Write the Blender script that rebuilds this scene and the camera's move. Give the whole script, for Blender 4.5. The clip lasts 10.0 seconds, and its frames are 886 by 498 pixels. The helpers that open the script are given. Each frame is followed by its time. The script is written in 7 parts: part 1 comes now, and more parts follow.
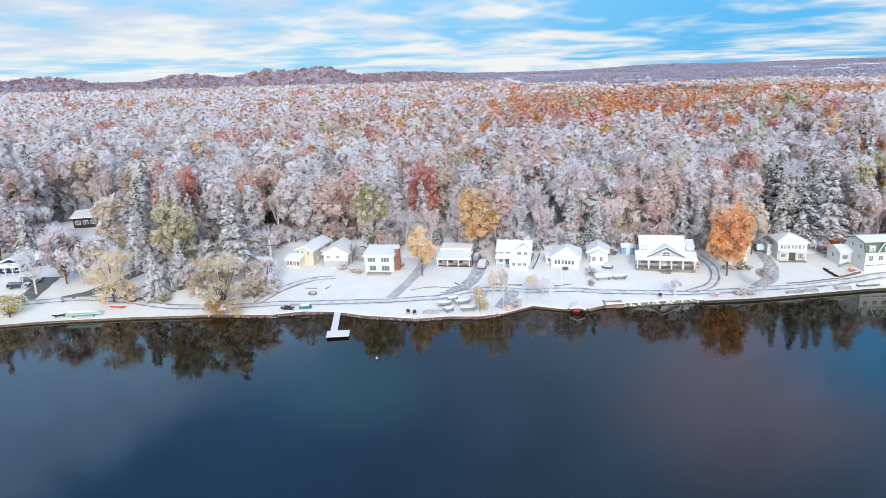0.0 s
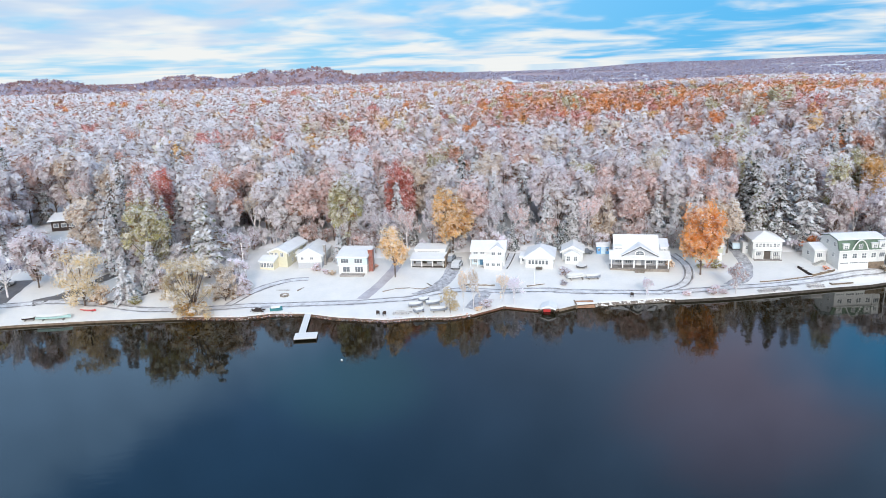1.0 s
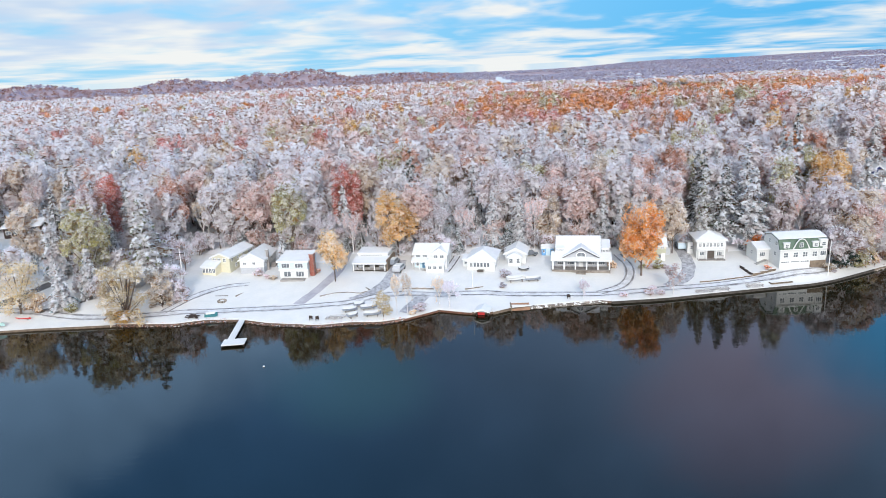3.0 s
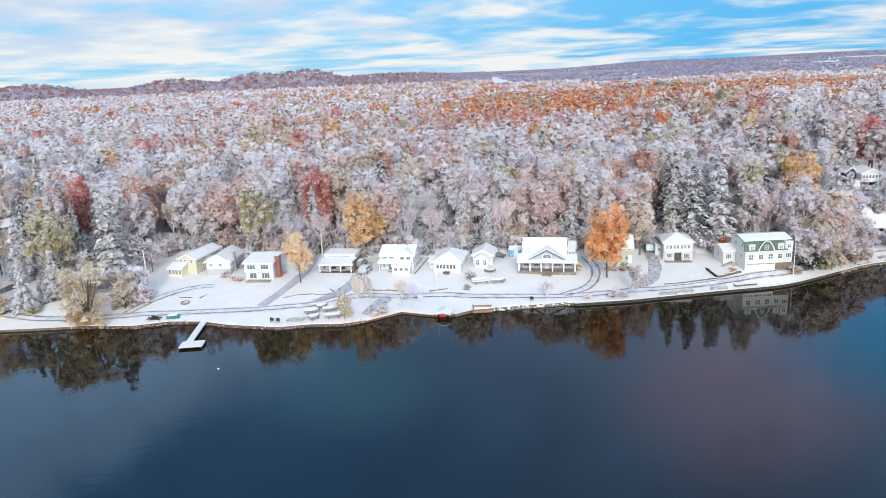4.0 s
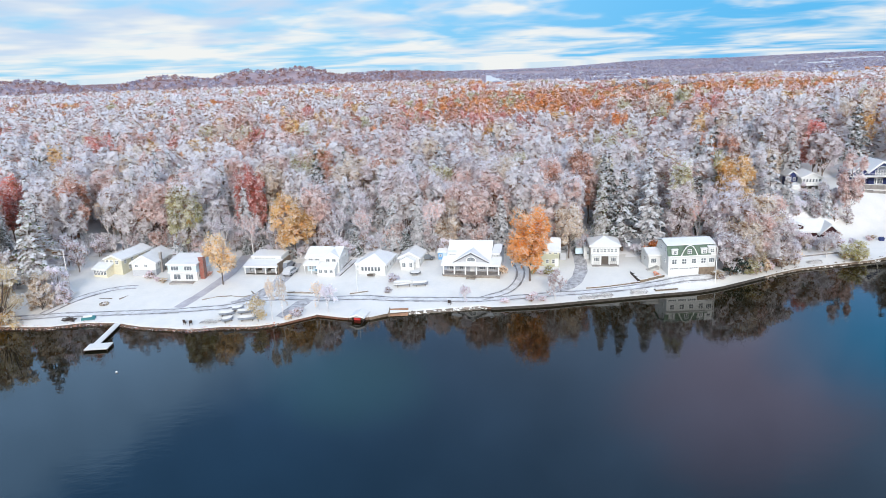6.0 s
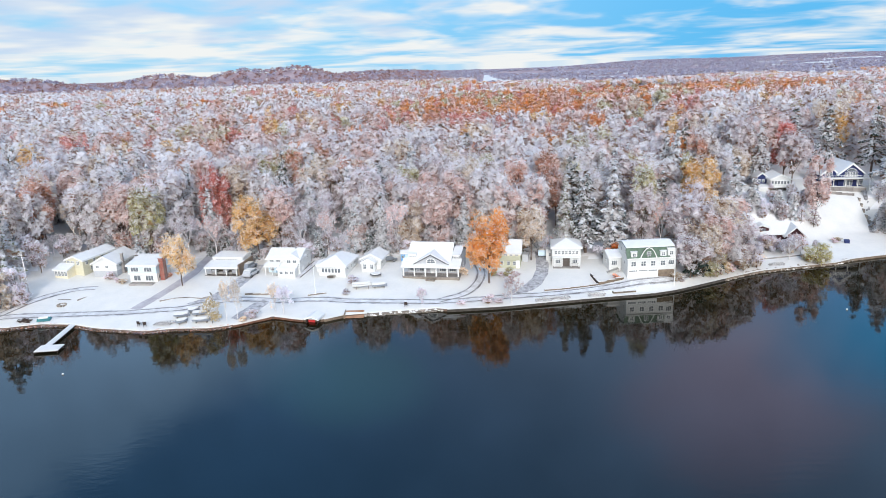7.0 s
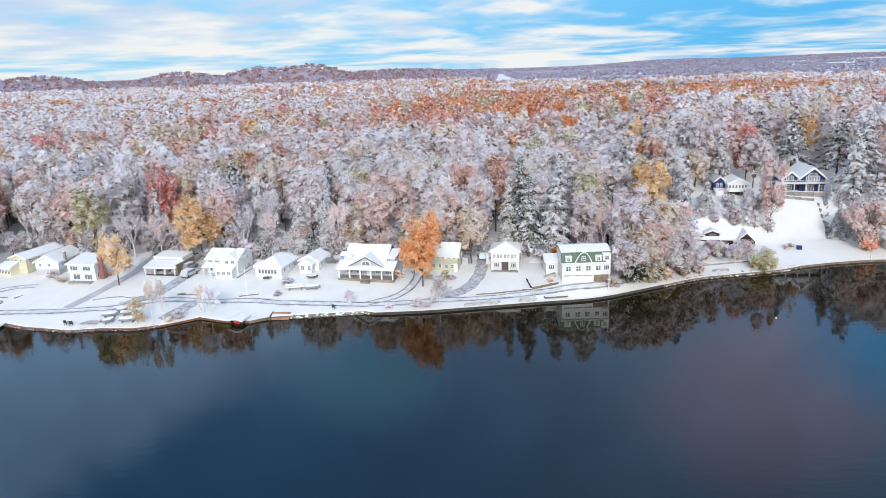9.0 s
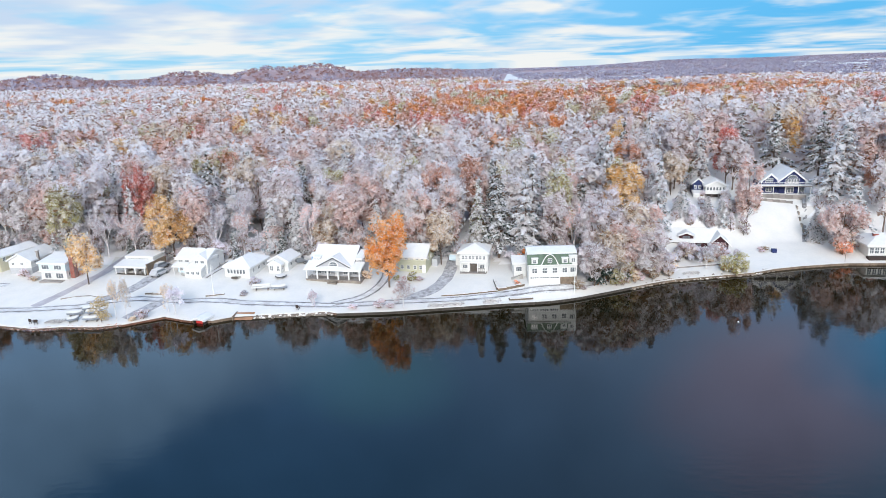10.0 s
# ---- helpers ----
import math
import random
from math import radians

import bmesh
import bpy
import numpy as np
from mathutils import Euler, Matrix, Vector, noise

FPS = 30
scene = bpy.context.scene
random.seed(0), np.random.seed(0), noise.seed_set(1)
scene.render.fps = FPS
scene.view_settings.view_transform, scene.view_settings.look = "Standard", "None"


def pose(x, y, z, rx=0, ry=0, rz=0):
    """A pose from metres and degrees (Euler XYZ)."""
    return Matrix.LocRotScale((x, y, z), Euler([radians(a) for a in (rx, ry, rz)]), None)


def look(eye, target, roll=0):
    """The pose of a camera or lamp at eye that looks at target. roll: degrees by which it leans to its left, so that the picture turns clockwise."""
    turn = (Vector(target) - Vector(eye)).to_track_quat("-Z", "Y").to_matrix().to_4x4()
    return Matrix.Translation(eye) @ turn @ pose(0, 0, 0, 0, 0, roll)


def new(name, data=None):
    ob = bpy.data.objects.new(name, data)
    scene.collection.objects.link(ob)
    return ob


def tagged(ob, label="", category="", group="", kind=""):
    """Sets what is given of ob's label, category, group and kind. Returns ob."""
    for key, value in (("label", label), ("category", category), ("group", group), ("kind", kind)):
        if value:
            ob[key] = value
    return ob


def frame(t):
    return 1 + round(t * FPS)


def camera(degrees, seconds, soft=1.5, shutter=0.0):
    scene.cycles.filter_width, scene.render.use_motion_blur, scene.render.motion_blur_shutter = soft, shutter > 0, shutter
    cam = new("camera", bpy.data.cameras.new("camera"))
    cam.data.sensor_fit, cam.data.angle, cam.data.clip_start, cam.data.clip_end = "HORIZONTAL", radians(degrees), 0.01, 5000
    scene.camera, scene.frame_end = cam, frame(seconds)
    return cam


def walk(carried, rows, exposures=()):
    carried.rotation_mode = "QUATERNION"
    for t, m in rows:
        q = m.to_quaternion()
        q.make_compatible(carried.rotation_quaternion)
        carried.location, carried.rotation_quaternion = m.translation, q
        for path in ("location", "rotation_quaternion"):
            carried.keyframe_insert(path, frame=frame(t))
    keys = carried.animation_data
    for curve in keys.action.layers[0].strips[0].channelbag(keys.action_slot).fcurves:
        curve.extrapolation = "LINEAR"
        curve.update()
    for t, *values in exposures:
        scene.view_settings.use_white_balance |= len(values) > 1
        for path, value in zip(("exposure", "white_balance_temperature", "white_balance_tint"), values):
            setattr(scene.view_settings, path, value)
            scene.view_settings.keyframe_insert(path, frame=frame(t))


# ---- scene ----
cam = camera(65.6, 10.0, soft=0.7)
EXPOSURE = 0.3
PATH = [
    (0, (1.296, -0.854, 46.814), (1.284, 1.079, 46.3051), -1.6),
    (0.5, (4.251, -0.537, 46.772), (4.239, 1.395, 46.2627), -1.8),
    (1, (7.261, -0.329, 46.73), (7.248, 1.603, 46.2203), -2.0),
    (1.5, (10.417, -0.14, 46.686), (10.403, 1.793, 46.1778), -2.3),
    (2, (13.668, 0.001, 46.65), (13.652, 1.934, 46.1424), -2.5),
    (2.5, (17.059, 0.247, 46.619), (17.042, 2.180, 46.1110), -2.7),
    (4, (27.724, 0.898, 46.562), (27.711, 2.830, 46.0535), -2.6),
    (4.5, (31.521, 1.118, 46.567), (31.511, 3.050, 46.0570), -2.5),
    (5, (35.515, 1.349, 46.579), (35.509, 3.280, 46.0685), -2.4),
    (5.5, (39.656, 1.58, 46.604), (39.649, 3.511, 46.0913), -2.3),
    (7, (52.576, 2.152, 46.798), (52.566, 4.082, 46.2817), -2.1),
    (7.5, (57.018, 2.427, 46.82), (57.011, 4.356, 46.3020), -2.0),
    (8, (61.482, 2.761, 46.819), (61.460, 4.691, 46.3004), -1.9),
    (8.5, (65.941, 3.135, 46.787), (65.894, 5.065, 46.2687), -1.9),
    (9, (70.485, 3.466, 46.753), (70.420, 5.395, 46.2351), -1.9),
    (9.5, (75.076, 3.757, 46.724), (74.994, 5.686, 46.2067), -1.8),
    (10, (79.647, 4.077, 46.708), (79.552, 6.005, 46.1903), -1.8),
]
walk(cam, [(t, look(eye, target, roll)) for t, eye, target, roll in PATH], exposures=[(0.0, EXPOSURE, 6300, 10), (10.0, EXPOSURE, 6300, 10)])

# ---- sky and light ----
SUN_HEIGHT, SUN_TURN = 25.0, 178.0
world = bpy.data.worlds.new("winter_sky")
scene.world = world
world.use_nodes = True
wt = world.node_tree
wt.nodes.clear()


def wire(tree, kind, at=None, **inputs):
    """A node of that kind with its inputs set or linked."""
    n = tree.nodes.new(kind)
    for key, value in (at or {}).items():
        setattr(n, key, value)
    for key, value in inputs.items():
        slot = n.inputs[int(key[1:])] if key[0] == "i" and key[1:].isdigit() else n.inputs[key.replace("_", " ")]
        if isinstance(value, bpy.types.NodeSocket):
            tree.links.new(value, slot)
        else:
            slot.default_value = value
    return n


def build_sky():
    def maths(op, a, b=0.0, c=0.0):
        return wire(wt, "ShaderNodeMath", {"operation": op}, i0=a, i1=b, i2=c).outputs[0]

    def ramp(value, lo, hi, to_lo=0.0, to_hi=1.0):
        return wire(wt, "ShaderNodeMapRange", {"interpolation_type": "SMOOTHSTEP"}, Value=value, From_Min=lo, From_Max=hi, To_Min=to_lo, To_Max=to_hi).outputs[0]

    def blend(factor, a, b, kind="MIX"):
        n = wire(wt, "ShaderNodeMix", {"data_type": "RGBA", "blend_type": kind}, Factor=factor)
        for slot, value in ((6, a), (7, b)):
            if isinstance(value, tuple):
                n.inputs[slot].default_value = (*value, 1)
            else:
                wt.links.new(value, n.inputs[slot])
        return n.outputs[2]

    sky = wire(wt, "ShaderNodeTexSky", {"sky_type": "NISHITA", "sun_disc": False, "sun_elevation": radians(SUN_HEIGHT), "sun_rotation": radians(SUN_TURN),
                                       "altitude": 200.0, "air_density": 1.0, "dust_density": 0.3, "ozone_density": 2.0})
    blue = wire(wt, "ShaderNodeHueSaturation", Saturation=1.05, Value=0.34, Color=sky.outputs[0])
    tint = blend(1.0, blue.outputs[0], (0.80, 0.98, 1.08), "MULTIPLY")
    way = wire(wt, "ShaderNodeTexCoord")
    xyz = wire(wt, "ShaderNodeSeparateXYZ", i0=way.outputs["Generated"])
    x, y, z = xyz.outputs
    # clear air: the blue of the higher sky reaches down to the horizon
    raised = wire(wt, "ShaderNodeCombineXYZ", i0=x, i1=y, i2=maths("MULTIPLY_ADD", z, 0.7, 0.42))
    raised = wire(wt, "ShaderNodeVectorMath", {"operation": "NORMALIZE"}, i0=raised.outputs[0])
    wt.links.new(raised.outputs[0], sky.inputs[0])
    north = ramp(y, 0.1, 0.5)
    # the broken deck over the southern and upper sky
    up = maths("ADD", maths("ABSOLUTE", z), 0.08)
    flat = wire(wt, "ShaderNodeCombineXYZ", i0=maths("DIVIDE", x, up), i1=maths("DIVIDE", y, up), i2=0.0)
    sheets = wire(wt, "ShaderNodeTexNoise", Vector=flat.outputs[0], Scale=0.85, Detail=5.0, Roughness=0.52, Distortion=0.25)
    thick = wire(wt, "ShaderNodeTexNoise", Vector=flat.outputs[0], Scale=0.6, Detail=4.0, Roughness=0.5)
    cover = maths("ADD", maths("MULTIPLY_ADD", x, -0.22, sheets.outputs[0]), ramp(y, 0.35, -0.3, 0.0, 0.5))
    cover = maths("ADD", cover, ramp(z, 0.1, 0.34, 0.07, -0.10))
    mask = ramp(cover, 0.40, 0.66, 0.0, 0.95)
    shade = maths("MULTIPLY", ramp(thick.outputs[0], 0.42, 0.68, 1.0, 0.76), ramp(y, 0.2, -0.7, 1.0, 1.75))
    cloud = blend(1.0, (0.69, 0.755, 0.78), shade, "MULTIPLY")
    # thin haze low down, bluer in the east; the clear northern sky is brightest well above the horizon
    east = ramp(x, -0.30, 0.45)
    haze = blend(east, (0.36, 0.68, 0.80), (0.085, 0.47, 0.76))
    clear = blend(ramp(z, 0.0, 0.40, 0.85, 0.0), tint, haze)
    clear = wire(wt, "ShaderNodeVectorMath", {"operation": "SCALE"}, i0=clear)
    wt.links.new(ramp(z, 0.08, 0.30, 0.80, 1.4), clear.inputs["Scale"])
    clear = clear.outputs[0]
    dome = blend(maths("MULTIPLY", mask, maths("SUBTRACT", 1.0, north)), clear, cloud)
    # rows of low flat-based clouds above the northern horizon, thinning eastwards
    rise = maths("LOGARITHM", maths("ADD", maths("MAXIMUM", z, 0.0), 0.030), 2.718)
    rows = wire(wt, "ShaderNodeCombineXYZ", i0=maths("MULTIPLY", x, 6.5), i1=maths("MULTIPLY", rise, 3.2), i2=4.3)
    heaps = wire(wt, "ShaderNodeTexNoise", Vector=rows.outputs[0], Scale=1.55, Detail=3.5, Roughness=0.5, Distortion=0.3)
    banks = wire(wt, "ShaderNodeTexNoise", Vector=rows.outputs[0], Scale=0.55, Detail=2.0, Roughness=0.5)
    lot = maths("ADD", maths("MULTIPLY_ADD", banks.outputs[0], 0.5, heaps.outputs[0]), ramp(x, -0.35, 0.42, 0.115, 0.0))
    lot = maths("ADD", lot, ramp(z, 0.02, 0.0, 0.0, 0.06))
    low = ramp(z, 0.20, 0.10)
    heap = maths("MULTIPLY", maths("MULTIPLY", ramp(lot, 0.62, 0.96, 0.0, 0.97), low), north)
    # their undersides go violet-grey higher up
    base = wire(wt, "ShaderNodeTexNoise", Vector=rows.outputs[0], Scale=1.2, Detail=3.0, Roughness=0.5)
    dull = maths("MULTIPLY", ramp(maths("MULTIPLY_ADD", z, 2.4, base.outputs[0]), 0.52, 0.78), ramp(x, 0.3, -0.2, 0.25, 0.9))
    heap_tone = blend(dull, (0.75, 0.745, 0.71), (0.45, 0.56, 0.70))
    view = blend(heap, dome, heap_tone)
    # high veils over the north: grey-blue in the west behind a slanting edge, a small teal one, a violet one in the east
    u, w = maths("DIVIDE", x, maths("MAXIMUM", y, 0.05)), maths("DIVIDE", z, maths("MAXIMUM", y, 0.05))
    plane = wire(wt, "ShaderNodeCombineXYZ", i0=u, i1=w, i2=0.0)
    fray = wire(wt, "ShaderNodeTexNoise", Vector=plane.outputs[0], Scale=5.0, Detail=4.0, Roughness=0.55)
    fray = maths("SUBTRACT", fray.outputs[0], 0.5)
    high = maths("MULTIPLY", north, ramp(z, 0.22, 0.36))
    slant = maths("MULTIPLY_ADD", u, -0.56, maths("MULTIPLY", w, -1.0))
    slant = maths("MULTIPLY_ADD", fray, 0.16, slant)
    west = ramp(slant, -0.345, -0.235)

    def veil(cu, cw, ru, rw):
        d = maths("ADD", maths("POWER", maths("ABSOLUTE", maths("DIVIDE", maths("SUBTRACT", u, cu), ru)), 2.0), maths("POWER", maths("ABSOLUTE", maths("DIVIDE", maths("SUBTRACT", w, cw), rw)), 2.0))
        return ramp(maths("MULTIPLY_ADD", fray, 1.8, d), 1.5, -0.2)

    gloom = blend(east, (0.20, 0.50, 1.0), (0.42, 0.62, 0.96))
    lofty = blend(west, gloom, (0.56, 0.96, 1.48))
    lofty = blend(maths("MULTIPLY", veil(-0.17, 0.49, 0.14, 0.08), 0.55), lofty, (0.36, 0.98, 1.32))
    lofty = blend(maths("MULTIPLY", veil(0.48, 0.54, 0.23, 0.16), 0.75), lofty, (1.05, 0.88, 1.22))
    lofty = blend(maths("MULTIPLY", veil(0.75, 0.43, 0.24, 0.14), 1.0), lofty, (0.10, 0.72, 1.40))
    mottle = wire(wt, "ShaderNodeVectorMath", {"operation": "SCALE"}, i0=lofty)
    wt.links.new(maths("MULTIPLY_ADD", fray, 0.9, 1.0), mottle.inputs["Scale"])
    final = blend(high, view, mottle.outputs[0])
    back = wire(wt, "ShaderNodeBackground", Color=final, Strength=1.0)
    wire(wt, "ShaderNodeOutputWorld", Surface=back.outputs[0])


build_sky()
sun = new("sun", bpy.data.lights.new("sun", "SUN"))
sun.data.energy, sun.data.angle, sun.data.color = 2.3, radians(16), (1.0, 0.93, 0.85)
_a, _e = radians(SUN_TURN), radians(SUN_HEIGHT)
sun.matrix_world = look((math.sin(_a) * math.cos(_e) * 300, math.cos(_a) * math.cos(_e) * 300, math.sin(_e) * 300), (0, 0, 0))


# ---- materials ----
def material(name, base, other=None, rough=0.8, scale=2.0, fine=14.0, bump=0.15, metal=0.0, rand=0.0, island=0.0, low=0.4, high=0.62, spec=0.3, stretch=(1, 1, 1)):
    """A surface with two scales of variation between base and other, a fine relief, and value shifts from object to object or from piece to piece."""
    m = bpy.data.materials.new(name)
    m.use_nodes = True
    t = m.node_tree
    t.nodes.clear()
    other = other or tuple(c * 0.78 for c in base)
    at = wire(t, "ShaderNodeTexCoord")
    lay = wire(t, "ShaderNodeMapping", Vector=at.outputs["Object"], Scale=stretch)
    big = wire(t, "ShaderNodeTexNoise", Vector=lay.outputs[0], Scale=scale, Detail=5.0, Roughness=0.6)
    small = wire(t, "ShaderNodeTexNoise", Vector=lay.outputs[0], Scale=fine, Detail=3.0, Roughness=0.6)
    both = wire(t, "ShaderNodeMath", {"operation": "MULTIPLY_ADD"}, i0=small.outputs[0], i1=0.35, i2=0.0)
    both2 = wire(t, "ShaderNodeMath", {"operation": "MULTIPLY_ADD"}, i0=big.outputs[0], i1=0.65, i2=both.outputs[0])
    k = wire(t, "ShaderNodeMapRange", Value=both2.outputs[0], From_Min=low, From_Max=high)
    mix = wire(t, "ShaderNodeMix", {"data_type": "RGBA"}, Factor=k.outputs[0])
    mix.inputs[6].default_value, mix.inputs[7].default_value = (*base, 1), (*other, 1)
    colour = mix.outputs[2]
    for amount, node, slot in ((rand, "ShaderNodeObjectInfo", "Random"), (island, "ShaderNodeNewGeometry", "Random Per Island")):
        if amount:
            info = wire(t, node)
            v = wire(t, "ShaderNodeMapRange", Value=info.outputs[slot], To_Min=1 - amount, To_Max=1 + amount)
            shift = wire(t, "ShaderNodeHueSaturation", Color=colour, Value=v.outputs[0])
            colour = shift.outputs[0]
    relief = wire(t, "ShaderNodeBump", Strength=bump, Distance=0.05, Height=both2.outputs[0])
    b = wire(t, "ShaderNodeBsdfPrincipled", Base_Color=colour, Roughness=rough, Metallic=metal, Normal=relief.outputs[0])
    b.inputs["Specular IOR Level"].default_value = spec
    wire(t, "ShaderNodeOutputMaterial", Surface=b.outputs[0])
    return m


def leafage(name, a, b, spread=0.35, patch=0.12):
    """Leaves or needles: two tints by the leaf, with slow drifts from tree to tree."""
    m = bpy.data.materials.new(name)
    m.use_nodes = True
    t = m.node_tree
    t.nodes.clear()
    geo = wire(t, "ShaderNodeNewGeometry")
    info = wire(t, "ShaderNodeObjectInfo")
    drift = wire(t, "ShaderNodeTexNoise", Vector=geo.outputs["Position"], Scale=patch, Detail=2.0)
    k = wire(t, "ShaderNodeMath", {"operation": "MULTIPLY_ADD"}, i0=geo.outputs["Random Per Island"], i1=0.5, i2=drift.outputs[0])
    k2 = wire(t, "ShaderNodeMapRange", Value=k.outputs[0], From_Min=0.35, From_Max=1.1)
    mix = wire(t, "ShaderNodeMix", {"data_type": "RGBA"}, Factor=k2.outputs[0])
    mix.inputs[6].default_value, mix.inputs[7].default_value = (*a, 1), (*b, 1)
    v = wire(t, "ShaderNodeMapRange", Value=info.outputs["Random"], To_Min=1 - spread, To_Max=1 + spread)
    sat = wire(t, "ShaderNodeHueSaturation", Color=mix.outputs[2], Value=v.outputs[0])
    p = wire(t, "ShaderNodeBsdfPrincipled", Base_Color=sat.outputs[0], Roughness=0.75)
    p.inputs["Specular IOR Level"].default_value = 0.2
    glow = wire(t, "ShaderNodeBsdfTranslucent", Color=sat.outputs[0])
    both = wire(t, "ShaderNodeMixShader", i0=0.45, i1=p.outputs[0], i2=glow.outputs[0])
    wire(t, "ShaderNodeOutputMaterial", Surface=both.outputs[0])
    return m


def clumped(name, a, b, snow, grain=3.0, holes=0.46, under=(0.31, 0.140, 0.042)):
    """Sprays of twigs and leaves with gaps between them: two tints, snow clinging to a share of them (0 to 1), a
    snow-free brown below that also paints in the undersides' shade. grain: sprays to the metre.
    """
    m = bpy.data.materials.new(name)
    m.use_nodes = True
    t = m.node_tree
    t.nodes.clear()
    geo = wire(t, "ShaderNodeNewGeometry")
    lay = wire(t, "ShaderNodeMapping", Vector=geo.outputs["Position"], Scale=(1.0, 1.0, 1.7))
    fine = wire(t, "ShaderNodeTexNoise", Vector=lay.outputs[0], Scale=grain, Detail=3.0, Roughness=0.7)
    gaps = wire(t, "ShaderNodeTexNoise", Vector=geo.outputs["Position"], Scale=grain * 0.9, Detail=3.0, Roughness=0.7)
    slow = wire(t, "ShaderNodeTexNoise", Vector=geo.outputs["Position"], Scale=0.22, Detail=2.0)
    up = wire(t, "ShaderNodeSeparateXYZ", i0=geo.outputs["Normal"])
    tone = wire(t, "ShaderNodeMath", {"operation": "MULTIPLY_ADD"}, i0=geo.outputs["Random Per Island"], i1=0.6, i2=slow.outputs[0])
    tone = wire(t, "ShaderNodeMapRange", Value=tone.outputs[0], From_Min=0.4, From_Max=1.1)
    leaf = wire(t, "ShaderNodeMix", {"data_type": "RGBA"}, Factor=tone.outputs[0])
    leaf.inputs[6].default_value, leaf.inputs[7].default_value = (*a, 1), (*b, 1)
    value = wire(t, "ShaderNodeMapRange", Value=gaps.outputs[0], From_Min=0.40, From_Max=0.68, To_Min=0.72, To_Max=1.2)
    spray = wire(t, "ShaderNodeHueSaturation", Color=leaf.outputs[2], Value=value.outputs[0])
    k = wire(t, "ShaderNodeMath", {"operation": "MULTIPLY_ADD"}, i0=fine.outputs[0], i1=3.5, i2=snow * 0.9 - 1.98)
    k = wire(t, "ShaderNodeMath", {"operation": "MULTIPLY_ADD"}, i0=up.outputs[2], i1=0.18, i2=k.outputs[0])
    k = wire(t, "ShaderNodeMath", {"operation": "MULTIPLY_ADD"}, i0=geo.outputs["Random Per Island"], i1=0.3, i2=k.outputs[0])
    lying = wire(t, "ShaderNodeMapRange", {"interpolation_type": "SMOOTHSTEP"}, Value=k.outputs[0], From_Min=0.0, From_Max=0.65)
    white = wire(t, "ShaderNodeMix", {"data_type": "RGBA"}, Factor=lying.outputs[0])
    t.links.new(spray.outputs[0], white.inputs[6])
    white.inputs[7].default_value = (0.88, 0.865, 0.89, 1)
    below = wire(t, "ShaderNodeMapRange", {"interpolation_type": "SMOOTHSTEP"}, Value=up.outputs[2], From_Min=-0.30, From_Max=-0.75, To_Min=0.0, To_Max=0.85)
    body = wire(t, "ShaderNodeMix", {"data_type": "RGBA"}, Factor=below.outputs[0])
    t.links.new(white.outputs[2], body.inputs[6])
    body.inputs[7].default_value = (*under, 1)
    relief = wire(t, "ShaderNodeBump", Strength=0.7, Distance=0.35, Height=fine.outputs[0])
    p = wire(t, "ShaderNodeBsdfDiffuse", Color=body.outputs[2], Normal=relief.outputs[0])
    lit = wire(t, "ShaderNodeBsdfTranslucent", Color=body.outputs[2])
    p = wire(t, "ShaderNodeMixShader", i0=0.5, i1=p.outputs[0], i2=lit.outputs[0])
    clear = wire(t, "ShaderNodeBsdfTransparent")
    solid = wire(t, "ShaderNodeMath", {"operation": "GREATER_THAN"}, i0=gaps.outputs[0], i1=holes)
    mix = wire(t, "ShaderNodeMixShader", i0=solid.outputs[0], i1=clear.outputs[0], i2=p.outputs[0])
    wire(t, "ShaderNodeOutputMaterial", Surface=mix.outputs[0])
    return m


def water_surface():
    m = bpy.data.materials.new("lake_water")
    m.use_nodes = True
    t = m.node_tree
    t.nodes.clear()
    at = wire(t, "ShaderNodeTexCoord")
    lay = wire(t, "ShaderNodeMapping", Vector=at.outputs["Object"], Scale=(0.5, 1.1, 1.0))
    ripple = wire(t, "ShaderNodeTexNoise", Vector=lay.outputs[0], Scale=0.9, Detail=3.0, Roughness=0.55)
    calm = wire(t, "ShaderNodeTexNoise", Vector=at.outputs["Object"], Scale=0.02, Detail=2.0)
    push = wire(t, "ShaderNodeMapRange", Value=calm.outputs[0], From_Min=0.35, From_Max=0.7, To_Min=0.008, To_Max=0.03)
    relief = wire(t, "ShaderNodeBump", Strength=push.outputs[0], Distance=0.5, Height=ripple.outputs[0])
    # olive-brown lake bed near the shore, carried further out to brown the trees' reflections
    xyz = wire(t, "ShaderNodeSeparateXYZ", i0=at.outputs["Object"])
    bend = wire(t, "ShaderNodeMath", {"operation": "SUBTRACT"}, i0=xyz.outputs[0], i1=60.0)
    bend = wire(t, "ShaderNodeMath", {"operation": "MAXIMUM"}, i0=bend.outputs[0], i1=0.0)
    bend = wire(t, "ShaderNodeMath", {"operation": "MULTIPLY_ADD"}, i0=bend.outputs[0], i1=-0.25, i2=xyz.outputs[1])
    bed = wire(t, "ShaderNodeMapRange", {"interpolation_type": "SMOOTHSTEP"}, Value=bend.outputs[0], From_Min=70.0, From_Max=126.0)
    body = wire(t, "ShaderNodeMix", {"data_type": "RGBA"}, Factor=bed.outputs[0])
    body.inputs[6].default_value, body.inputs[7].default_value = (0.003, 0.009, 0.014, 1), (0.010, 0.008, 0.003, 1)
    p = wire(t, "ShaderNodeBsdfPrincipled", Base_Color=body.outputs[2], Roughness=0.015, IOR=1.333, Normal=relief.outputs[0])
    wire(t, "ShaderNodeOutputMaterial", Surface=p.outputs[0])
    return m


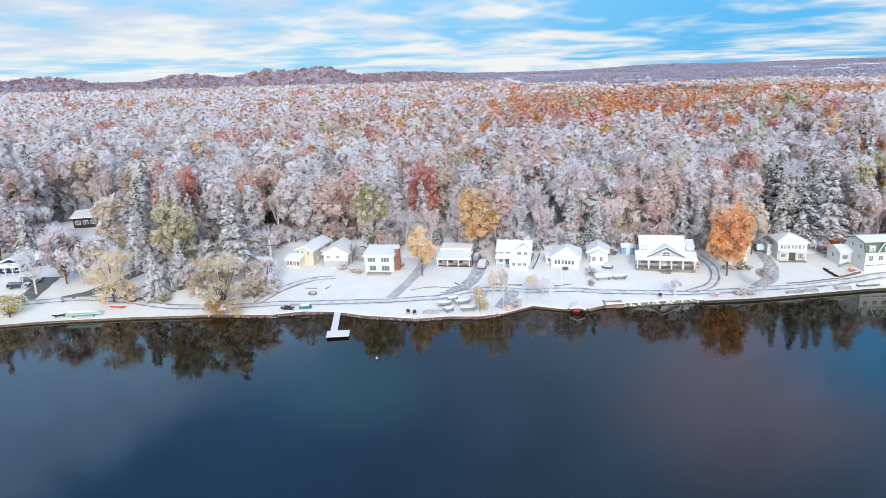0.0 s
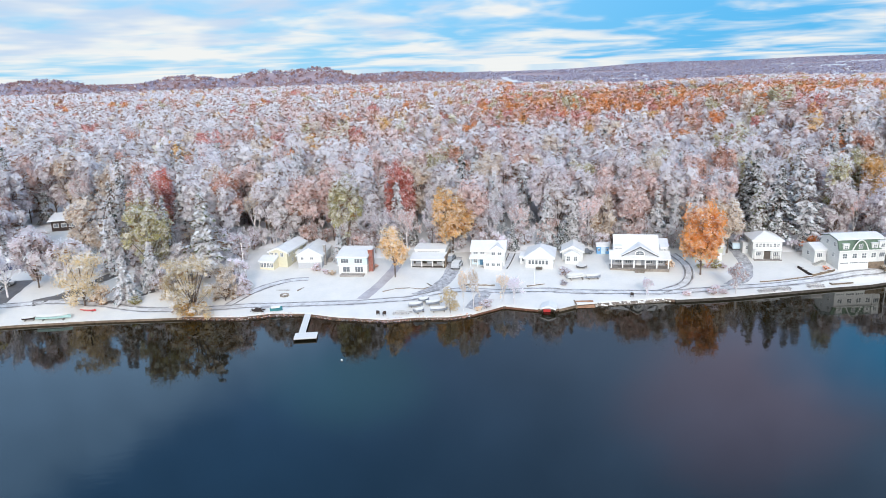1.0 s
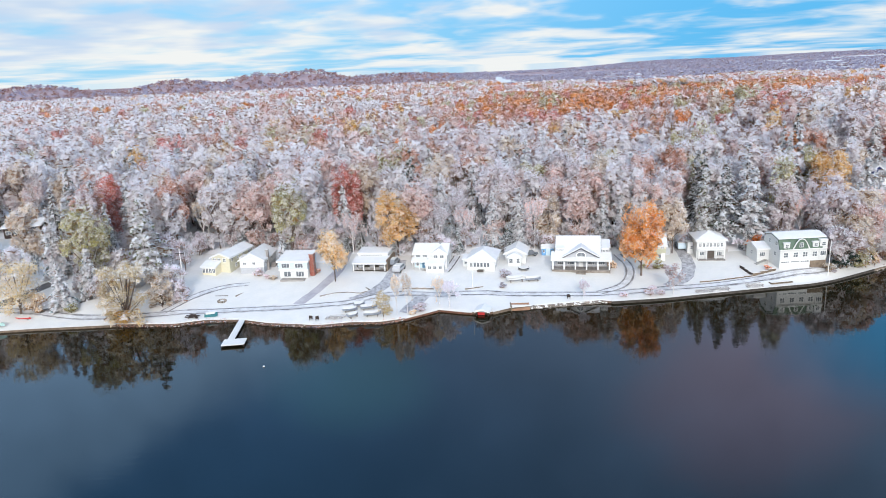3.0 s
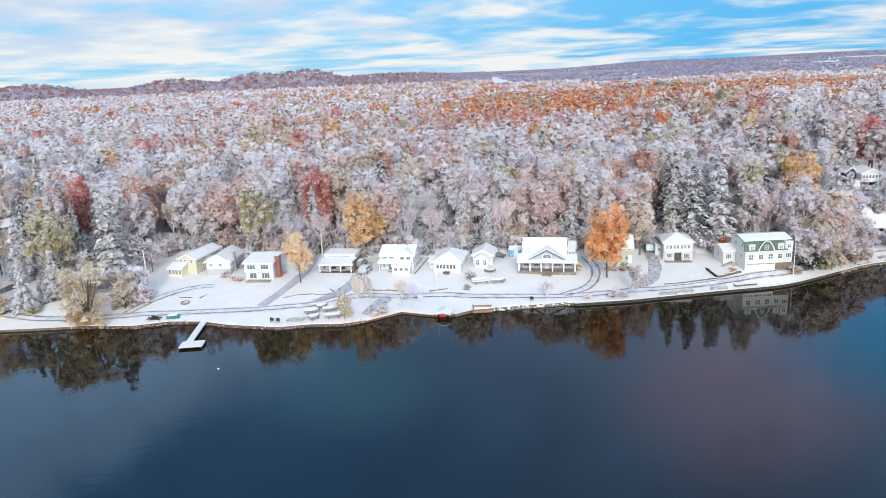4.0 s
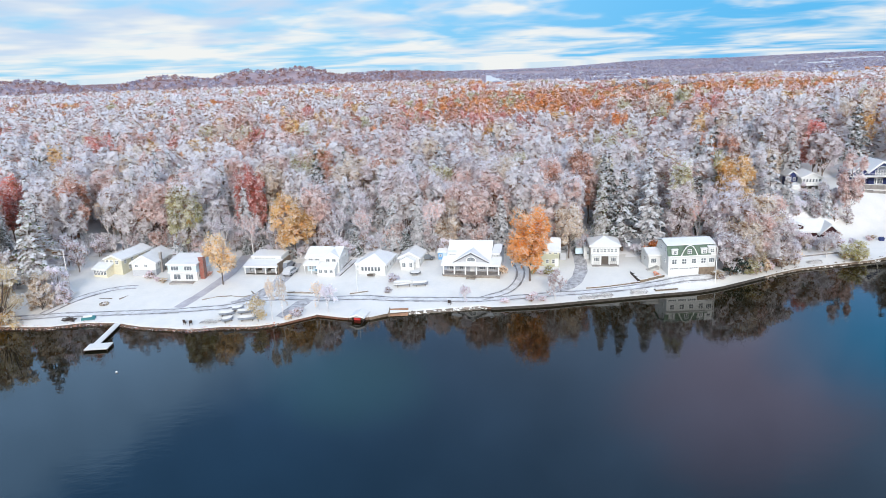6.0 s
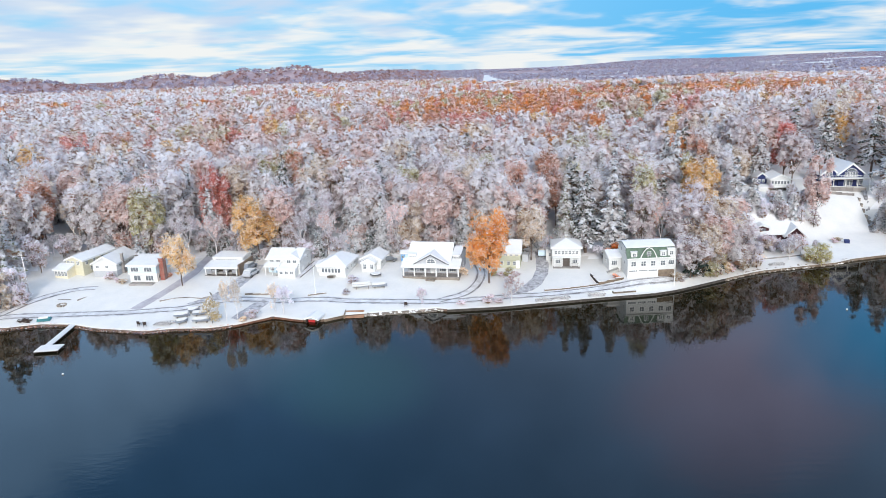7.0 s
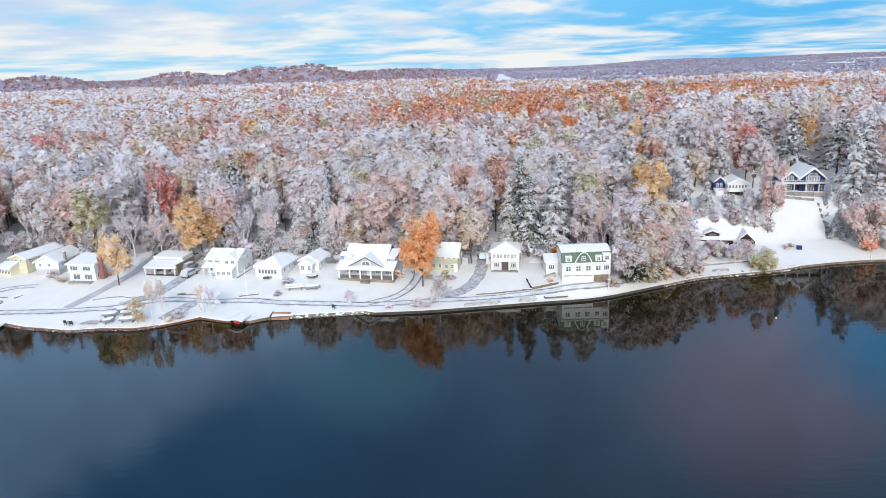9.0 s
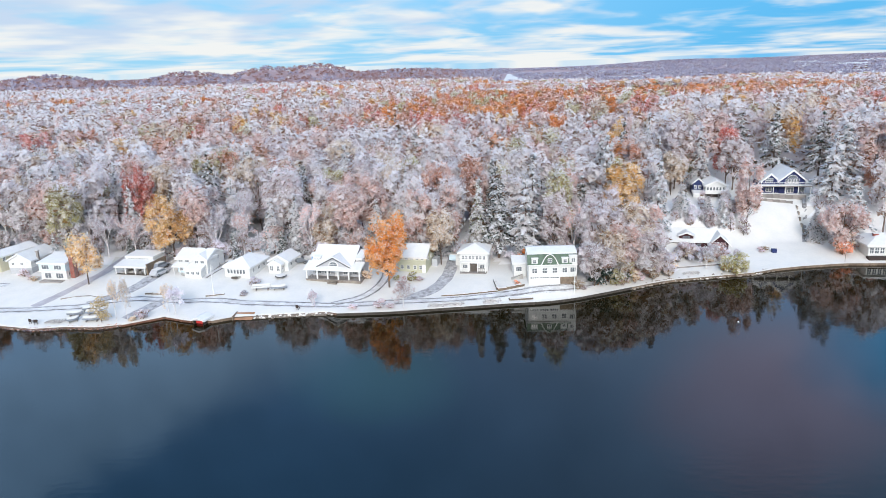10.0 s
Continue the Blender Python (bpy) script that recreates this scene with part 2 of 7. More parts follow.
WATER = water_surface()
SNOW = material("lying_snow", (0.675, 0.655, 0.635), (0.61, 0.60, 0.59), rough=0.65, scale=0.25, fine=2.5, bump=0.25)
ROOF_SNOW = material("roof_snow", (0.69, 0.69, 0.695), (0.63, 0.63, 0.65), rough=0.6, scale=0.6, fine=6.0, bump=0.2)
FOREST_FLOOR = material("snowy_forest_floor", (0.80, 0.80, 0.82), (0.68, 0.67, 0.69), rough=0.9, scale=0.12, fine=1.2, bump=0.4, low=0.42, high=0.7)
LEAF_SNOW = leafage("branch_snow", (0.80, 0.80, 0.85), (0.86, 0.87, 0.90), 0.03)
# lower sides of crowns: free of snow, and darkened for the shade there
SHADED_TWIGS = leafage("snow_free_shaded_undersides", (0.26, 0.14, 0.07), (0.36, 0.23, 0.13))
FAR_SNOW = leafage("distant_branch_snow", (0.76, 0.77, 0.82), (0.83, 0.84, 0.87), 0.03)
BARK = material("grey_brown_bark", (0.16, 0.12, 0.10), (0.09, 0.07, 0.06), rough=0.95, scale=3, fine=20, bump=0.6, rand=0.3)
PALE_BARK = material("pale_snowy_bark", (0.76, 0.74, 0.75), (0.46, 0.41, 0.40), rough=0.9, scale=4, fine=22, bump=0.4, rand=0.15)
TINTS = {
    # name of the tint: what it is, darker tint, lighter tint, share of snow on it
    "mauve": ("mauve_twigs", (0.60, 0.49, 0.53), (0.76, 0.66, 0.70), 0.48),
    "pink": ("dusty_pink_leaves", (0.74, 0.47, 0.42), (0.84, 0.62, 0.57), 0.34),
    "tan": ("tan_leaves", (0.68, 0.52, 0.36), (0.80, 0.67, 0.52), 0.36),
    "gold": ("gold_leaves", (0.82, 0.44, 0.10), (0.88, 0.60, 0.24), 0.16),
    "orange": ("orange_leaves", (0.80, 0.25, 0.06), (0.88, 0.42, 0.14), 0.08),
    "honey": ("honey_leaves", (0.90, 0.56, 0.20), (0.93, 0.72, 0.42), 0.26),
    "amber": ("amber_leaves", (0.94, 0.50, 0.14), (0.95, 0.68, 0.33), 0.22),
    "maple": ("maple_leaves", (0.92, 0.36, 0.08), (0.95, 0.54, 0.20), 0.15),
    "red": ("red_leaves", (0.66, 0.15, 0.11), (0.78, 0.32, 0.26), 0.22),
    "olive": ("olive_leaves", (0.44, 0.40, 0.13), (0.64, 0.58, 0.28), 0.32),
    "rust": ("rust_leaves", (0.62, 0.27, 0.17), (0.75, 0.42, 0.30), 0.20),
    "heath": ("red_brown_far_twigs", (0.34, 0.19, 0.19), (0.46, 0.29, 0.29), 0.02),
    # bare twigs with the far ridges' violet haze put into their colour
    "dusk": ("hazed_purple_twigs", (0.27, 0.25, 0.37), (0.42, 0.40, 0.52), 0.12),
    "frost": ("frosted_twigs", (0.70, 0.63, 0.69), (0.82, 0.77, 0.83), 0.78),
    "needle": ("dark_needles", (0.03, 0.055, 0.05), (0.08, 0.12, 0.10), 0.42),
    "bluish": ("blue_green_needles", (0.14, 0.20, 0.22), (0.32, 0.39, 0.42), 0.85),
    "fir": ("soft_green_needles", (0.17, 0.20, 0.09), (0.36, 0.40, 0.25), 0.66),
    "willow": ("yellow_willow_twigs", (0.72, 0.54, 0.27), (0.84, 0.71, 0.48), 0.40),
}
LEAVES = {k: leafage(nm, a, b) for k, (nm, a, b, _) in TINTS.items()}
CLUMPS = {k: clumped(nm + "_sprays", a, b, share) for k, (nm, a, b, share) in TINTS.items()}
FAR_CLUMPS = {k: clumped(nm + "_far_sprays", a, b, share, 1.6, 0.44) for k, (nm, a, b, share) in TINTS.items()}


# ---- the lie of the land ----
SHORE = [(-400, 96), (-200, 113), (-90, 125.3), (-79, 127.3), (-62, 128.4), (-45, 128.6), (-38, 127.8), (-34, 127.4), (-28, 129), (-21, 128.2),
         (-15, 125.6), (-9, 124.2), (-5, 123.2), (1, 124), (7, 123.6), (11, 124.6), (18.2, 129.2), (24, 126.7), (28.5, 126.1), (32, 128.1),
         (39, 129), (51, 130.3), (52.2, 129.4), (63, 130), (75, 132), (87, 133.9), (93.5, 134.6), (99, 136.2), (106.6, 140), (116, 144.8),
         (121.5, 147.3), (131.5, 149.5), (141, 151.6), (145.5, 153.8), (153, 155.8), (163, 157.4), (174, 156.8), (210, 150), (500, 120)]


def shore_y(x):
    if x <= SHORE[0][0]:
        return SHORE[0][1]
    for (x0, y0), (x1, y1) in zip(SHORE, SHORE[1:]):
        if x <= x1:
            return y0 + (y1 - y0) * (x - x0) / (x1 - x0)
    return SHORE[-1][1]


def ease(v):
    v = min(1.0, max(0.0, v))
    return v * v * (3 - 2 * v)


RISE = [(0, 0.48), (3, 0.85), (8, 1.5), (15, 2.5), (22, 3.3), (35, 4.3), (60, 5.5), (120, 7.0), (300, 8.0), (9000, 9.0)]
HILLS = [(-1250, 1750, 30, 190, 160), (-960, 1720, 31, 120, 150), (-620, 1720, 33, 110, 150), (-440, 1760, 32, 70, 150), (-300, 1760, 40, 95, 150),
         (-120, 2100, 22, 260, 200), (500, 2600, 13, 600, 200), (1100, 3600, 19, 350, 300), (1900, 3600, 22, 600, 300), (3000, 3600, 26, 700, 300), (-2300, 1900, 30, 700, 300)]


def ground_z(x, y):
    s = y - shore_y(x)
    z = RISE[-1][1]
    if s <= 0:
        z = RISE[0][1]
    else:
        for (s0, z0), (s1, z1) in zip(RISE, RISE[1:]):
            if s <= s1:
                z = z0 + (z1 - z0) * (s - s0) / (s1 - s0)
                break
    near = ease(s / 12)
    z += near * (0.35 * ease((-10 - x) / 30) - 0.15 * ease((x - 50) / 20) * (1 - ease((x - 110) / 30)))
    z += 1.1 * ease(s / 5) * math.exp(-((x - 95) / 11) ** 2) * (1 - ease((s - 8) / 12))
    z += 6.8 * ease((s - 13) / 16) * ease((x - 108) / 26) * (1 - ease((s - 120) / 200))
    if y > 700:
        for hx, hy, h, rx, ry in HILLS:
            d = ((x - hx) / rx) ** 2 + ((y - hy) / ry) ** 2
            if d < 8:
                z += h * math.exp(-d)
    return z

# ---- lake and land ----
def mesh_of(name, verts, faces, mats=(), index=None, smooth=False):
    """A mesh from arrays of vertices and of equal-sided faces."""
    verts, faces = np.asarray(verts, np.float32), np.asarray(faces, np.int32)
    n, k = faces.shape
    me = bpy.data.meshes.new(name)
    me.vertices.add(len(verts))
    me.vertices.foreach_set("co", verts.ravel())
    me.loops.add(n * k)
    me.loops.foreach_set("vertex_index", faces.ravel())
    me.polygons.add(n)
    me.polygons.foreach_set("loop_start", np.arange(0, n * k, k, dtype=np.int32))
    for m in mats:
        me.materials.append(m)
    if index is not None:
        me.polygons.foreach_set("material_index", np.asarray(index, np.int32))
    if smooth:
        me.polygons.foreach_set("use_smooth", np.ones(n, bool))
    me.update(calc_edges=True)
    me.validate()
    return me


def land_z(x, y):
    """The ground with its small humps."""
    return ground_z(x, y) + (0.10 * noise.noise((x * 0.12, y * 0.12, 0)) + 0.05 * noise.noise((x * 0.4, y * 0.4, 3))) * ease((y - shore_y(x)) / 6)


# brushwood, with the shade between far crowns painted into its dark tone
FAR_FLOOR = material("far_shaded_brushwood_floor", (0.40, 0.31, 0.33), (0.28, 0.20, 0.22), rough=0.95, scale=0.02, fine=0.2, bump=0.3)
BANK = material("dark_earth_bank", (0.16, 0.11, 0.08), (0.09, 0.06, 0.05), rough=0.95, scale=1.0, fine=7, bump=0.6)


def build_land():
    steps = [0, 0.6, 1.5, 2.5, 4, 5.5, 7, 9, 11, 13, 15, 17, 19, 21, 23, 25, 27, 29, 31, 34, 37, 41, 46, 52, 60, 70, 82, 96, 112, 130, 155, 185, 220, 260, 310, 370, 440, 520, 610, 710, 820,
             940, 1060, 1180, 1300, 1400, 1480, 1550, 1610, 1670, 1730, 1790, 1860, 1950, 2060, 2200, 2400, 2650, 2900, 3150, 3350, 3500, 3650, 3800, 4000, 4300, 4700]
    cols = np.arange(-330, 330.1, 1.5)
    verts = []
    for row, s in enumerate([-1] + steps):
        for u in cols:
            x = 40 + u * (1 + max(s, 0) / 110)
            f = ease(max(s, 0) / 60)
            y = shore_y(x) * (1 - f) + (128 if abs(x) < 400 else shore_y(x)) * f + max(s, 0)
            if row == 0:
                verts.append((x, y, -2.0))
                continue
            z = land_z(x, y)
            verts.append((x, y, z))
    w = len(cols)
    faces, index = [], []
    for r in range(len(steps)):
        for c in range(w - 1):
            a = r * w + c
            faces.append((a, a + 1, a + w + 1, a + w))
            x, y = verts[a + w][0], verts[a + w][1]
            index.append(2 if r == 0 else 3 if y > 320 and wooded(x, y) else 1 if wooded(x, y) else 0)
    ob = new("ground", mesh_of("ground", verts, faces, (SNOW, FOREST_FLOOR, BANK, FAR_FLOOR), index, True))
    tagged(ob, "snow-covered lakeside ground rising into woods", "ground", kind="structure")


def wooded(x, y):
    """Whether the wild wood grows here; the lots, lanes and lawns stay open."""
    s = y - shore_y(x)
    if s < 3 or (760 < y < 3300 and x > 40 + 0.06 * y and noise.noise((x * 0.005, y * 0.007, 5)) < (0.03 if y > 1100 else -0.10)):
        return False
    if x < -45:
        if s < 24:
            return False
        return not (-110 < x < -82 and 168 < y < 196) and not (-106 < x < -80 and y < 158) and not (-102 < x < -78 and y < 180) and not (-76 < x < -66 and y < 152)
    if x < -19:
        return y > 168
    if x < -8:
        return y > 157
    if x < 1:
        return y > 163
    if x < 24:
        return y > 158
    if x < 41:
        return y > 158.5
    if x < 62:
        return y > 157
    if x < 84:
        return y > 156.5
    if x < 103:
        return y > 154
    if x < 124:
        return s > 5
    if x < 143:
        return y > 171 and not (133 < x and 178 < y < 192)
    if x < 168:
        return y > 203
    return y > 168


build_land()
lake = new("lake", mesh_of("lake", [(-4000, -3000, 0), (4000, -3000, 0), (4000, 158, 0), (-4000, 158, 0)], [(0, 1, 2, 3)], (WATER,)))
tagged(lake, "calm dark blue lake mirroring sky and trees", "lake", kind="structure")


# ---- trees ----
def unit(v):
    return v / np.maximum(np.linalg.norm(v, axis=-1, keepdims=True), 1e-6)


def chips(r, at, face, size, slim=1.0):
    """Small triangles at the given places, turned to the given ways."""
    n = len(at)
    side = unit(np.cross(face, r.normal(size=(n, 3))))
    long = np.cross(unit(face), side)
    s = (size * r.uniform(0.6, 1.35, n))[:, None]
    a = at + long * s * 0.62
    b = at - long * s * 0.45 + side * s * 0.55 * slim
    c = at - long * s * 0.38 - side * s * 0.52 * slim
    return np.stack([a, b, c], 1).reshape(-1, 3)


def tube(p0, p1, r0, r1, sides=5):
    p0, p1 = np.array(p0, float), np.array(p1, float)
    d = unit(p1 - p0)
    a = unit(np.cross(d, (0.3, 0.9, 0.2)))
    b = np.cross(d, a)
    ang = np.arange(sides) * 2 * np.pi / sides
    ring = np.cos(ang)[:, None] * a + np.sin(ang)[:, None] * b
    v = np.concatenate([p0 + ring * r0, p1 + ring * r1])
    f = []
    for i in range(sides):
        j = (i + 1) % sides
        f += [(i, j, sides + j), (i, sides + j, sides + i)]
    return v, np.array(f)


def gather(pieces):
    vs, fs, o = [], [], 0
    for v, f in pieces:
        vs.append(v), fs.append(f + o)
        o += len(v)
    return np.concatenate(vs), np.concatenate(fs)


def broadleaf(seed, n, size, snow=0.4, lobes=9, lift=0.34, slim=1.0, ragged=0.3, skirt=0.05, sprays=0):
    """A crown 1 high and 1 across at the ground's scale: (wood, crown vertices, slots). Slot 0 leaves, 1 snow."""
    r = np.random.RandomState(seed)
    centre = []
    for i in range(lobes):
        a = i * 2.4 + r.uniform(-0.5, 0.5)
        h = r.uniform(lift + (0.12 if skirt < 0.1 else 0.03), 0.86)
        reach = 0.30 * math.sqrt(max(skirt, 1 - ((h - 0.55) / 0.42) ** 2)) * r.uniform(0.75, 1.15)
        centre.append((math.cos(a) * reach, math.sin(a) * reach, h))
    centre = np.array(centre)
    rad = r.uniform(0.15, 0.235, lobes) * (9.0 / lobes) ** 0.4
    for i, (h, wide) in enumerate(((lift + 0.25, 0.25), (0.76, 0.19))):
        centre[i], rad[i] = (0.0, 0.02 * i, h), wide
    pick = r.randint(0, lobes, n)
    way = unit(r.normal(size=(n, 3)) + (0, 0, 0.25))
    depth = 1 - ragged * r.uniform(0, 1, n) ** 2 + 0.2 * r.normal(size=n)
    at = centre[pick] + way * (rad[pick] * depth)[:, None] * (1, 1, 0.8)
    at[:, 2] = np.maximum(at[:, 2], lift * 0.8)
    at[:, 2] *= 0.99 / np.percentile(at[:, 2], 99.5)
    white = r.uniform(size=n) < snow * np.clip(0.45 + 1.1 * way[:, 2], 0.06, 1.25)
    face = unit(way + r.normal(size=(n, 3)) * 0.6)
    face[white] = unit(face[white] + (0, -0.25, 0.7))
    at[white] += (0, 0, 0.006)
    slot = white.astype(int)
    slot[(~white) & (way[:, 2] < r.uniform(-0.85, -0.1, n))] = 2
    wood = [tube((0, 0, -0.03), (0.01, 0, lift + 0.1), 0.02, 0.014, 6), tube((0.01, 0, lift + 0.1), (0, 0.01, 0.8), 0.014, 0.004)]
    for i in range(lobes):
        wood.append(tube((0, 0, r.uniform(lift * 0.8, lift + 0.18)), centre[i], 0.008, 0.002, 4))
    pick = r.randint(0, lobes, sprays)
    way = unit(r.normal(size=(sprays, 3)) + (0, 0, 0.2))
    mid = centre[pick] + way * (rad[pick] * r.uniform(0.25, 1.0, sprays) ** 0.7)[:, None] * (1, 1, 0.85)
    return gather(wood), (at, face, size, slim), slot, (mid, unit(way * 0.8 + r.normal(size=(sprays, 3)) * 0.55 + (0, 0, 0.3)))


def needle_tree(seed, n, size, snow=0.55, tiers=15, droop=0.32, spread=0.5, bare=0.1, sprays=0):
    r = np.random.RandomState(seed)
    at, face, white = [], [], []
    arms = []
    for k in range(tiers):
        h = bare + (0.985 - bare) * (k + 0.5) / tiers
        reach = spread * (1 - (h - bare) / (1 - bare)) ** 0.85 + 0.02
        m = 5 + int(5 * (1 - h))
        a0 = r.uniform(0, 6.28)
        for j in range(m):
            a = a0 + j * 6.283 / m + r.uniform(-0.3, 0.3)
            arms.append((h + r.uniform(-0.03, 0.03), a, reach * r.uniform(0.6, 1.15)))
    weight = np.array([q[2] + 0.05 for q in arms])
    pick = r.choice(len(arms), n, p=weight / weight.sum())
    arms = np.array(arms)[pick]
    u = r.uniform(0.08, 1, n) ** 0.7
    wide = r.normal(size=n) * 0.13 * arms[:, 2] * (1.15 - u)
    white = r.uniform(size=n) < snow
    out = u * arms[:, 2]
    z = arms[:, 0] - droop * out * u + np.where(white, 0.006, r.uniform(-0.03, 0.0, n))
    c, s = np.cos(arms[:, 1]), np.sin(arms[:, 1])
    at = np.stack([c * out - s * wide, s * out + c * wide, z], 1)
    face = unit(np.stack([c * 0.35, s * 0.35, np.full(n, 0.9)], 1) + r.normal(size=(n, 3)) * np.where(white, 0.3, 0.7)[:, None])
    few = r.randint(0, n, sprays)
    pads = at[few] * (0.85, 0.85, 1) - (0, 0, 0.012)
    tilt = np.stack([c[few] * 0.4, s[few] * 0.4, np.full(sprays, 0.8)], 1) + r.normal(size=(sprays, 3)) * 0.3
    return tube((0, 0, -0.03), (0, 0, 0.95), 0.017, 0.003, 6), (at, face, size, 1.0), white.astype(int), (pads, unit(tilt))


def bare_tree(seed, n, size, snow=0.5, lift=0.25):
    r = np.random.RandomState(seed)
    wood, tips = [tube((0, 0, -0.03), (0, 0, lift), 0.02, 0.015, 6)], []

    def grow(p, d, length, rad, level):
        d = unit(d + r.normal(size=3) * 0.16)
        q = p + d * length
        wood.append(tube(p, q, rad, rad * 0.6, 4 if level < 2 else 3))
        tips.append((p, q))
        if level < 3:
            for _ in range(3):
                grow(p + (q - p) * r.uniform(0.5, 1), d + r.normal(size=3) * 0.55 + np.array((0, 0, 0.12)), length * r.uniform(0.55, 0.8), rad * 0.58, level + 1)

    for i in range(5):
        a = i * 1.257 + r.uniform(-0.4, 0.4)
        grow(np.array((0, 0, lift * r.uniform(0.75, 1))), np.array((math.cos(a) * 0.55, math.sin(a) * 0.55, 0.8)), 0.26, 0.011, 0)
    tips = tips[5:]
    seg = r.randint(0, len(tips), n)
    p, q = np.array([t[0] for t in tips])[seg], np.array([t[1] for t in tips])[seg]
    at = p + (q - p) * r.uniform(0, 1.15, n)[:, None] + r.normal(size=(n, 3)) * 0.018
    white = r.uniform(size=n) < snow
    face = unit(r.normal(size=(n, 3)) + np.where(white, 0.8, 0)[:, None] * np.array((0, 0, 1)))
    return gather(wood), (at, face, size, 0.35), white.astype(int), None


def crown_arrays(seed, kind, h, r_, k=1.0):
    """Crown triangles in metres for a tree h high and r_ in radius."""
    at, face, size, slim = kind[1]
    rr = np.random.RandomState(seed + 77)
    return chips(rr, at * (2 * r_, 2 * r_, h), face, size * k, slim)


MAKERS = {
    "broadleaf": [broadleaf(10 + i, 1700, 0.36, 0.5, 14 + i % 4, 0.16 + 0.04 * (i % 3), 0.5, sprays=620) for i in range(5)],
    "bright": [broadleaf(30 + i, 4200, 0.36, 0.16, 24, 0.2, 0.55, 0.55, sprays=700) for i in range(3)],
    "spruce": [needle_tree(50 + i, 1700, 0.44, 0.72, 13 + i, 0.34 + 0.06 * i, sprays=520) for i in range(4)],
    "pine": [needle_tree(60 + i, 1800, 0.5, 0.70, 9, 0.12, 0.5, 0.2, sprays=560) for i in range(3)],
    "thin": [broadleaf(34 + i, 3000, 0.36, 0.4, 20, 0.22, 0.4, 0.7, sprays=260) for i in range(2)],
    "bare": [bare_tree(70 + i, 2200, 0.42, 0.55) for i in range(4)],
    "shrub": [broadleaf(97 + i, 4200, 0.5, 0.3, 36, 0.03, 0.2, 1.1, 0.8, sprays=200) for i in range(2)],
    "bush": [broadleaf(90 + i, 900, 0.40, 0.3, 8, 0.05, 1.0, 0.5) for i in range(2)],
    "weeping": [broadleaf(95 + i, 4200, 0.5, 0.3, 18, 0.08, 0.22, 0.7, 0.4, sprays=160) for i in range(2)],
}
SMALL = {
    "broadleaf": [broadleaf(110 + i, 700, 0.34, 0.6, 10, 0.12, 0.5, sprays=160) for i in range(3)],
    "spruce": [needle_tree(120 + i, 800, 0.45, 0.68, 12, 0.36, sprays=160) for i in range(2)],
    "bare": [bare_tree(130 + i, 800, 0.45, 0.6) for i in range(3)],
    "thin": [broadleaf(140 + i, 800, 0.6, 0.5, 12, 0.12, 0.35, 0.6) for i in range(3)],
    "bush": [broadleaf(150 + i, 600, 0.40, 0.35, 8, 0.05, 0.8, 0.5) for i in range(2)],
}
KIND_NAMES = {"broadleaf": "broadleaf_tree", "bright": "maple_tree", "spruce": "spruce_tree", "pine": "pine_tree", "thin": "maple_tree", "shrub": "shrub_willow", "bare": "bare_tree", "bush": "bush", "weeping": "willow_tree"}
LOOKS = {"mauve": "mauve twigs", "pink": "dusty pink leaves", "tan": "tan leaves", "gold": "golden leaves", "honey": "pale golden leaves", "maple": "bright orange leaves", "amber": "soft amber leaves", "orange": "bright orange leaves", "red": "dark red leaves",
         "heath": "red-brown twigs", "dusk": "haze-violet bare twigs", "frost": "frosted pale twigs", "olive": "olive-green leaves", "rust": "rust leaves", "needle": "dark green needles", "fir": "soft green needles", "bluish": "blue-green needles", "willow": "pale yellow twigs"}
tree_meshes = {}


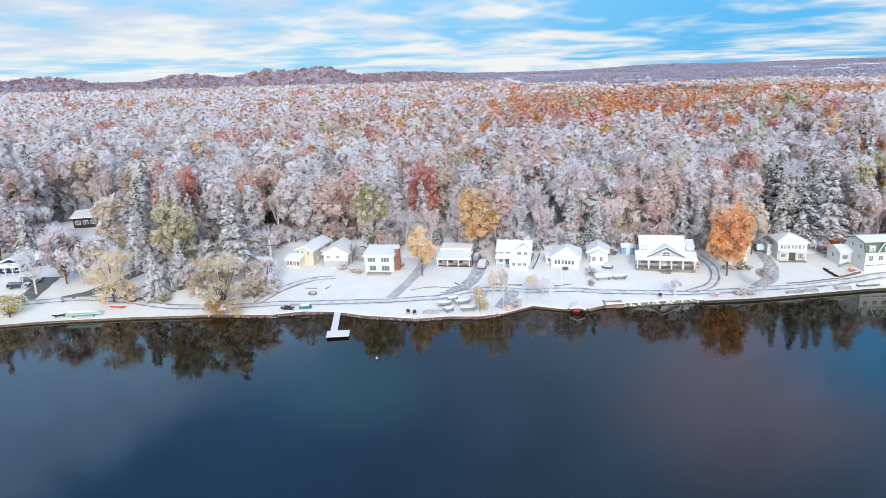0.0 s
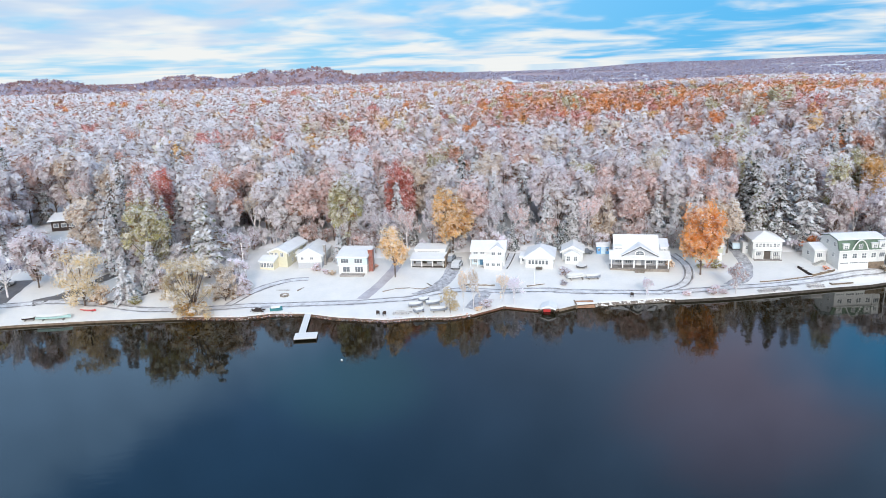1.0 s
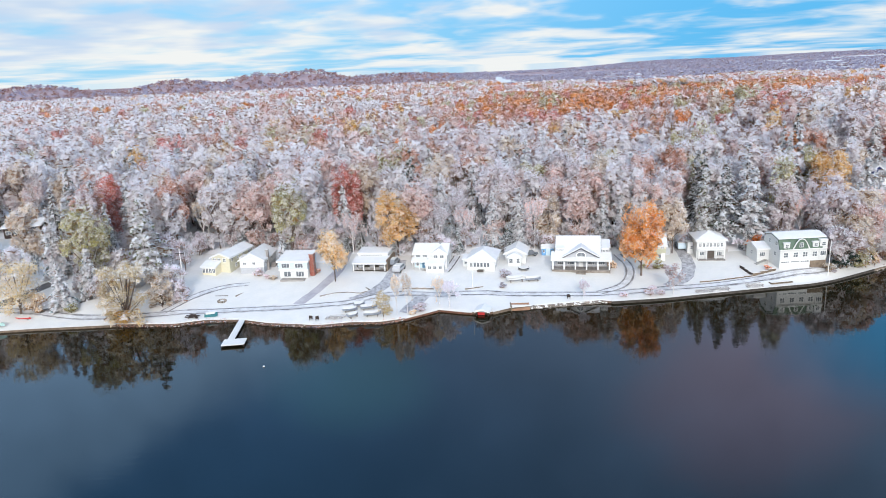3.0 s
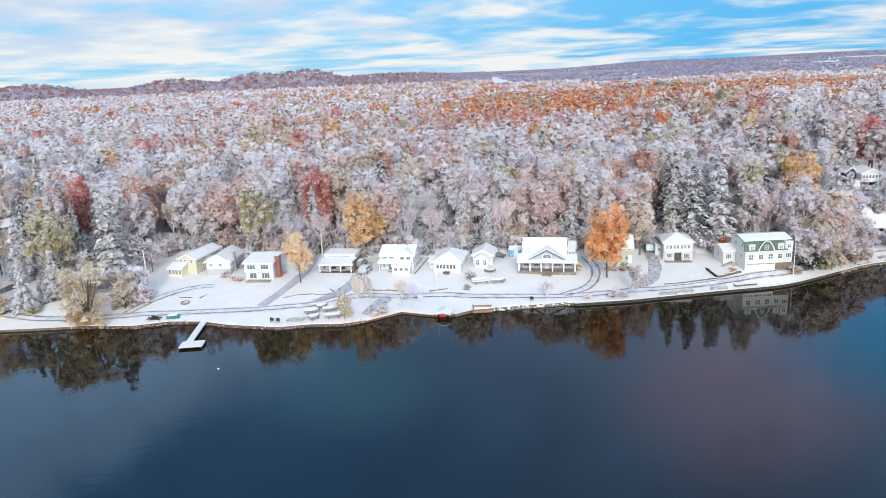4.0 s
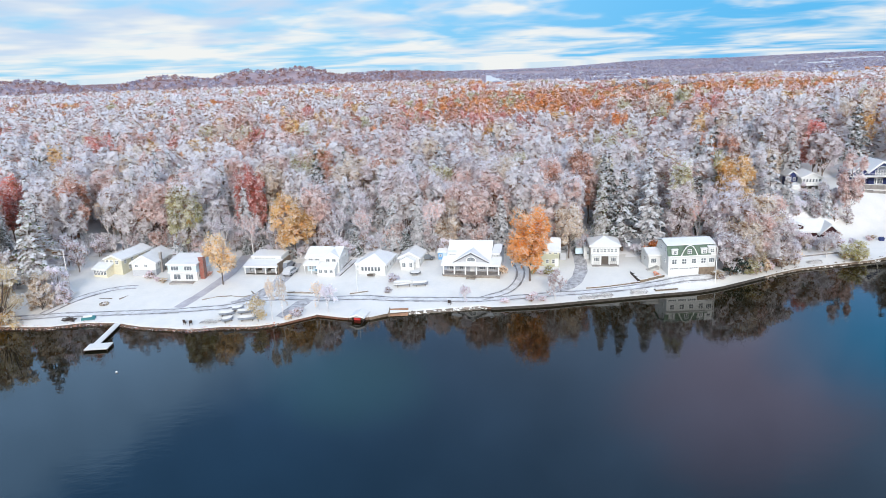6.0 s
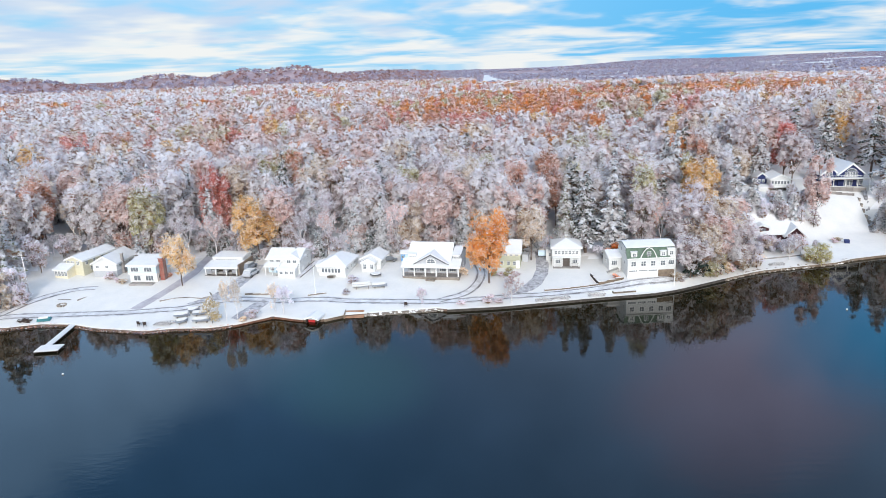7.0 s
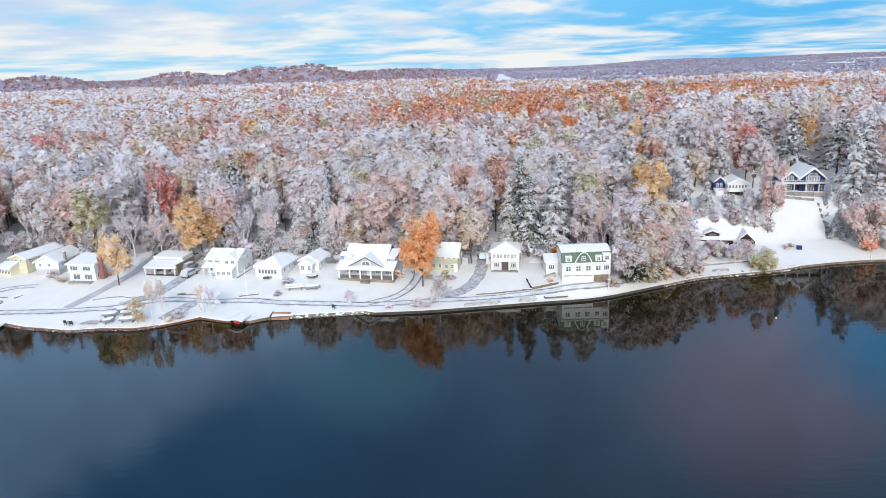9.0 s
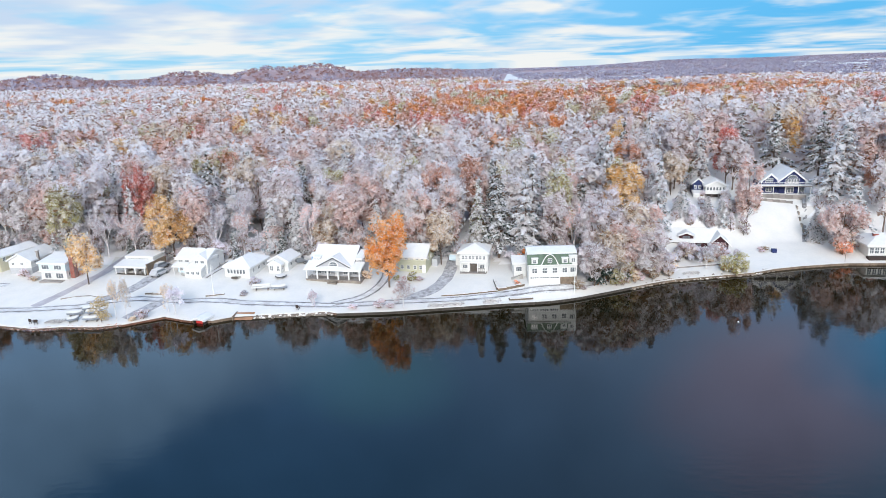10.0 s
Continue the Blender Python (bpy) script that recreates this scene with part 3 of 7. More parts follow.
def tree(kind, tint, variant, x, y, h, r, turn=0.0, where="in the snowy wood", group="woodland trees", lean=(0, 0)):
    """One tree: an empty at its foot with trunk and crown."""
    makers = SMALL[kind] if h < 8.6 and kind in SMALL and group in ("underwood", "thicket", "garden bushes") else MAKERS[kind]
    variant %= len(makers)
    hq, rq = round(h), round(r * 2) / 2
    key = (kind, tint, variant, hq, rq, len(makers[variant][2]))
    if key not in tree_meshes:
        model = makers[variant]
        wv, wf = model[0]
        pale = kind == "bare"
        wide = 1.0 if h > 8 else 0.6
        trunk = mesh_of("trunk", wv * (h * 0.9 * wide, h * 0.9 * wide, h) if kind not in ("broadleaf", "bright", "weeping", "bush", "bare", "thin", "shrub") else wv * (2 * rq, 2 * rq, hq), wf, (PALE_BARK if pale else BARK,))
        v = crown_arrays(variant, model, hq, rq, min(1.0, 0.45 + rq * 0.13))
        slots = model[2].copy()
        if tint == "needle":
            slots[np.random.RandomState(3).uniform(size=len(slots)) < 0.14] = 0
        faces = np.arange(len(v)).reshape(-1, 3)
        if model[3] and len(model[3][0]):
            mid, turned = model[3]
            lv = chips(np.random.RandomState(variant + 5), mid * (2 * rq, 2 * rq, hq), turned, (1.5 if kind in ("broadleaf", "bright", "thin") else 1.35) * min(1.0, 0.4 + 0.12 * rq))
            faces = np.arange((len(v) + len(lv))).reshape(-1, 3)
            v = np.concatenate([v, lv])
            slots = np.concatenate([slots, np.full(len(lv) // 3, 3)])
        crown = mesh_of("crown", v, faces, (LEAVES[tint], LEAF_SNOW, LEAVES[tint] if tint in ("orange", "gold", "willow", "maple", "honey", "amber") else SHADED_TWIGS, CLUMPS[tint]), slots)
        tree_meshes[key] = (trunk, crown)
    trunk, crown = tree_meshes[key]
    root = new(KIND_NAMES[kind])
    root.empty_display_size = 0.5
    root.matrix_basis = pose(x, y, ground_z(x, y) - 0.05, lean[0], lean[1], turn)
    tagged(root, ("snowy " + KIND_NAMES[kind].replace("_", " ") + " with ").replace("broadleaf tree", "tree") + LOOKS[tint] + " " + where, "bush" if kind == "bush" else "tree", group)
    for nm, me in (("trunk", trunk), ("crown", crown)):
        o = new(nm, me)
        o.parent = root
    return root


def tint_at(r, x, y):
    """The colour of a wild tree, by the part of the wood."""
    side = x / max(y, 1.0)
    east = ease((side - 0.02) / 0.18) * (1 - ease((side - 0.60) / 0.08))
    core = ease((y - 270) / 130) * (1 - ease((y - 700) / 160)) * east
    band = ease((y - 215) / 60) * (1 - ease((y - 1150) / 200)) * (0.25 + 0.75 * ease((side + 0.40) / 0.3))
    patch = noise.noise((x * 0.012, y * 0.012, 7.0)) + 0.7 * noise.noise((x * 0.03, y * 0.03, 2.0))
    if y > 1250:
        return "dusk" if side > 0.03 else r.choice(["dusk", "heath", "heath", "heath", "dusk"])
    if r.uniform() < 0.02 + 0.85 * core + 0.34 * band + 0.40 * patch + 0.5 * noise.noise((x * 0.004, y * 0.011, 4.0)):
        return r.choice(["orange", "rust", "orange", "red", "orange", "olive", "orange", "rust"] if core > 0.25 else ["rust", "rust", "red", "gold", "pink", "olive", "pink", "orange"])
    if side < -0.2 and r.uniform() < 0.4:
        return "frost"
    return r.choice(["frost", "mauve", "pink", "frost", "pink", "tan", "frost", "mauve"] if y < 450 else ["frost", "frost", "pink", "frost", "mauve", "rust"])


FEATURE_TREES = [
    # kind, tint, variant, x, y, height, radius, where
    ("thin", "honey", 0, -4.3, 142.8, 12.5, 4.0, "beside the brick chimney"),
    ("bright", "amber", 1, 8.6, 157.6, 16.5, 6.5, "behind the porch cottage"),
    ("bright", "maple", 0, 61.4, 141.0, 15.5, 5.7, "before the green cottage"),
    ("bright", "red", 0, -4.2, 170.0, 19.5, 4.5, "at the wood's edge"),
    ("bright", "red", 1, -65.6, 172.0, 20.5, 5, "at the wood's edge"),
    ("broadleaf", "olive", 0, -58.5, 146.0, 20, 6.0, "behind the lane"),
    ("spruce", "bluish", 0, -60.0, 136.0, 10.5, 3.4, "beside the lakeside lane"),
    ("spruce", "bluish", 1, -69.5, 152.0, 17, 3.8, "beside the lane"),
    ("spruce", "bluish", 2, -56.5, 141.5, 11, 3.4, "beside the lane"),
    ("pine", "fir", 1, -46, 146.5, 20, 6.5, "beside the yellow house"),
    ("spruce", "bluish", 3, -49, 155.0, 19, 4.5, "beside the yellow house"),
    ("weeping", "willow", 0, -68.2, 134.6, 12.5, 6.5, "on the lakeside lawn"),
    ("broadleaf", "mauve", 0, -82.5, 143.5, 14, 5.0, "beside the paved drive"),
    ("broadleaf", "frost", 1, -77, 146.0, 10, 5.0, "beside the paved drive"),
    ("bare", "frost", 0, -86.5, 138.6, 13, 5.5, "beside the paved drive"),
    ("spruce", "bluish", 1, -104.5, 152.0, 18, 4.2, "beside the blue house"),
    ("spruce", "bluish", 3, -98.5, 157.0, 15, 4.0, "behind the blue house"),
    ("broadleaf", "frost", 4, -99.0, 165.0, 12, 4.5, "behind the blue house"),
    ("broadleaf", "mauve", 2, -105, 157.0, 14, 5.0, "behind the blue house"),
    ("broadleaf", "mauve", 3, -101, 160.0, 14, 5.5, "behind the blue house"),
    ("spruce", "bluish", 0, -73, 166.0, 16, 4.5, "behind the blue house"),
    ("spruce", "bluish", 2, -109, 168.0, 17, 4.5, "before the dark cabin"),
    ("shrub", "willow", 0, -44.0, 129.5, 12, 6.0, "leaning over the shore"),
    ("bush", "gold", 0, -44.6, 128.9, 3.2, 2.4, "golden at the water's edge"),
    ("shrub", "willow", 1, -49.5, 137.0, 7.5, 4.5, "beside the lakeside lane"),
    ("shrub", "tan", 0, -39.0, 134.8, 8.5, 3.5, "beside the lakeside lane"),
    ("shrub", "frost", 1, -36.5, 137.5, 8.0, 3.2, "beside the lakeside lane"),
    ("bare", "tan", 1, 10.0, 126.2, 12.0, 1.6, "on the shore"),
    ("bare", "tan", 2, 12.0, 126.6, 11.5, 1.6, "on the shore"),
    ("bush", "willow", 0, 7.4, 125.6, 4.6, 2.2, "yellow at the water's edge"),
    ("bare", "tan", 0, 18.2, 131.0, 8.0, 2.2, "small on the shore bank"),
    ("bare", "frost", 1, 20.2, 129.6, 7.6, 2.4, "small on the shore bank"),
    ("bare", "pink", 3, 65.2, 131.6, 8.0, 3.6, "on the shore strip"),
    ("bare", "mauve", 0, 47.2, 131.6, 5.2, 1.4, "young on the shore strip"),
    ("pine", "needle", 2, 85.0, 157.0, 20, 5.5, "behind the white cottage"),
    ("pine", "bluish", 0, 91.0, 156.0, 19, 5.5, "behind the white cottage"),
    ("bush", "orange", 1, 90.6, 152.8, 4.5, 2.0, "orange under the dark spruces"),
    ("spruce", "bluish", 0, 31.5, 161.0, 14, 3.6, "behind the cottages"),
    ("spruce", "bluish", 1, 37.5, 160.5, 15, 3.6, "behind the cottages"),
    ("spruce", "bluish", 2, 57.0, 158.5, 14, 3.4, "behind the porch house"),
    ("spruce", "bluish", 3, 61.5, 159.0, 13, 3.2, "behind the porch house"),
    ("broadleaf", "tan", 3, 44.5, 160.5, 13, 4.2, "behind the blue shed"),
    ("broadleaf", "tan", 2, 71.8, 153.0, 13, 4.0, "behind the green cottage"),
    ("broadleaf", "mauve", 0, 106.5, 149.5, 17, 6.0, "overhanging the shore"),
    ("broadleaf", "tan", 1, 112.5, 151.5, 16, 6.5, "overhanging the shore"),
    ("broadleaf", "pink", 2, 116.5, 155.0, 15, 6.0, "overhanging the shore"),
    ("broadleaf", "mauve", 3, 108.0, 157.0, 18, 6.0, "beside the white house"),
    ("broadleaf", "gold", 2, 115.0, 168.0, 20, 6.0, "at the wood's edge"),
    ("broadleaf", "tan", 4, 117.5, 159.0, 13, 4.5, "beside the red cottage"),
    ("shrub", "olive", 1, 136.6, 151.9, 4.4, 3.8, "yellow-green at the water's edge"),
    ("bush", "rust", 1, 165.0, 162.2, 4.5, 3.2, "at the foot of the lawn"),
    ("broadleaf", "pink", 0, 165.3, 163.6, 13, 5.4, "at the foot of the lawn"),
    ("spruce", "bluish", 1, 162.6, 171.2, 7.5, 3.0, "beside the lawn"),
    ("broadleaf", "mauve", 0, 150.0, 193.0, 16, 5.0, "beside the blue house"),
    ("broadleaf", "tan", 2, 132.0, 188.0, 12, 4.0, "beside the hillside cottage"),
    ("pine", "bluish", 0, 170.0, 180.0, 20, 6.0, "beside the sloping lawn"),
    ("pine", "bluish", 1, 175.5, 186.0, 22, 6.5, "beside the sloping lawn"),
    ("pine", "bluish", 2, 172.0, 172.5, 15, 5.0, "beside the sloping lawn"),
    ("pine", "needle", 1, 174.5, 197.0, 21, 6.0, "behind the dark blue house"),
    ("pine", "needle", 2, 165.5, 205.0, 21, 6.0, "behind the dark blue house"),
    ("pine", "needle", 0, 156.0, 206.0, 20, 6.0, "behind the dark blue house"),
    ("broadleaf", "rust", 0, 182.0, 178.0, 14, 5.0, "on the wooded slope"),
    ("spruce", "bluish", 2, 137.0, 173.0, 6.5, 3.0, "above the red cottage"),
    ("spruce", "bluish", 3, 140.5, 172.6, 6.5, 3.0, "above the red cottage"),
    ("bare", "mauve", 2, 130.9, 153.2, 8.5, 3.0, "below the red cottage"),
    ("broadleaf", "pink", 3, 146.7, 173.1, 19, 4.2, "tall beside the sloping lawn"),
    ("spruce", "bluish", 2, 131.0, 174.0, 7.5, 3.2, "above the red cottage"),
    ("bright", "red", 2, 149.5, 197.0, 17, 4.5, "behind the dark blue house"),
    ("bush", "mauve", 0, 128.0, 159.0, 3.5, 2.2, "before the red cottage"),
    ("bush", "tan", 1, 132.5, 157.0, 3.0, 2.0, "before the red cottage"),
    ("bush", "pink", 0, 135.0, 159.0, 3.8, 2.2, "before the red cottage"),
    ("bare", "mauve", 1, -8.5, 160.0, 15, 4.5, "at the wood's edge"),
    ("bare", "pink", 2, -2.5, 161.5, 14, 4.5, "at the wood's edge"),
    ("bare", "mauve", 3, 3.5, 163.5, 15, 4.5, "at the wood's edge"),
    ("bare", "mauve", 0, 18.0, 160.0, 15, 4.5, "at the wood's edge"),
    ("bare", "pink", 1, 24.5, 160.5, 15, 4.5, "at the wood's edge"),
    # dark bushes added for the deep shade beneath the hanging trees
    ("bush", "needle", 0, 105.2, 142.6, 3.6, 3.0, "as shade under the hanging trees"),
    ("bush", "needle", 1, 107.6, 144.4, 4.2, 3.2, "as shade under the hanging trees"),
    ("bush", "needle", 0, 109.8, 144.6, 3.4, 2.8, "as shade under the hanging trees"),
    ("bush", "olive", 0, -86.5, 128.8, 5.0, 3.8, "snow-capped at the water's edge"),
    ("bush", "tan", 1, -64.8, 134.8, 4.0, 2.4, "at the foot of the willow"),
]
feature_spots = []
for i, (kind, tint, var, fx, fy, fh, fr, where) in enumerate(FEATURE_TREES):
    tree(kind, tint, var, fx, fy, fh, fr, i * 67.0, where, "garden trees")
    feature_spots.append((fx, fy, fr))


def scatter(r, y0, y1, gap, reach):
    """Uneven places for wild trees between two depths, inside the valley that the lake looks into."""
    out = []
    y = y0
    while y < y1:
        half = reach(y)
        for x in np.arange(40 - half, 40 + half, gap):
            px, py = x + r.uniform(-0.45, 0.45) * gap, y + r.uniform(-0.45, 0.45) * gap
            if wooded(px, py) and all((px - a) ** 2 + (py - b) ** 2 > (c + 1.6) ** 2 for a, b, c in feature_spots if abs(b - py) < 12):
                out.append((px, py))
        y += gap * 0.92
    return out


def plant_near():
    r = np.random.RandomState(5)
    for px, py in scatter(r, 128, 199, 6.4, lambda y: 70 + y * 0.66):
        h = r.uniform(16.0, 22.0)
        u = r.uniform()
        cold = noise.noise((px * 0.02, py * 0.02, 9.0))
        turn = r.uniform(0, 360)
        v = r.randint(0, 5)
        if u < 0.27 + 0.3 * cold:
            kind, tint, rad = r.choice(["spruce", "spruce", "pine"]), r.choice(["bluish", "needle", "bluish"]), r.uniform(3.2, 4.4)
        elif u < 0.36 + 0.3 * cold:
            kind, tint, rad = "bare", r.choice(["mauve", "pink", "tan"]), r.uniform(4, 5)
        else:
            kind, tint, rad = "broadleaf", r.choice(["mauve", "pink", "frost", "tan", "frost", "mauve", "pink", "frost", "tan", "frost", "frost", "pink", "frost", "rust", "olive"]), r.uniform(4.2, 5.8)
        tree(kind, tint, v, px, py, h if kind != "pine" else h + 2, rad, turn)
        if py < 172 and r.uniform() < 0.3:
            tree(r.choice(["bare", "spruce", "broadleaf"]), r.choice(["mauve", "bluish", "pink"]), v, px + r.uniform(-3, 3), py - r.uniform(1.0, 3.5), r.uniform(5, 8.5), r.uniform(1.8, 2.6), turn, "in the snowy underwood", "underwood")


plant_near()


def plant_front():
    """The tall front row of the wood, close behind the gardens."""
    r = np.random.RandomState(44)
    for x in np.arange(-38, 103, 5.6):
        x += r.uniform(-1.2, 1.2)
        y = 150.0
        while not wooded(x, y) and y < 172:
            y += 0.5
        y += r.uniform(0.4, 2.6)
        u = r.uniform()
        if any((x - a) ** 2 + (y - b) ** 2 < (c * 0.8) ** 2 for a, b, c in feature_spots):
            continue
        if u < 0.3:
            tree("spruce", r.choice(["bluish", "bluish", "fir"]), r.randint(0, 4), x, y, r.uniform(16, 20), r.uniform(3.2, 4.2), r.uniform(0, 360), "behind the lakeside gardens")
        elif u < 0.55:
            tree("bare", r.choice(["frost", "mauve", "pink"]), r.randint(0, 4), x, y, r.uniform(17, 20), r.uniform(4.0, 5.0), r.uniform(0, 360), "behind the lakeside gardens")
        else:
            tree("broadleaf", r.choice(["frost", "tan", "pink", "mauve", "frost"]), r.randint(0, 5), x, y, r.uniform(17, 20.5), r.uniform(3.8, 5.0), r.uniform(0, 360), "behind the lakeside gardens")


plant_front()


def plant_edge():
    """Low snowy growth where the wood meets the gardens."""
    r = np.random.RandomState(21)
    for x in np.arange(-44, 124, 1.9):
        y = 150.0
        while not wooded(x, y) and y < 205:
            y += 0.5
        y += r.uniform(-1.8, 3.0)
        if y > 178 or y < 150:
            continue
        kind = r.choice(["bare", "thin", "spruce", "broadleaf"])
        tint = r.choice(["bluish", "needle"]) if kind == "spruce" else r.choice(["frost", "mauve", "frost", "pink"])
        tree(kind, tint, r.randint(0, 4), x + r.uniform(-0.7, 0.7), y, r.uniform(3.5, 8), r.uniform(1.5, 2.6), r.uniform(0, 360), "in the snowy underwood", "underwood")


plant_edge()


def plant_thicket(seed, x0, x1, y0, y1, count, low, high, where):
    """Snowy shrubs filling a bank."""
    r = np.random.RandomState(seed)
    for _ in range(count):
        x, y = r.uniform(x0, x1), r.uniform(y0, y1)
        h = r.uniform(low, high)
        tree(r.choice(["thin", "broadleaf", "bare", "bush"]), r.choice(["frost", "frost", "mauve", "frost", "tan"]), r.randint(0, 4), x, y, h, h * r.uniform(0.28, 0.42), r.uniform(0, 360), where, "thicket")


plant_thicket(31, 121, 146, 170.5, 181, 40, 2.2, 4.8, "on the hillside bank")
plant_thicket(33, 164, 171, 163.5, 184, 12, 3, 7, "beside the sloping lawn")
plant_thicket(34, 123, 140, 156.5, 161.5, 22, 2.0, 3.6, "before the red cottage")
plant_thicket(35, -60, -50, 137, 146, 10, 3.0, 7.0, "behind the willows")
plant_thicket(39, -84, -76, 143.5, 150, 8, 3.0, 6.0, "beside the paved drive")
plant_thicket(37, -60, -40, 146, 166, 26, 4.0, 8.5, "beside the yellow house")
plant_thicket(38, -71, -62, 150, 166, 14, 4.0, 8.5, "behind the lakeside lawn")
def plant_bank():
    """Low shrubs between the hanging trees and the water."""
    r = np.random.RandomState(36)
    for _ in range(34):
        x = r.uniform(108.5, 122)
        h = r.uniform(2.2, 5.0)
        tree(r.choice(["thin", "broadleaf", "bush"]), r.choice(["frost", "mauve", "pink", "tan", "olive"]), r.randint(0, 4), x, shore_y(x) + r.uniform(0.9, 6.5), h, h * r.uniform(0.35, 0.5), r.uniform(0, 360), "low on the shore bank", "thicket")


plant_bank()
for k, x in enumerate((104.2, 107.4, 110.6, 113.8, 117.2)):
    y = shore_y(x) + 3.0 + 1.2 * (k % 2)
    tree("broadleaf", ("mauve", "tan", "pink", "frost")[k % 4], k, x, y, 10.5 + (k % 3) * 1.5, 4.6 + 0.5 * (k % 2), k * 47.0, "hanging over the shore", "shore trees")
SLOTS = list(LEAVES)


def woods(name, label, seed, y0, y1, gap, reach, count, size, sprays, spread, high, wide):
    """Countless far trees as one mesh: crowns of sprays with single twigs and snow about them."""
    r = np.random.RandomState(seed)
    spots = scatter(r, y0, y1, gap, reach)
    models = [broadleaf(200 + i, max(count, 60), size, 0.55, 8, 0.25, sprays=sprays) for i in range(4)] + [needle_tree(220 + i, max(count, 60), size, 0.7, 9, 0.3, 0.42, sprays=sprays) for i in range(3)]
    pieces, slots = [], []
    for px, py in spots:
        cold = noise.noise((px * 0.012, py * 0.012, 9.0))
        frosty = ease((px / py - 0.58) / 0.06) * ease((py - 330) / 50) * (1 - ease((py - 600) / 40))
        needle = r.uniform() < 0.20 + 0.40 * cold + 0.7 * frosty - (0.25 if py > 1250 else 0)
        k = r.randint(4, 7) if needle else r.randint(0, 4)
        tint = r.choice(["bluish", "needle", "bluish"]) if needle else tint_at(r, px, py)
        low = 0.55 if py > 575 and px > 40 + 0.06 * py else 1.0
        h, w = low * high * r.uniform(0.8, 1.2), wide * r.uniform(0.8, 1.25) * (0.75 if needle else 1)
        at, face, sz, slim = models[k][1]
        mid, tilt = models[k][3]
        a = r.uniform(0, 6.28)
        c, s = math.cos(a), math.sin(a)
        turn = np.array(((c, s, 0), (-s, c, 0), (0, 0, 1)))
        foot = (px, py, ground_z(px, py))
        lv = chips(r, (mid * (2 * w, 2 * w, h)) @ turn + foot, tilt @ turn, spread)
        pieces.append(lv), slots.append(np.full(len(lv) // 3, 2 + len(SLOTS) + SLOTS.index(tint)))
        if count:
            v = chips(r, (at * (2 * w, 2 * w, h)) @ turn + foot, face @ turn, sz, slim)
            sl = models[k][2].copy()
            sl[(sl == 1) & (r.uniform(size=len(sl)) > TINTS[tint][3] * 1.3)] = 0
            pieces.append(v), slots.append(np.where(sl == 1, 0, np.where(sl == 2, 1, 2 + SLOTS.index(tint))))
    v = np.concatenate(pieces)
    ob = new(name, mesh_of(name, v, np.arange(len(v)).reshape(-1, 3), [FAR_SNOW if y0 > 300 else LEAF_SNOW, SHADED_TWIGS] + [LEAVES[t] for t in SLOTS] + [(FAR_CLUMPS if y0 > 300 else CLUMPS)[t] for t in SLOTS], np.concatenate(slots)))
    tagged(ob, label, "woods", kind="stuff")


woods("middle_woods", "snowy mixed autumn woods behind the lakeside houses", 11, 199, 350, 7.0, lambda y: 55 + y * 0.66, 72, 0.5, 210, 1.5, 18.5, 4.8)
woods("far_woods", "snowy autumn woods in orange, red and white", 14, 350, 620, 8.6, lambda y: 50 + y * 0.655, 0, 0.85, 180, 1.6, 17.5, 5.4)
woods("distant_woods", "distant snowy autumn woods in orange, red and white", 12, 620, 1250, 12.0, lambda y: 50 + y * 0.655, 0, 2.8, 84, 2.6, 16, 7.0)
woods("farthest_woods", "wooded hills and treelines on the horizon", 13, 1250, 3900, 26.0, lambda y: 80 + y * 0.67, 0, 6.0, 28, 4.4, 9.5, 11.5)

# ---- building kit ----
SIDING_WHITE = material("white_siding", (0.66, 0.66, 0.645), (0.57, 0.575, 0.58), rough=0.6, scale=0.8, fine=9, bump=0.1, stretch=(1, 1, 6))
SIDING_YELLOW = material("pale_yellow_siding", (0.60, 0.565, 0.43), (0.54, 0.51, 0.39), rough=0.6, scale=0.8, fine=9, bump=0.1, stretch=(1, 1, 6))
SIDING_BLUE = material("pale_blue_siding", (0.58, 0.70, 0.78), (0.50, 0.62, 0.70), rough=0.6, scale=0.8, fine=9, bump=0.1, stretch=(1, 1, 6))
SIDING_GREY = material("grey_shingle_siding", (0.46, 0.47, 0.50), (0.38, 0.39, 0.42), rough=0.8, scale=1.5, fine=12, bump=0.3, stretch=(1, 1, 4))
SIDING_GREEN = material("sage_green_siding", (0.50, 0.50, 0.38), (0.43, 0.43, 0.32), rough=0.6, scale=0.8, fine=9, bump=0.1, stretch=(1, 1, 6))
SIDING_NAVY = material("navy_siding", (0.02, 0.031, 0.12), (0.015, 0.024, 0.09), rough=0.55, scale=0.8, fine=9, bump=0.1, stretch=(1, 1, 6))
SIDING_CREAM = material("cream_siding", (0.74, 0.68, 0.52), (0.62, 0.56, 0.42), rough=0.6, scale=0.8, fine=9, bump=0.1, stretch=(1, 1, 6))
RED_WOOD = material("dark_red_boards", (0.055, 0.016, 0.021), (0.04, 0.012, 0.016), rough=0.7, scale=1.2, fine=14, bump=0.2, stretch=(6, 6, 1))
BROWN_WOOD = material("dark_brown_boards", (0.055, 0.04, 0.035), (0.035, 0.025, 0.022), rough=0.8, scale=1.2, fine=14, bump=0.2, stretch=(6, 6, 1))
TAN_WOOD = material("weathered_tan_timber", (0.22, 0.17, 0.125), (0.14, 0.105, 0.08), rough=0.85, scale=1.0, fine=10, bump=0.3, rand=0.2)
GREY_WOOD = material("weathered_grey_timber", (0.30, 0.28, 0.27), (0.20, 0.18, 0.17), rough=0.85, scale=1.0, fine=10, bump=0.3, rand=0.2)
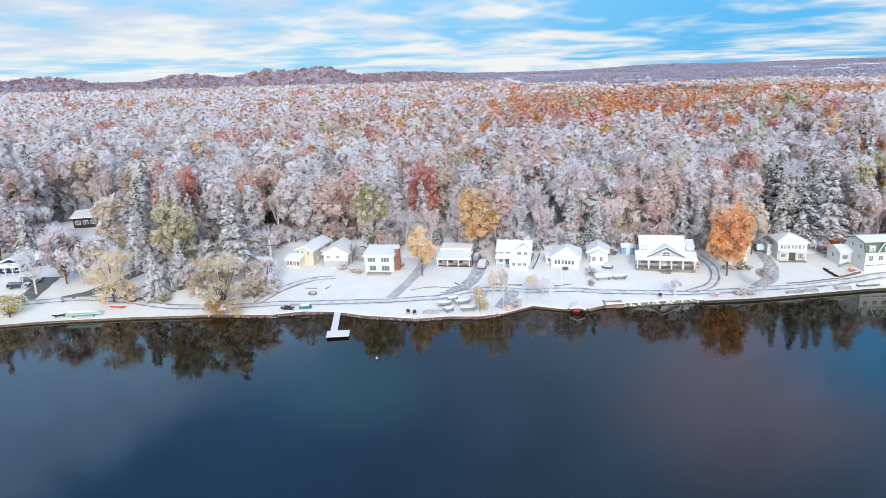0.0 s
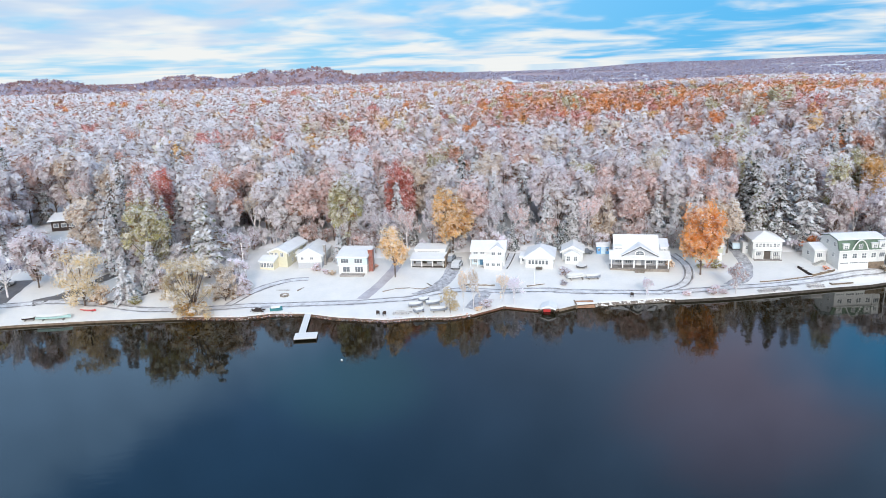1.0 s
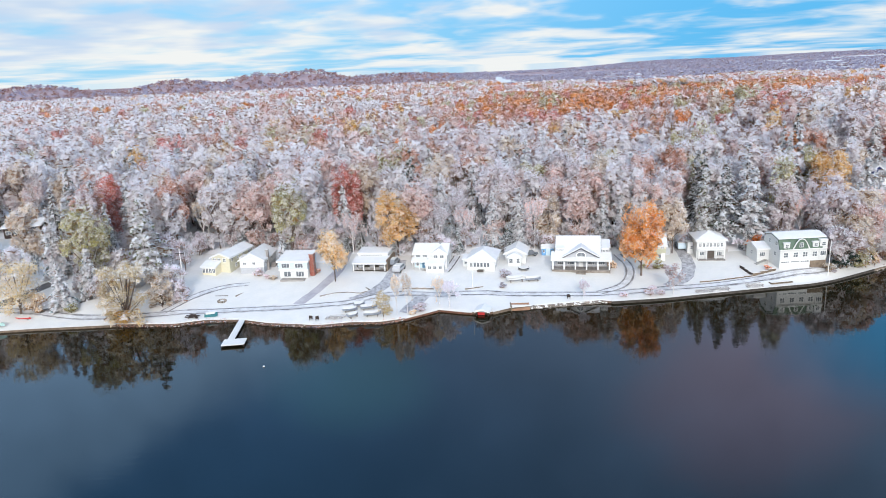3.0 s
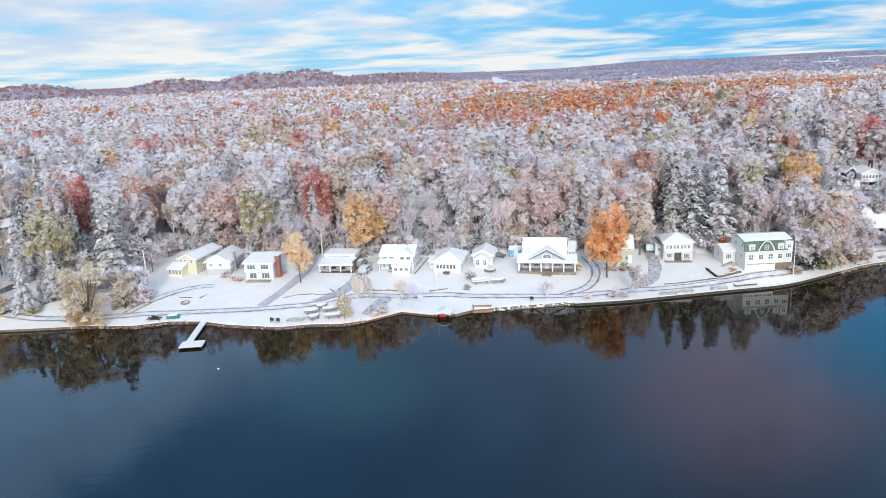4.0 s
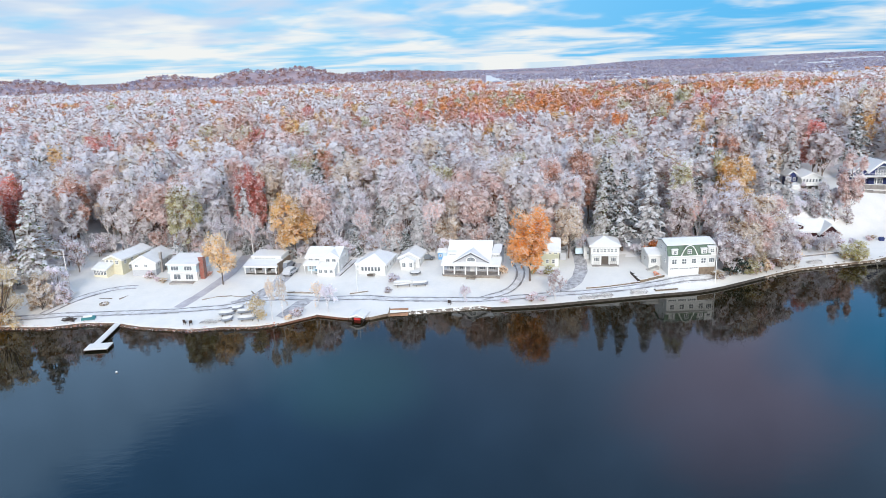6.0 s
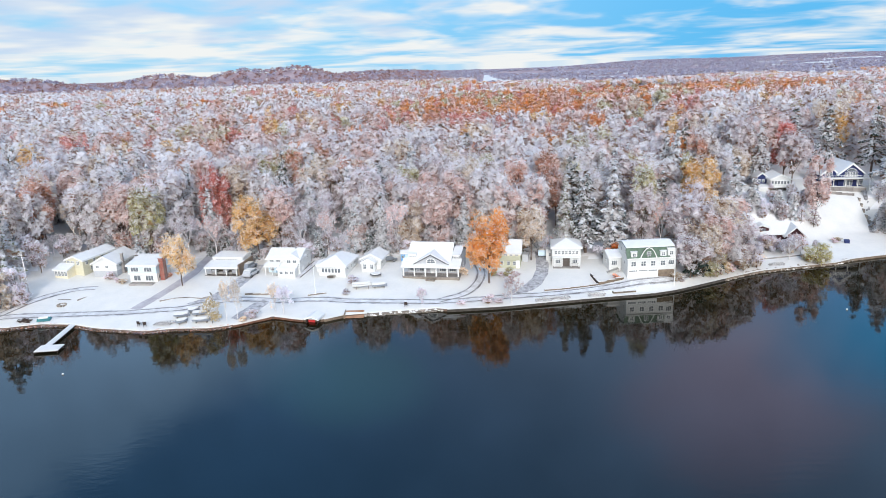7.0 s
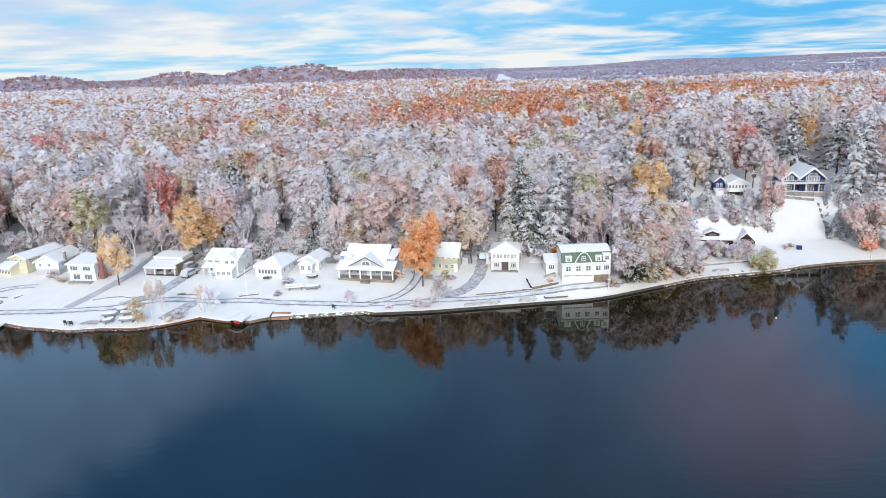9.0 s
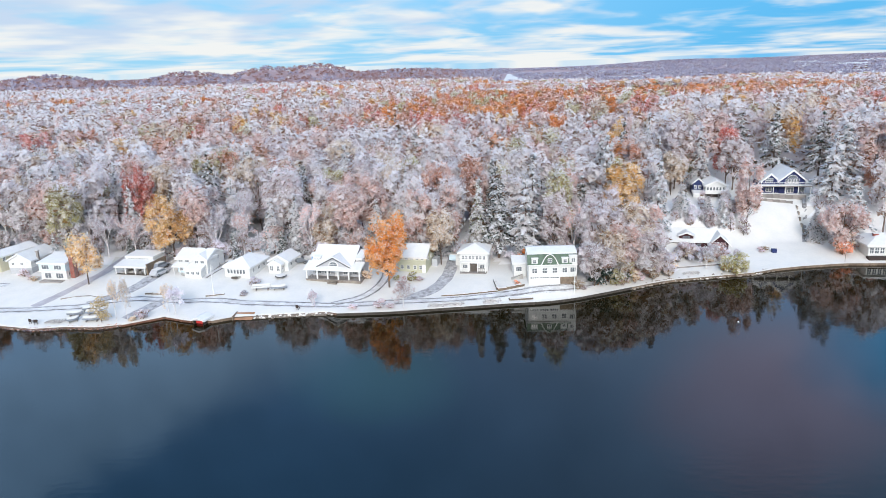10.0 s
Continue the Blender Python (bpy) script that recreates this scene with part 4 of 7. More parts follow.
TRIM = material("white_trim_paint", (0.75, 0.75, 0.74), (0.69, 0.69, 0.69), rough=0.5, scale=2, fine=20, bump=0.03)
SHINGLE = material("dark_roof_shingle", (0.10, 0.10, 0.11), (0.07, 0.07, 0.08), rough=0.9, scale=1.5, fine=15, bump=0.4)
GREEN_SHINGLE = material("green_roof_shingle", (0.12, 0.17, 0.13), (0.085, 0.125, 0.095), rough=0.8, scale=1.5, fine=15, bump=0.4)
GLASS = material("window_glass", (0.17, 0.19, 0.21), (0.11, 0.12, 0.14), rough=0.05, scale=0.5, fine=3, bump=0.0, spec=0.6)
CONCRETE = material("grey_concrete", (0.42, 0.41, 0.39), (0.30, 0.29, 0.27), rough=0.9, scale=0.7, fine=9, bump=0.3)
STONE = material("grey_brown_stone", (0.32, 0.28, 0.24), (0.18, 0.15, 0.13), rough=0.9, scale=1.5, fine=8, bump=0.6, rand=0.35)
METAL = material("dull_metal", (0.35, 0.36, 0.38), (0.25, 0.26, 0.28), rough=0.45, metal=0.8, scale=2, fine=15, bump=0.05)
# boards in a dark tone that stands in for porch and underfloor shade
SHADOWED = material("shade_dark_boards", (0.12, 0.10, 0.09), (0.08, 0.07, 0.06), rough=0.9, scale=1, fine=10, bump=0.2)
DOOR_BLUE = material("blue_door_paint", (0.10, 0.22, 0.34), (0.08, 0.18, 0.28), rough=0.5, scale=1, fine=10, bump=0.05)
SHED_BLUE = material("bright_blue_boards", (0.16, 0.36, 0.62), (0.12, 0.28, 0.50), rough=0.6, scale=1, fine=10, bump=0.15, stretch=(6, 6, 1))


def brick_surface():
    m = bpy.data.materials.new("red_brick")
    m.use_nodes = True
    t = m.node_tree
    t.nodes.clear()
    at = wire(t, "ShaderNodeTexCoord")
    turn = wire(t, "ShaderNodeMapping", Vector=at.outputs["Object"], Rotation=(radians(90), 0, 0))
    b = wire(t, "ShaderNodeTexBrick", Vector=turn.outputs[0], Color1=(0.30, 0.07, 0.045, 1), Color2=(0.20, 0.045, 0.035, 1), Mortar=(0.30, 0.24, 0.21, 1), Scale=1.0)
    b.inputs["Brick Width"].default_value, b.inputs["Row Height"].default_value, b.inputs["Mortar Size"].default_value = 0.22, 0.075, 0.008
    p = wire(t, "ShaderNodeBsdfPrincipled", Base_Color=b.outputs[0], Roughness=0.9)
    wire(t, "ShaderNodeOutputMaterial", Surface=p.outputs[0])
    return m


BRICK = brick_surface()


def part(name, bm, mat, parent, label="", at=None):
    """Links a bmesh (or shares a mesh) as one mesh object under a thing or a part."""
    if isinstance(bm, bpy.types.Mesh):
        me = bm
    else:
        bmesh.ops.recalc_face_normals(bm, faces=bm.faces)
        me = bpy.data.meshes.new(name)
        bm.to_mesh(me)
        bm.free()
        me.materials.append(mat)
    ob = new(name, me)
    ob.parent = parent
    if at is not None:
        ob.matrix_basis = at
    if label:
        tagged(ob, label)
    return ob


def box(*spans):
    """A bmesh of boxes, each given as x0, x1, y0, y1, z0, z1, with slightly eased edges."""
    bm = bmesh.new()
    for x0, x1, y0, y1, z0, z1 in spans:
        v = [bm.verts.new(c) for c in ((x0, y0, z0), (x1, y0, z0), (x1, y1, z0), (x0, y1, z0), (x0, y0, z1), (x1, y0, z1), (x1, y1, z1), (x0, y1, z1))]
        for f in ((0, 3, 2, 1), (4, 5, 6, 7), (0, 1, 5, 4), (1, 2, 6, 5), (2, 3, 7, 6), (3, 0, 4, 7)):
            bm.faces.new([v[i] for i in f])
    return bm


def eased(bm, w=0.04, seg=2):
    bmesh.ops.bevel(bm, geom=list(bm.edges), offset=w, segments=seg, affect="EDGES")
    return bm


def prism(profile, axis, lo, hi, bm=None):
    """A profile of (across, up) pairs drawn along x or y from lo to hi."""
    bm = bm or bmesh.new()
    rings = []
    for d in (lo, hi):
        rings.append([bm.verts.new((d, a, z) if axis == "x" else (a, d, z)) for a, z in profile])
    n = len(profile)
    for i in range(n):
        j = (i + 1) % n
        bm.faces.new((rings[0][i], rings[0][j], rings[1][j], rings[1][i]))
    bm.faces.new(rings[0][::-1])
    bm.faces.new(rings[1])
    return bm


def thing(name, label, category, x, y, yaw=0.0, z=None, group=""):
    root = new(name)
    root.empty_display_size = 0.5
    root.matrix_basis = pose(x, y, ground_z(x, y) if z is None else z, 0, 0, yaw)
    return tagged(root, label, category, group)


def gable_block(root, x0, x1, y0, y1, eave, ridge, axis, wall, over=0.4, thick=0.14, snow=0.2, base=-1.2, name="wall", sides=True, roof_mat=None):
    """Walls with a two-pitched roof; the ridge runs along the axis."""
    lo, hi, a, b = (x0, x1, y0, y1) if axis == "x" else (y0, y1, x0, x1)
    m = (a + b) / 2
    if sides:
        part(name, prism([(a, base), (b, base), (b, eave), (m, ridge - 0.02), (a, eave)], axis, lo, hi), wall, root)
    k = (ridge - eave) / (m - a)
    ea, eb, ez = a - over, b + over, eave - k * over
    roof = part("roof", prism([(ea, ez), (m, ridge), (eb, ez), (eb, ez + thick), (m, ridge + thick * 1.15), (ea, ez + thick)], axis, lo - over, hi + over), roof_mat or TRIM, root)
    t0, t1 = thick + 0.004, thick + snow
    bm = prism([(ea + 0.05, ez + t0 + 0.05 * k), (m, ridge + t0 * 1.15), (eb - 0.05, ez + t0 + 0.05 * k), (eb - 0.02, ez + t1), (m + 0.15, ridge + t1 * 1.1 - 0.15 * k), (m, ridge + t1 * 1.12), (m - 0.15, ridge + t1 * 1.1 - 0.15 * k), (ea + 0.02, ez + t1)],
               axis, lo - over + 0.03, hi + over - 0.03)
    part("snow", bm, ROOF_SNOW, roof, "smooth white snow on the roof")
    return roof


def slope_block(root, x0, x1, y0, y1, z0, z1, wall=None, over=0.3, thick=0.12, snow=0.2, base=-1.2, name="wall", roof_mat=None):
    """Walls with one slope that rises from the front (y0) to the back (y1)."""
    if wall:
        part(name, prism([(y0, base), (y1, base), (y1, z1), (y0, z0)], "x", x0, x1), wall, root)
    k = (z1 - z0) / (y1 - y0)
    a, za = y0 - over, z0 - k * over
    roof = part("roof", prism([(a, za), (y1, z1), (y1, z1 + thick), (a, za + thick)], "x", x0 - over, x1 + over), roof_mat or TRIM, root)
    part("snow", prism([(a + 0.04, za + thick + 0.004), (y1, z1 + thick + 0.004), (y1, z1 + thick + snow), (a + 0.12, za + thick + snow), (a + 0.03, za + thick + snow * 0.6)], "x", x0 - over + 0.03, x1 + over - 0.03),
         ROOF_SNOW, roof, "smooth white snow on the roof")
    return roof


def hip_block(root, x0, x1, y0, y1, eave, apex, wall, cut=None, over=0.4, thick=0.12, snow=0.2, base=-1.2):
    """Walls with a hipped roof; cut is the inset of the ridge's ends from the short sides."""
    if wall:
        part("wall", box((x0, x1, y0, y1, base, eave)), wall, root)
    cut = cut if cut is not None else (min(x1 - x0, y1 - y0) / 2)

    def shell(d0, d1, grow):
        bm = bmesh.new()
        a0, a1, b0, b1 = x0 - over - grow, x1 + over + grow, y0 - over - grow, y1 + over + grow
        if x1 - x0 >= y1 - y0:
            ridge = ((a0 + cut + over, (b0 + b1) / 2), (a1 - cut - over, (b0 + b1) / 2))
        else:
            ridge = (((a0 + a1) / 2, b0 + cut + over), ((a0 + a1) / 2, b1 - cut - over))
        low = [bm.verts.new((px, py, eave + d0)) for px, py in ((a0, b0), (a1, b0), (a1, b1), (a0, b1))]
        mid = [bm.verts.new((px, py, eave + d1)) for px, py in ((a0, b0), (a1, b0), (a1, b1), (a0, b1))]
        r = [bm.verts.new((px, py, apex + d1)) for px, py in ridge]
        bm.faces.new(low[::-1])
        for i in range(4):
            bm.faces.new((low[i], low[(i + 1) % 4], mid[(i + 1) % 4], mid[i]))
        if x1 - x0 >= y1 - y0:
            fs = ((mid[0], mid[1], r[1], r[0]), (mid[1], mid[2], r[1]), (mid[2], mid[3], r[0], r[1]), (mid[3], mid[0], r[0]))
        else:
            fs = ((mid[0], mid[1], r[0]), (mid[1], mid[2], r[1], r[0]), (mid[2], mid[3], r[1]), (mid[3], mid[0], r[0], r[1]))
        for f in fs:
            bm.faces.new(f)
        return bm

    roof = part("roof", shell(-0.02, thick, 0), TRIM, root)
    part("snow", shell(thick + 0.004, thick + snow, -0.03), ROOF_SNOW, roof, "smooth white snow on the roof")
    return roof


window_cache = {}


def lattice(w, h, nx, nz, t):
    """A window's frame and bars as one piece."""
    xs, zs = [-w / 2], [-h / 2]
    for line, size, n in ((xs, w, nx), (zs, h, nz)):
        line.append(-size / 2 + t)
        for i in range(1, n):
            c = -size / 2 + size * i / n
            line += [c - t * 0.35, c + t * 0.35]
        line += [size / 2 - t, size / 2]
    bm = bmesh.new()
    solid = lambda i, j: 0 <= i < len(xs) - 1 and 0 <= j < len(zs) - 1 and (i % 2 == 0 or j % 2 == 0)
    at = {}

    def v(i, j, k):
        if (i, j, k) not in at:
            at[i, j, k] = bm.verts.new((xs[i], -0.05 if k == 0 else 0.06, zs[j]))
        return at[i, j, k]

    for i in range(len(xs) - 1):
        for j in range(len(zs) - 1):
            if not solid(i, j):
                continue
            bm.faces.new((v(i, j, 0), v(i + 1, j, 0), v(i + 1, j + 1, 0), v(i, j + 1, 0)))
            for di, dj, p, q in ((-1, 0, (i, j + 1), (i, j)), (1, 0, (i + 1, j), (i + 1, j + 1)), (0, -1, (i, j), (i + 1, j)), (0, 1, (i + 1, j + 1), (i, j + 1))):
                if not solid(i + di, j + dj):
                    bm.faces.new((v(*q, 0), v(*p, 0), v(*p, 1), v(*q, 1)))
    return bm



def window(root, face, at, u, z, w, h, nx=2, nz=1, edging=None, sill=True, name="window"):
    """A window in a wall: its frame with bars, and the pane behind them. face: f, b, l or r; at: the wall's place; u, z: the middle."""
    edging = edging or TRIM
    key = (round(w, 2), round(h, 2), nx, nz, edging.name)
    if key not in window_cache:
        t = min(0.09, w * 0.12)
        fb, pb = lattice(w, h, nx, nz, t), box((-w / 2 + t * 0.5, w / 2 - t * 0.5, -0.012, 0.03, -h / 2 + t * 0.5, h / 2 - t * 0.5))
        made = []
        for bm, mat in ((fb, edging), (pb, GLASS)):
            me = bpy.data.meshes.new(name)
            bm.to_mesh(me)
            bm.free()
            me.materials.append(mat)
            made.append(me)
        window_cache[key] = made
    m = {"f": pose(u, at, z), "b": pose(u, at, z, 0, 0, 180), "r": pose(at, u, z, 0, 0, 90), "l": pose(at, u, z, 0, 0, -90)}[face]
    f = part(name, window_cache[key][0], None, root, at=m)
    part("pane", window_cache[key][1], None, f)
    return f


def posts(root, xs, y, z0, z1, w=0.16, mat=None, name="post"):
    for x in xs:
        part(name, box((x - w / 2, x + w / 2, y - w / 2, y + w / 2, z0, z1)), mat or TRIM, root)


def rail(root, x0, x1, y, z, step=0.35, mat=None, high=0.9):
    mat = mat or TRIM
    part("rail", box((x0, x1, y - 0.04, y + 0.04, z + high - 0.07, z + high), (x0, x1, y - 0.03, y + 0.03, z + 0.1, z + 0.16)), mat, root)
    n = max(2, int((x1 - x0) / step))
    slim = part("balusters", box(*[(x0 + (x1 - x0) * (i + 0.5) / n - 0.02, x0 + (x1 - x0) * (i + 0.5) / n + 0.02, y - 0.02, y + 0.02, z + 0.16, z + high - 0.07) for i in range(n)]), mat, root)
    tagged(slim, kind="stuff")


def door(root, face, at, u, z0, w=0.9, h=2.0, mat=None, name="door"):
    bm = box((-w / 2, w / 2, -0.05, 0.05, 0, h), (-w * 0.36, -w * 0.05, -0.065, 0, h * 0.55, h * 0.9), (w * 0.05, w * 0.36, -0.065, 0, h * 0.55, h * 0.9), (-w * 0.36, w * 0.36, -0.065, 0, h * 0.1, h * 0.45))
    m = {"f": pose(u, at, z0), "r": pose(at, u, z0, 0, 0, 90), "l": pose(at, u, z0, 0, 0, -90)}[face]
    d = part(name, bm, mat or TRIM, root, at=m)
    part("door_handle", box((w * 0.38, w * 0.43, -0.09, -0.04, h * 0.46, h * 0.52)), METAL, d)
    return d


def chimney(root, x0, x1, y0, y1, z0, z1, mat=None):
    c = part("chimney", box((x0, x1, y0, y1, z0, z1), (x0 - 0.08, x1 + 0.08, y0 - 0.08, y1 + 0.08, z1, z1 + 0.15)), mat or BRICK, root)
    part("snow", eased(box((x0 - 0.04, x1 + 0.04, y0 - 0.04, y1 + 0.04, z1 + 0.155, z1 + 0.3)), 0.05), ROOF_SNOW, c)
    return c


# ---- the houses along the lane ----
def yellow_house():
    h = thing("house", "long pale yellow house with a glazed sunroom and snowy roof", "house", -31.6, 151.8, -14, group="lakeside houses")
    gable_block(h, -2.2, 2.2, 0, 10.4, 3.35, 4.2, "y", SIDING_YELLOW)
    slope_block(h, -3.5, -0.1, -2.4, -0.01, 1.7, 2.4, SIDING_CREAM)
    for i in range(4):
        window(h, "f", -2.4, -3.05 + i * 0.83, 0.95, 0.76, 1.15, 2, 1)
    for u in (-1.55, -0.45, 0.95):
        window(h, "f", 0, u, 2.8, 0.85, 0.95, 2, 2)
    for u, z in ((1.2, 2.7), (3.6, 2.7), (6.2, 2.7), (8.8, 2.7), (2.6, 1.1), (7.2, 1.1)):
        window(h, "r", 2.2, u, z, 0.8, 0.95, 2, 2)
    door(h, "r", 2.2, 5.0, 0.05, mat=SIDING_GREY)
    slope_block(h, 2.2, 3.1, 4.2, 6.0, 2.05, 2.35, None, over=0.1)


def grey_base_house():
    h = thing("house", "white cottage above a grey basement with a tall flue", "house", -24.2, 150.4, -5, group="lakeside houses")
    part("basement", box((-2.75, 2.75, 0.02, 8.5, -1.2, 1.35)), SIDING_GREY, h)
    gable_block(h, -2.8, 2.8, 0, 8.6, 3.0, 4.5, "y", SIDING_WHITE, base=1.36)
    for u in (-1.7, 0.5):
        window(h, "f", 0, u, 2.35, 0.8, 0.7, 2, 1)
    for u in (1.4, 3.4, 5.6):
        window(h, "r", 2.8, u, 2.3, 0.8, 0.8, 2, 2)
    chimney(h, 2.82, 3.3, 2.0, 2.5, -1, 4.7, GREY_WOOD)
    steps = part("steps", box(*[(2.85, 4.0, 3.4 + i * 0.3, 3.7 + i * 0.3, -1, 0.2 + i * 0.18) for i in range(6)]), GREY_WOOD, h)


def chimney_house():
    h = thing("house", "pale blue two-storey cottage with a red brick chimney", "house", -13.9, 145.9, -8, group="lakeside houses")
    part("ground_floor", box((-3.2, 3.2, 0.25, 6, -1.2, 1.95)), SIDING_WHITE, h)
    slope_block(h, -3.3, 3.3, 0, 6.1, 3.75, 4.55, SIDING_BLUE, base=1.96, over=0.35)
    part("band", box((-3.4, 3.4, -0.15, 0.3, 1.86, 2.1)), TRIM, h)
    for u in (-1.7, 1.4):
        window(h, "f", 0, u, 2.95, 1.9, 1.1, 3, 1)
    window(h, "f", 0.25, -1.5, 0.95, 1.7, 1.3, 2, 1)
    window(h, "f", 0.25, 1.4, 0.95, 1.9, 1.3, 3, 1)
    window(h, "r", 3.2, 1.3, 1.1, 0.9, 1.1, 2, 1)
    window(h, "l", -3.3, 1.5, 2.9, 0.9, 0.9, 2, 1)
    chimney(h, 3.4, 4.4, 1.2, 2.5, -1.2, 5.0)
    part("terrace", box((-2.6, 2.8, -1.6, -0.0, -1.0, 0.12)), GREY_WOOD, h)


def open_porch_cottage():
    h = thing("cottage", "white cottage with an open porch and a row of high windows", "house", 2.7, 147.8, -9, group="lakeside houses")
    part("wall", box((-3.8, 3.8, 2.6, 8.2, -1.2, 2.3)), SIDING_WHITE, h)
    part("deck", box((-3.9, 3.9, -0.1, 2.6, -1.2, 0.12)), SHADOWED, h)
    posts(h, (-3.7, -1.35, 1.1, 3.5), 0.1, 0.12, 1.72, 0.22)
    # backing darkened for the shade inside the porch
    part("porch_back", box((-3.7, 3.7, 2.5, 2.59, 0.12, 2.2)), SHADOWED, h)
    for u in (-2.4, 0, 2.4):
        window(h, "f", 2.5, u, 1.1, 1.2, 1.2, 2, 2)
    slope_block(h, -3.8, 3.8, -0.1, 3.6, 1.75, 2.35, None, over=0.2)
    part("clerestory", box((-3.5, 3.5, 3.6, 8.2, 2.2, 3.05)), SIDING_WHITE, h)
    for i in range(8):
        window(h, "f", 3.6, -2.6 + i * 0.62 + (0.25 if i > 3 else 0), 2.78, 0.4, 0.32, 1, 1, sill=False)
    slope_block(h, -3.5, 3.5, 3.6, 8.2, 3.05, 3.25, None, over=0.15)
    part("side_wall", box((3.82, 4.15, 0.2, 7.5, -1.2, 2.5)), TAN_WOOD, h)
    part("rim", box((-3.8, 3.8, 0.0, 0.2, 1.55, 1.74)), TRIM, h)
    for x, y in ((-2.4, 1.2), (0.2, 1.4), (2.5, 1.0)):
        part("porch_bench", box((x - 0.6, x + 0.6, y - 0.25, y + 0.25, 0.5, 0.58), (x - 0.6, x + 0.6, y + 0.2, y + 0.26, 0.58, 1.0), (x - 0.55, x - 0.48, y - 0.2, y + 0.2, 0.12, 0.5), (x + 0.48, x + 0.55, y - 0.2, y + 0.2, 0.12, 0.5)), SIDING_GREY, h)


def gabled_house():
    h = thing("house", "white two-storey house with a front gable and blue porch", "house", 15.8, 147.4, -9, group="lakeside houses")
    gable_block(h, -3.5, 4.0, 1.8, 9.0, 3.4, 4.75, "x", SIDING_WHITE, over=0.35)
    gable_block(h, 0.6, 4.02, 1.55, 5.5, 3.4, 4.45, "y", SIDING_WHITE, over=0.3)
    slope_block(h, -0.4, 3.6, -0.6, 1.55, 1.65, 2.2, SIDING_WHITE, over=0.25)
    slope_block(h, -3.6, -0.5, 0.2, 1.8, 2.05, 2.5, None, over=0.25)
    part("deck", box((-3.6, -0.42, 0.1, 1.8, -1.2, 0.15)), GREY_WOOD, h)
    part("porch_back", box((-3.4, -0.5, 1.74, 1.79, 0.15, 2.1)), SIDING_BLUE, h)
    posts(h, (-3.5, -2.0, -0.6), 0.25, 0.15, 2.0, 0.14)
    door(h, "f", 1.74, -1.2, 0.15, mat=DOOR_BLUE)
    window(h, "f", 1.74, -2.6, 1.2, 0.9, 1.0, 2, 2)
    for u in (-2.55, -1.0):
        window(h, "f", 1.8, u, 2.95, 1.1, 0.75, 2, 1)
    for u in (1.5, 2.9):
        window(h, "f", 1.55, u, 2.9, 1.0, 0.8, 2, 1)
    for u in (0.4, 1.6, 2.8):
        window(h, "f", -0.6, u, 0.95, 0.85, 0.8, 2, 1)
    for u, z in ((3.0, 2.9), (6.5, 2.9), (3.4, 1.0), (6.8, 1.0)):
        window(h, "r", 4.0, u, z, 0.8, 0.9, 2, 2)
    part("chimney_pot", box((1.9, 2.2, 5.0, 5.3, 4.5, 5.2)), METAL, h)


def hip_cottage():
    h = thing("cottage", "low white cottage with a hipped snowy roof and window row", "house", 27.3, 146.0, -12, group="lakeside houses")
    hip_block(h, -2.9, 3.2, 0, 8.5, 2.15, 3.85, SIDING_WHITE, 2.6)
    for i in range(6):
        window(h, "f", 0, -1.95 + i * 0.75, 1.3, 0.66, 1.05, 1, 1)
    slope_block(h, -4.3, -2.9, 2.2, 5.0, 1.75, 2.05, SIDING_WHITE, over=0.2)
    window(h, "f", 2.2, -3.6, 1.2, 0.7, 0.8, 2, 1)
    for u in (1.6, 4.0, 6.4):
        window(h, "r", 3.2, u, 1.35, 0.9, 0.9, 2, 1)
    part("steps", box((-0.4, 0.9, -0.9, -0.01, -1, 0.15), (-0.4, 0.9, -0.5, -0.01, -1, 0.35)), CONCRETE, h)
    part("bench", box((-0.5, 0.8, -1.5, -1.1, 0.1, 0.5)), SHADOWED, h)


def porch_cottage():
    h = thing("cottage", "tiny white cottage with a gabled front porch", "house", 35.2, 149.0, -12, group="lakeside houses")
    gable_block(h, -2.2, 2.4, 1.2, 7.0, 2.2, 3.35, "y", SIDING_WHITE)
    gable_block(h, -1.5, 1.5, -0.6, 1.6, 1.85, 2.6, "y", SIDING_WHITE, over=0.25)
    window(h, "f", -0.6, -0.75, 1.1, 0.9, 1.2, 2, 2)
    window(h, "f", -0.6, 0.85, 1.1, 0.8, 1.2, 2, 2)
    window(h, "r", 1.5, 0.3, 1.1, 0.8, 1.0, 2, 1)
    for u in (2.6, 5.0):
        window(h, "r", 2.4, u, 1.4, 0.9, 0.9, 2, 1)


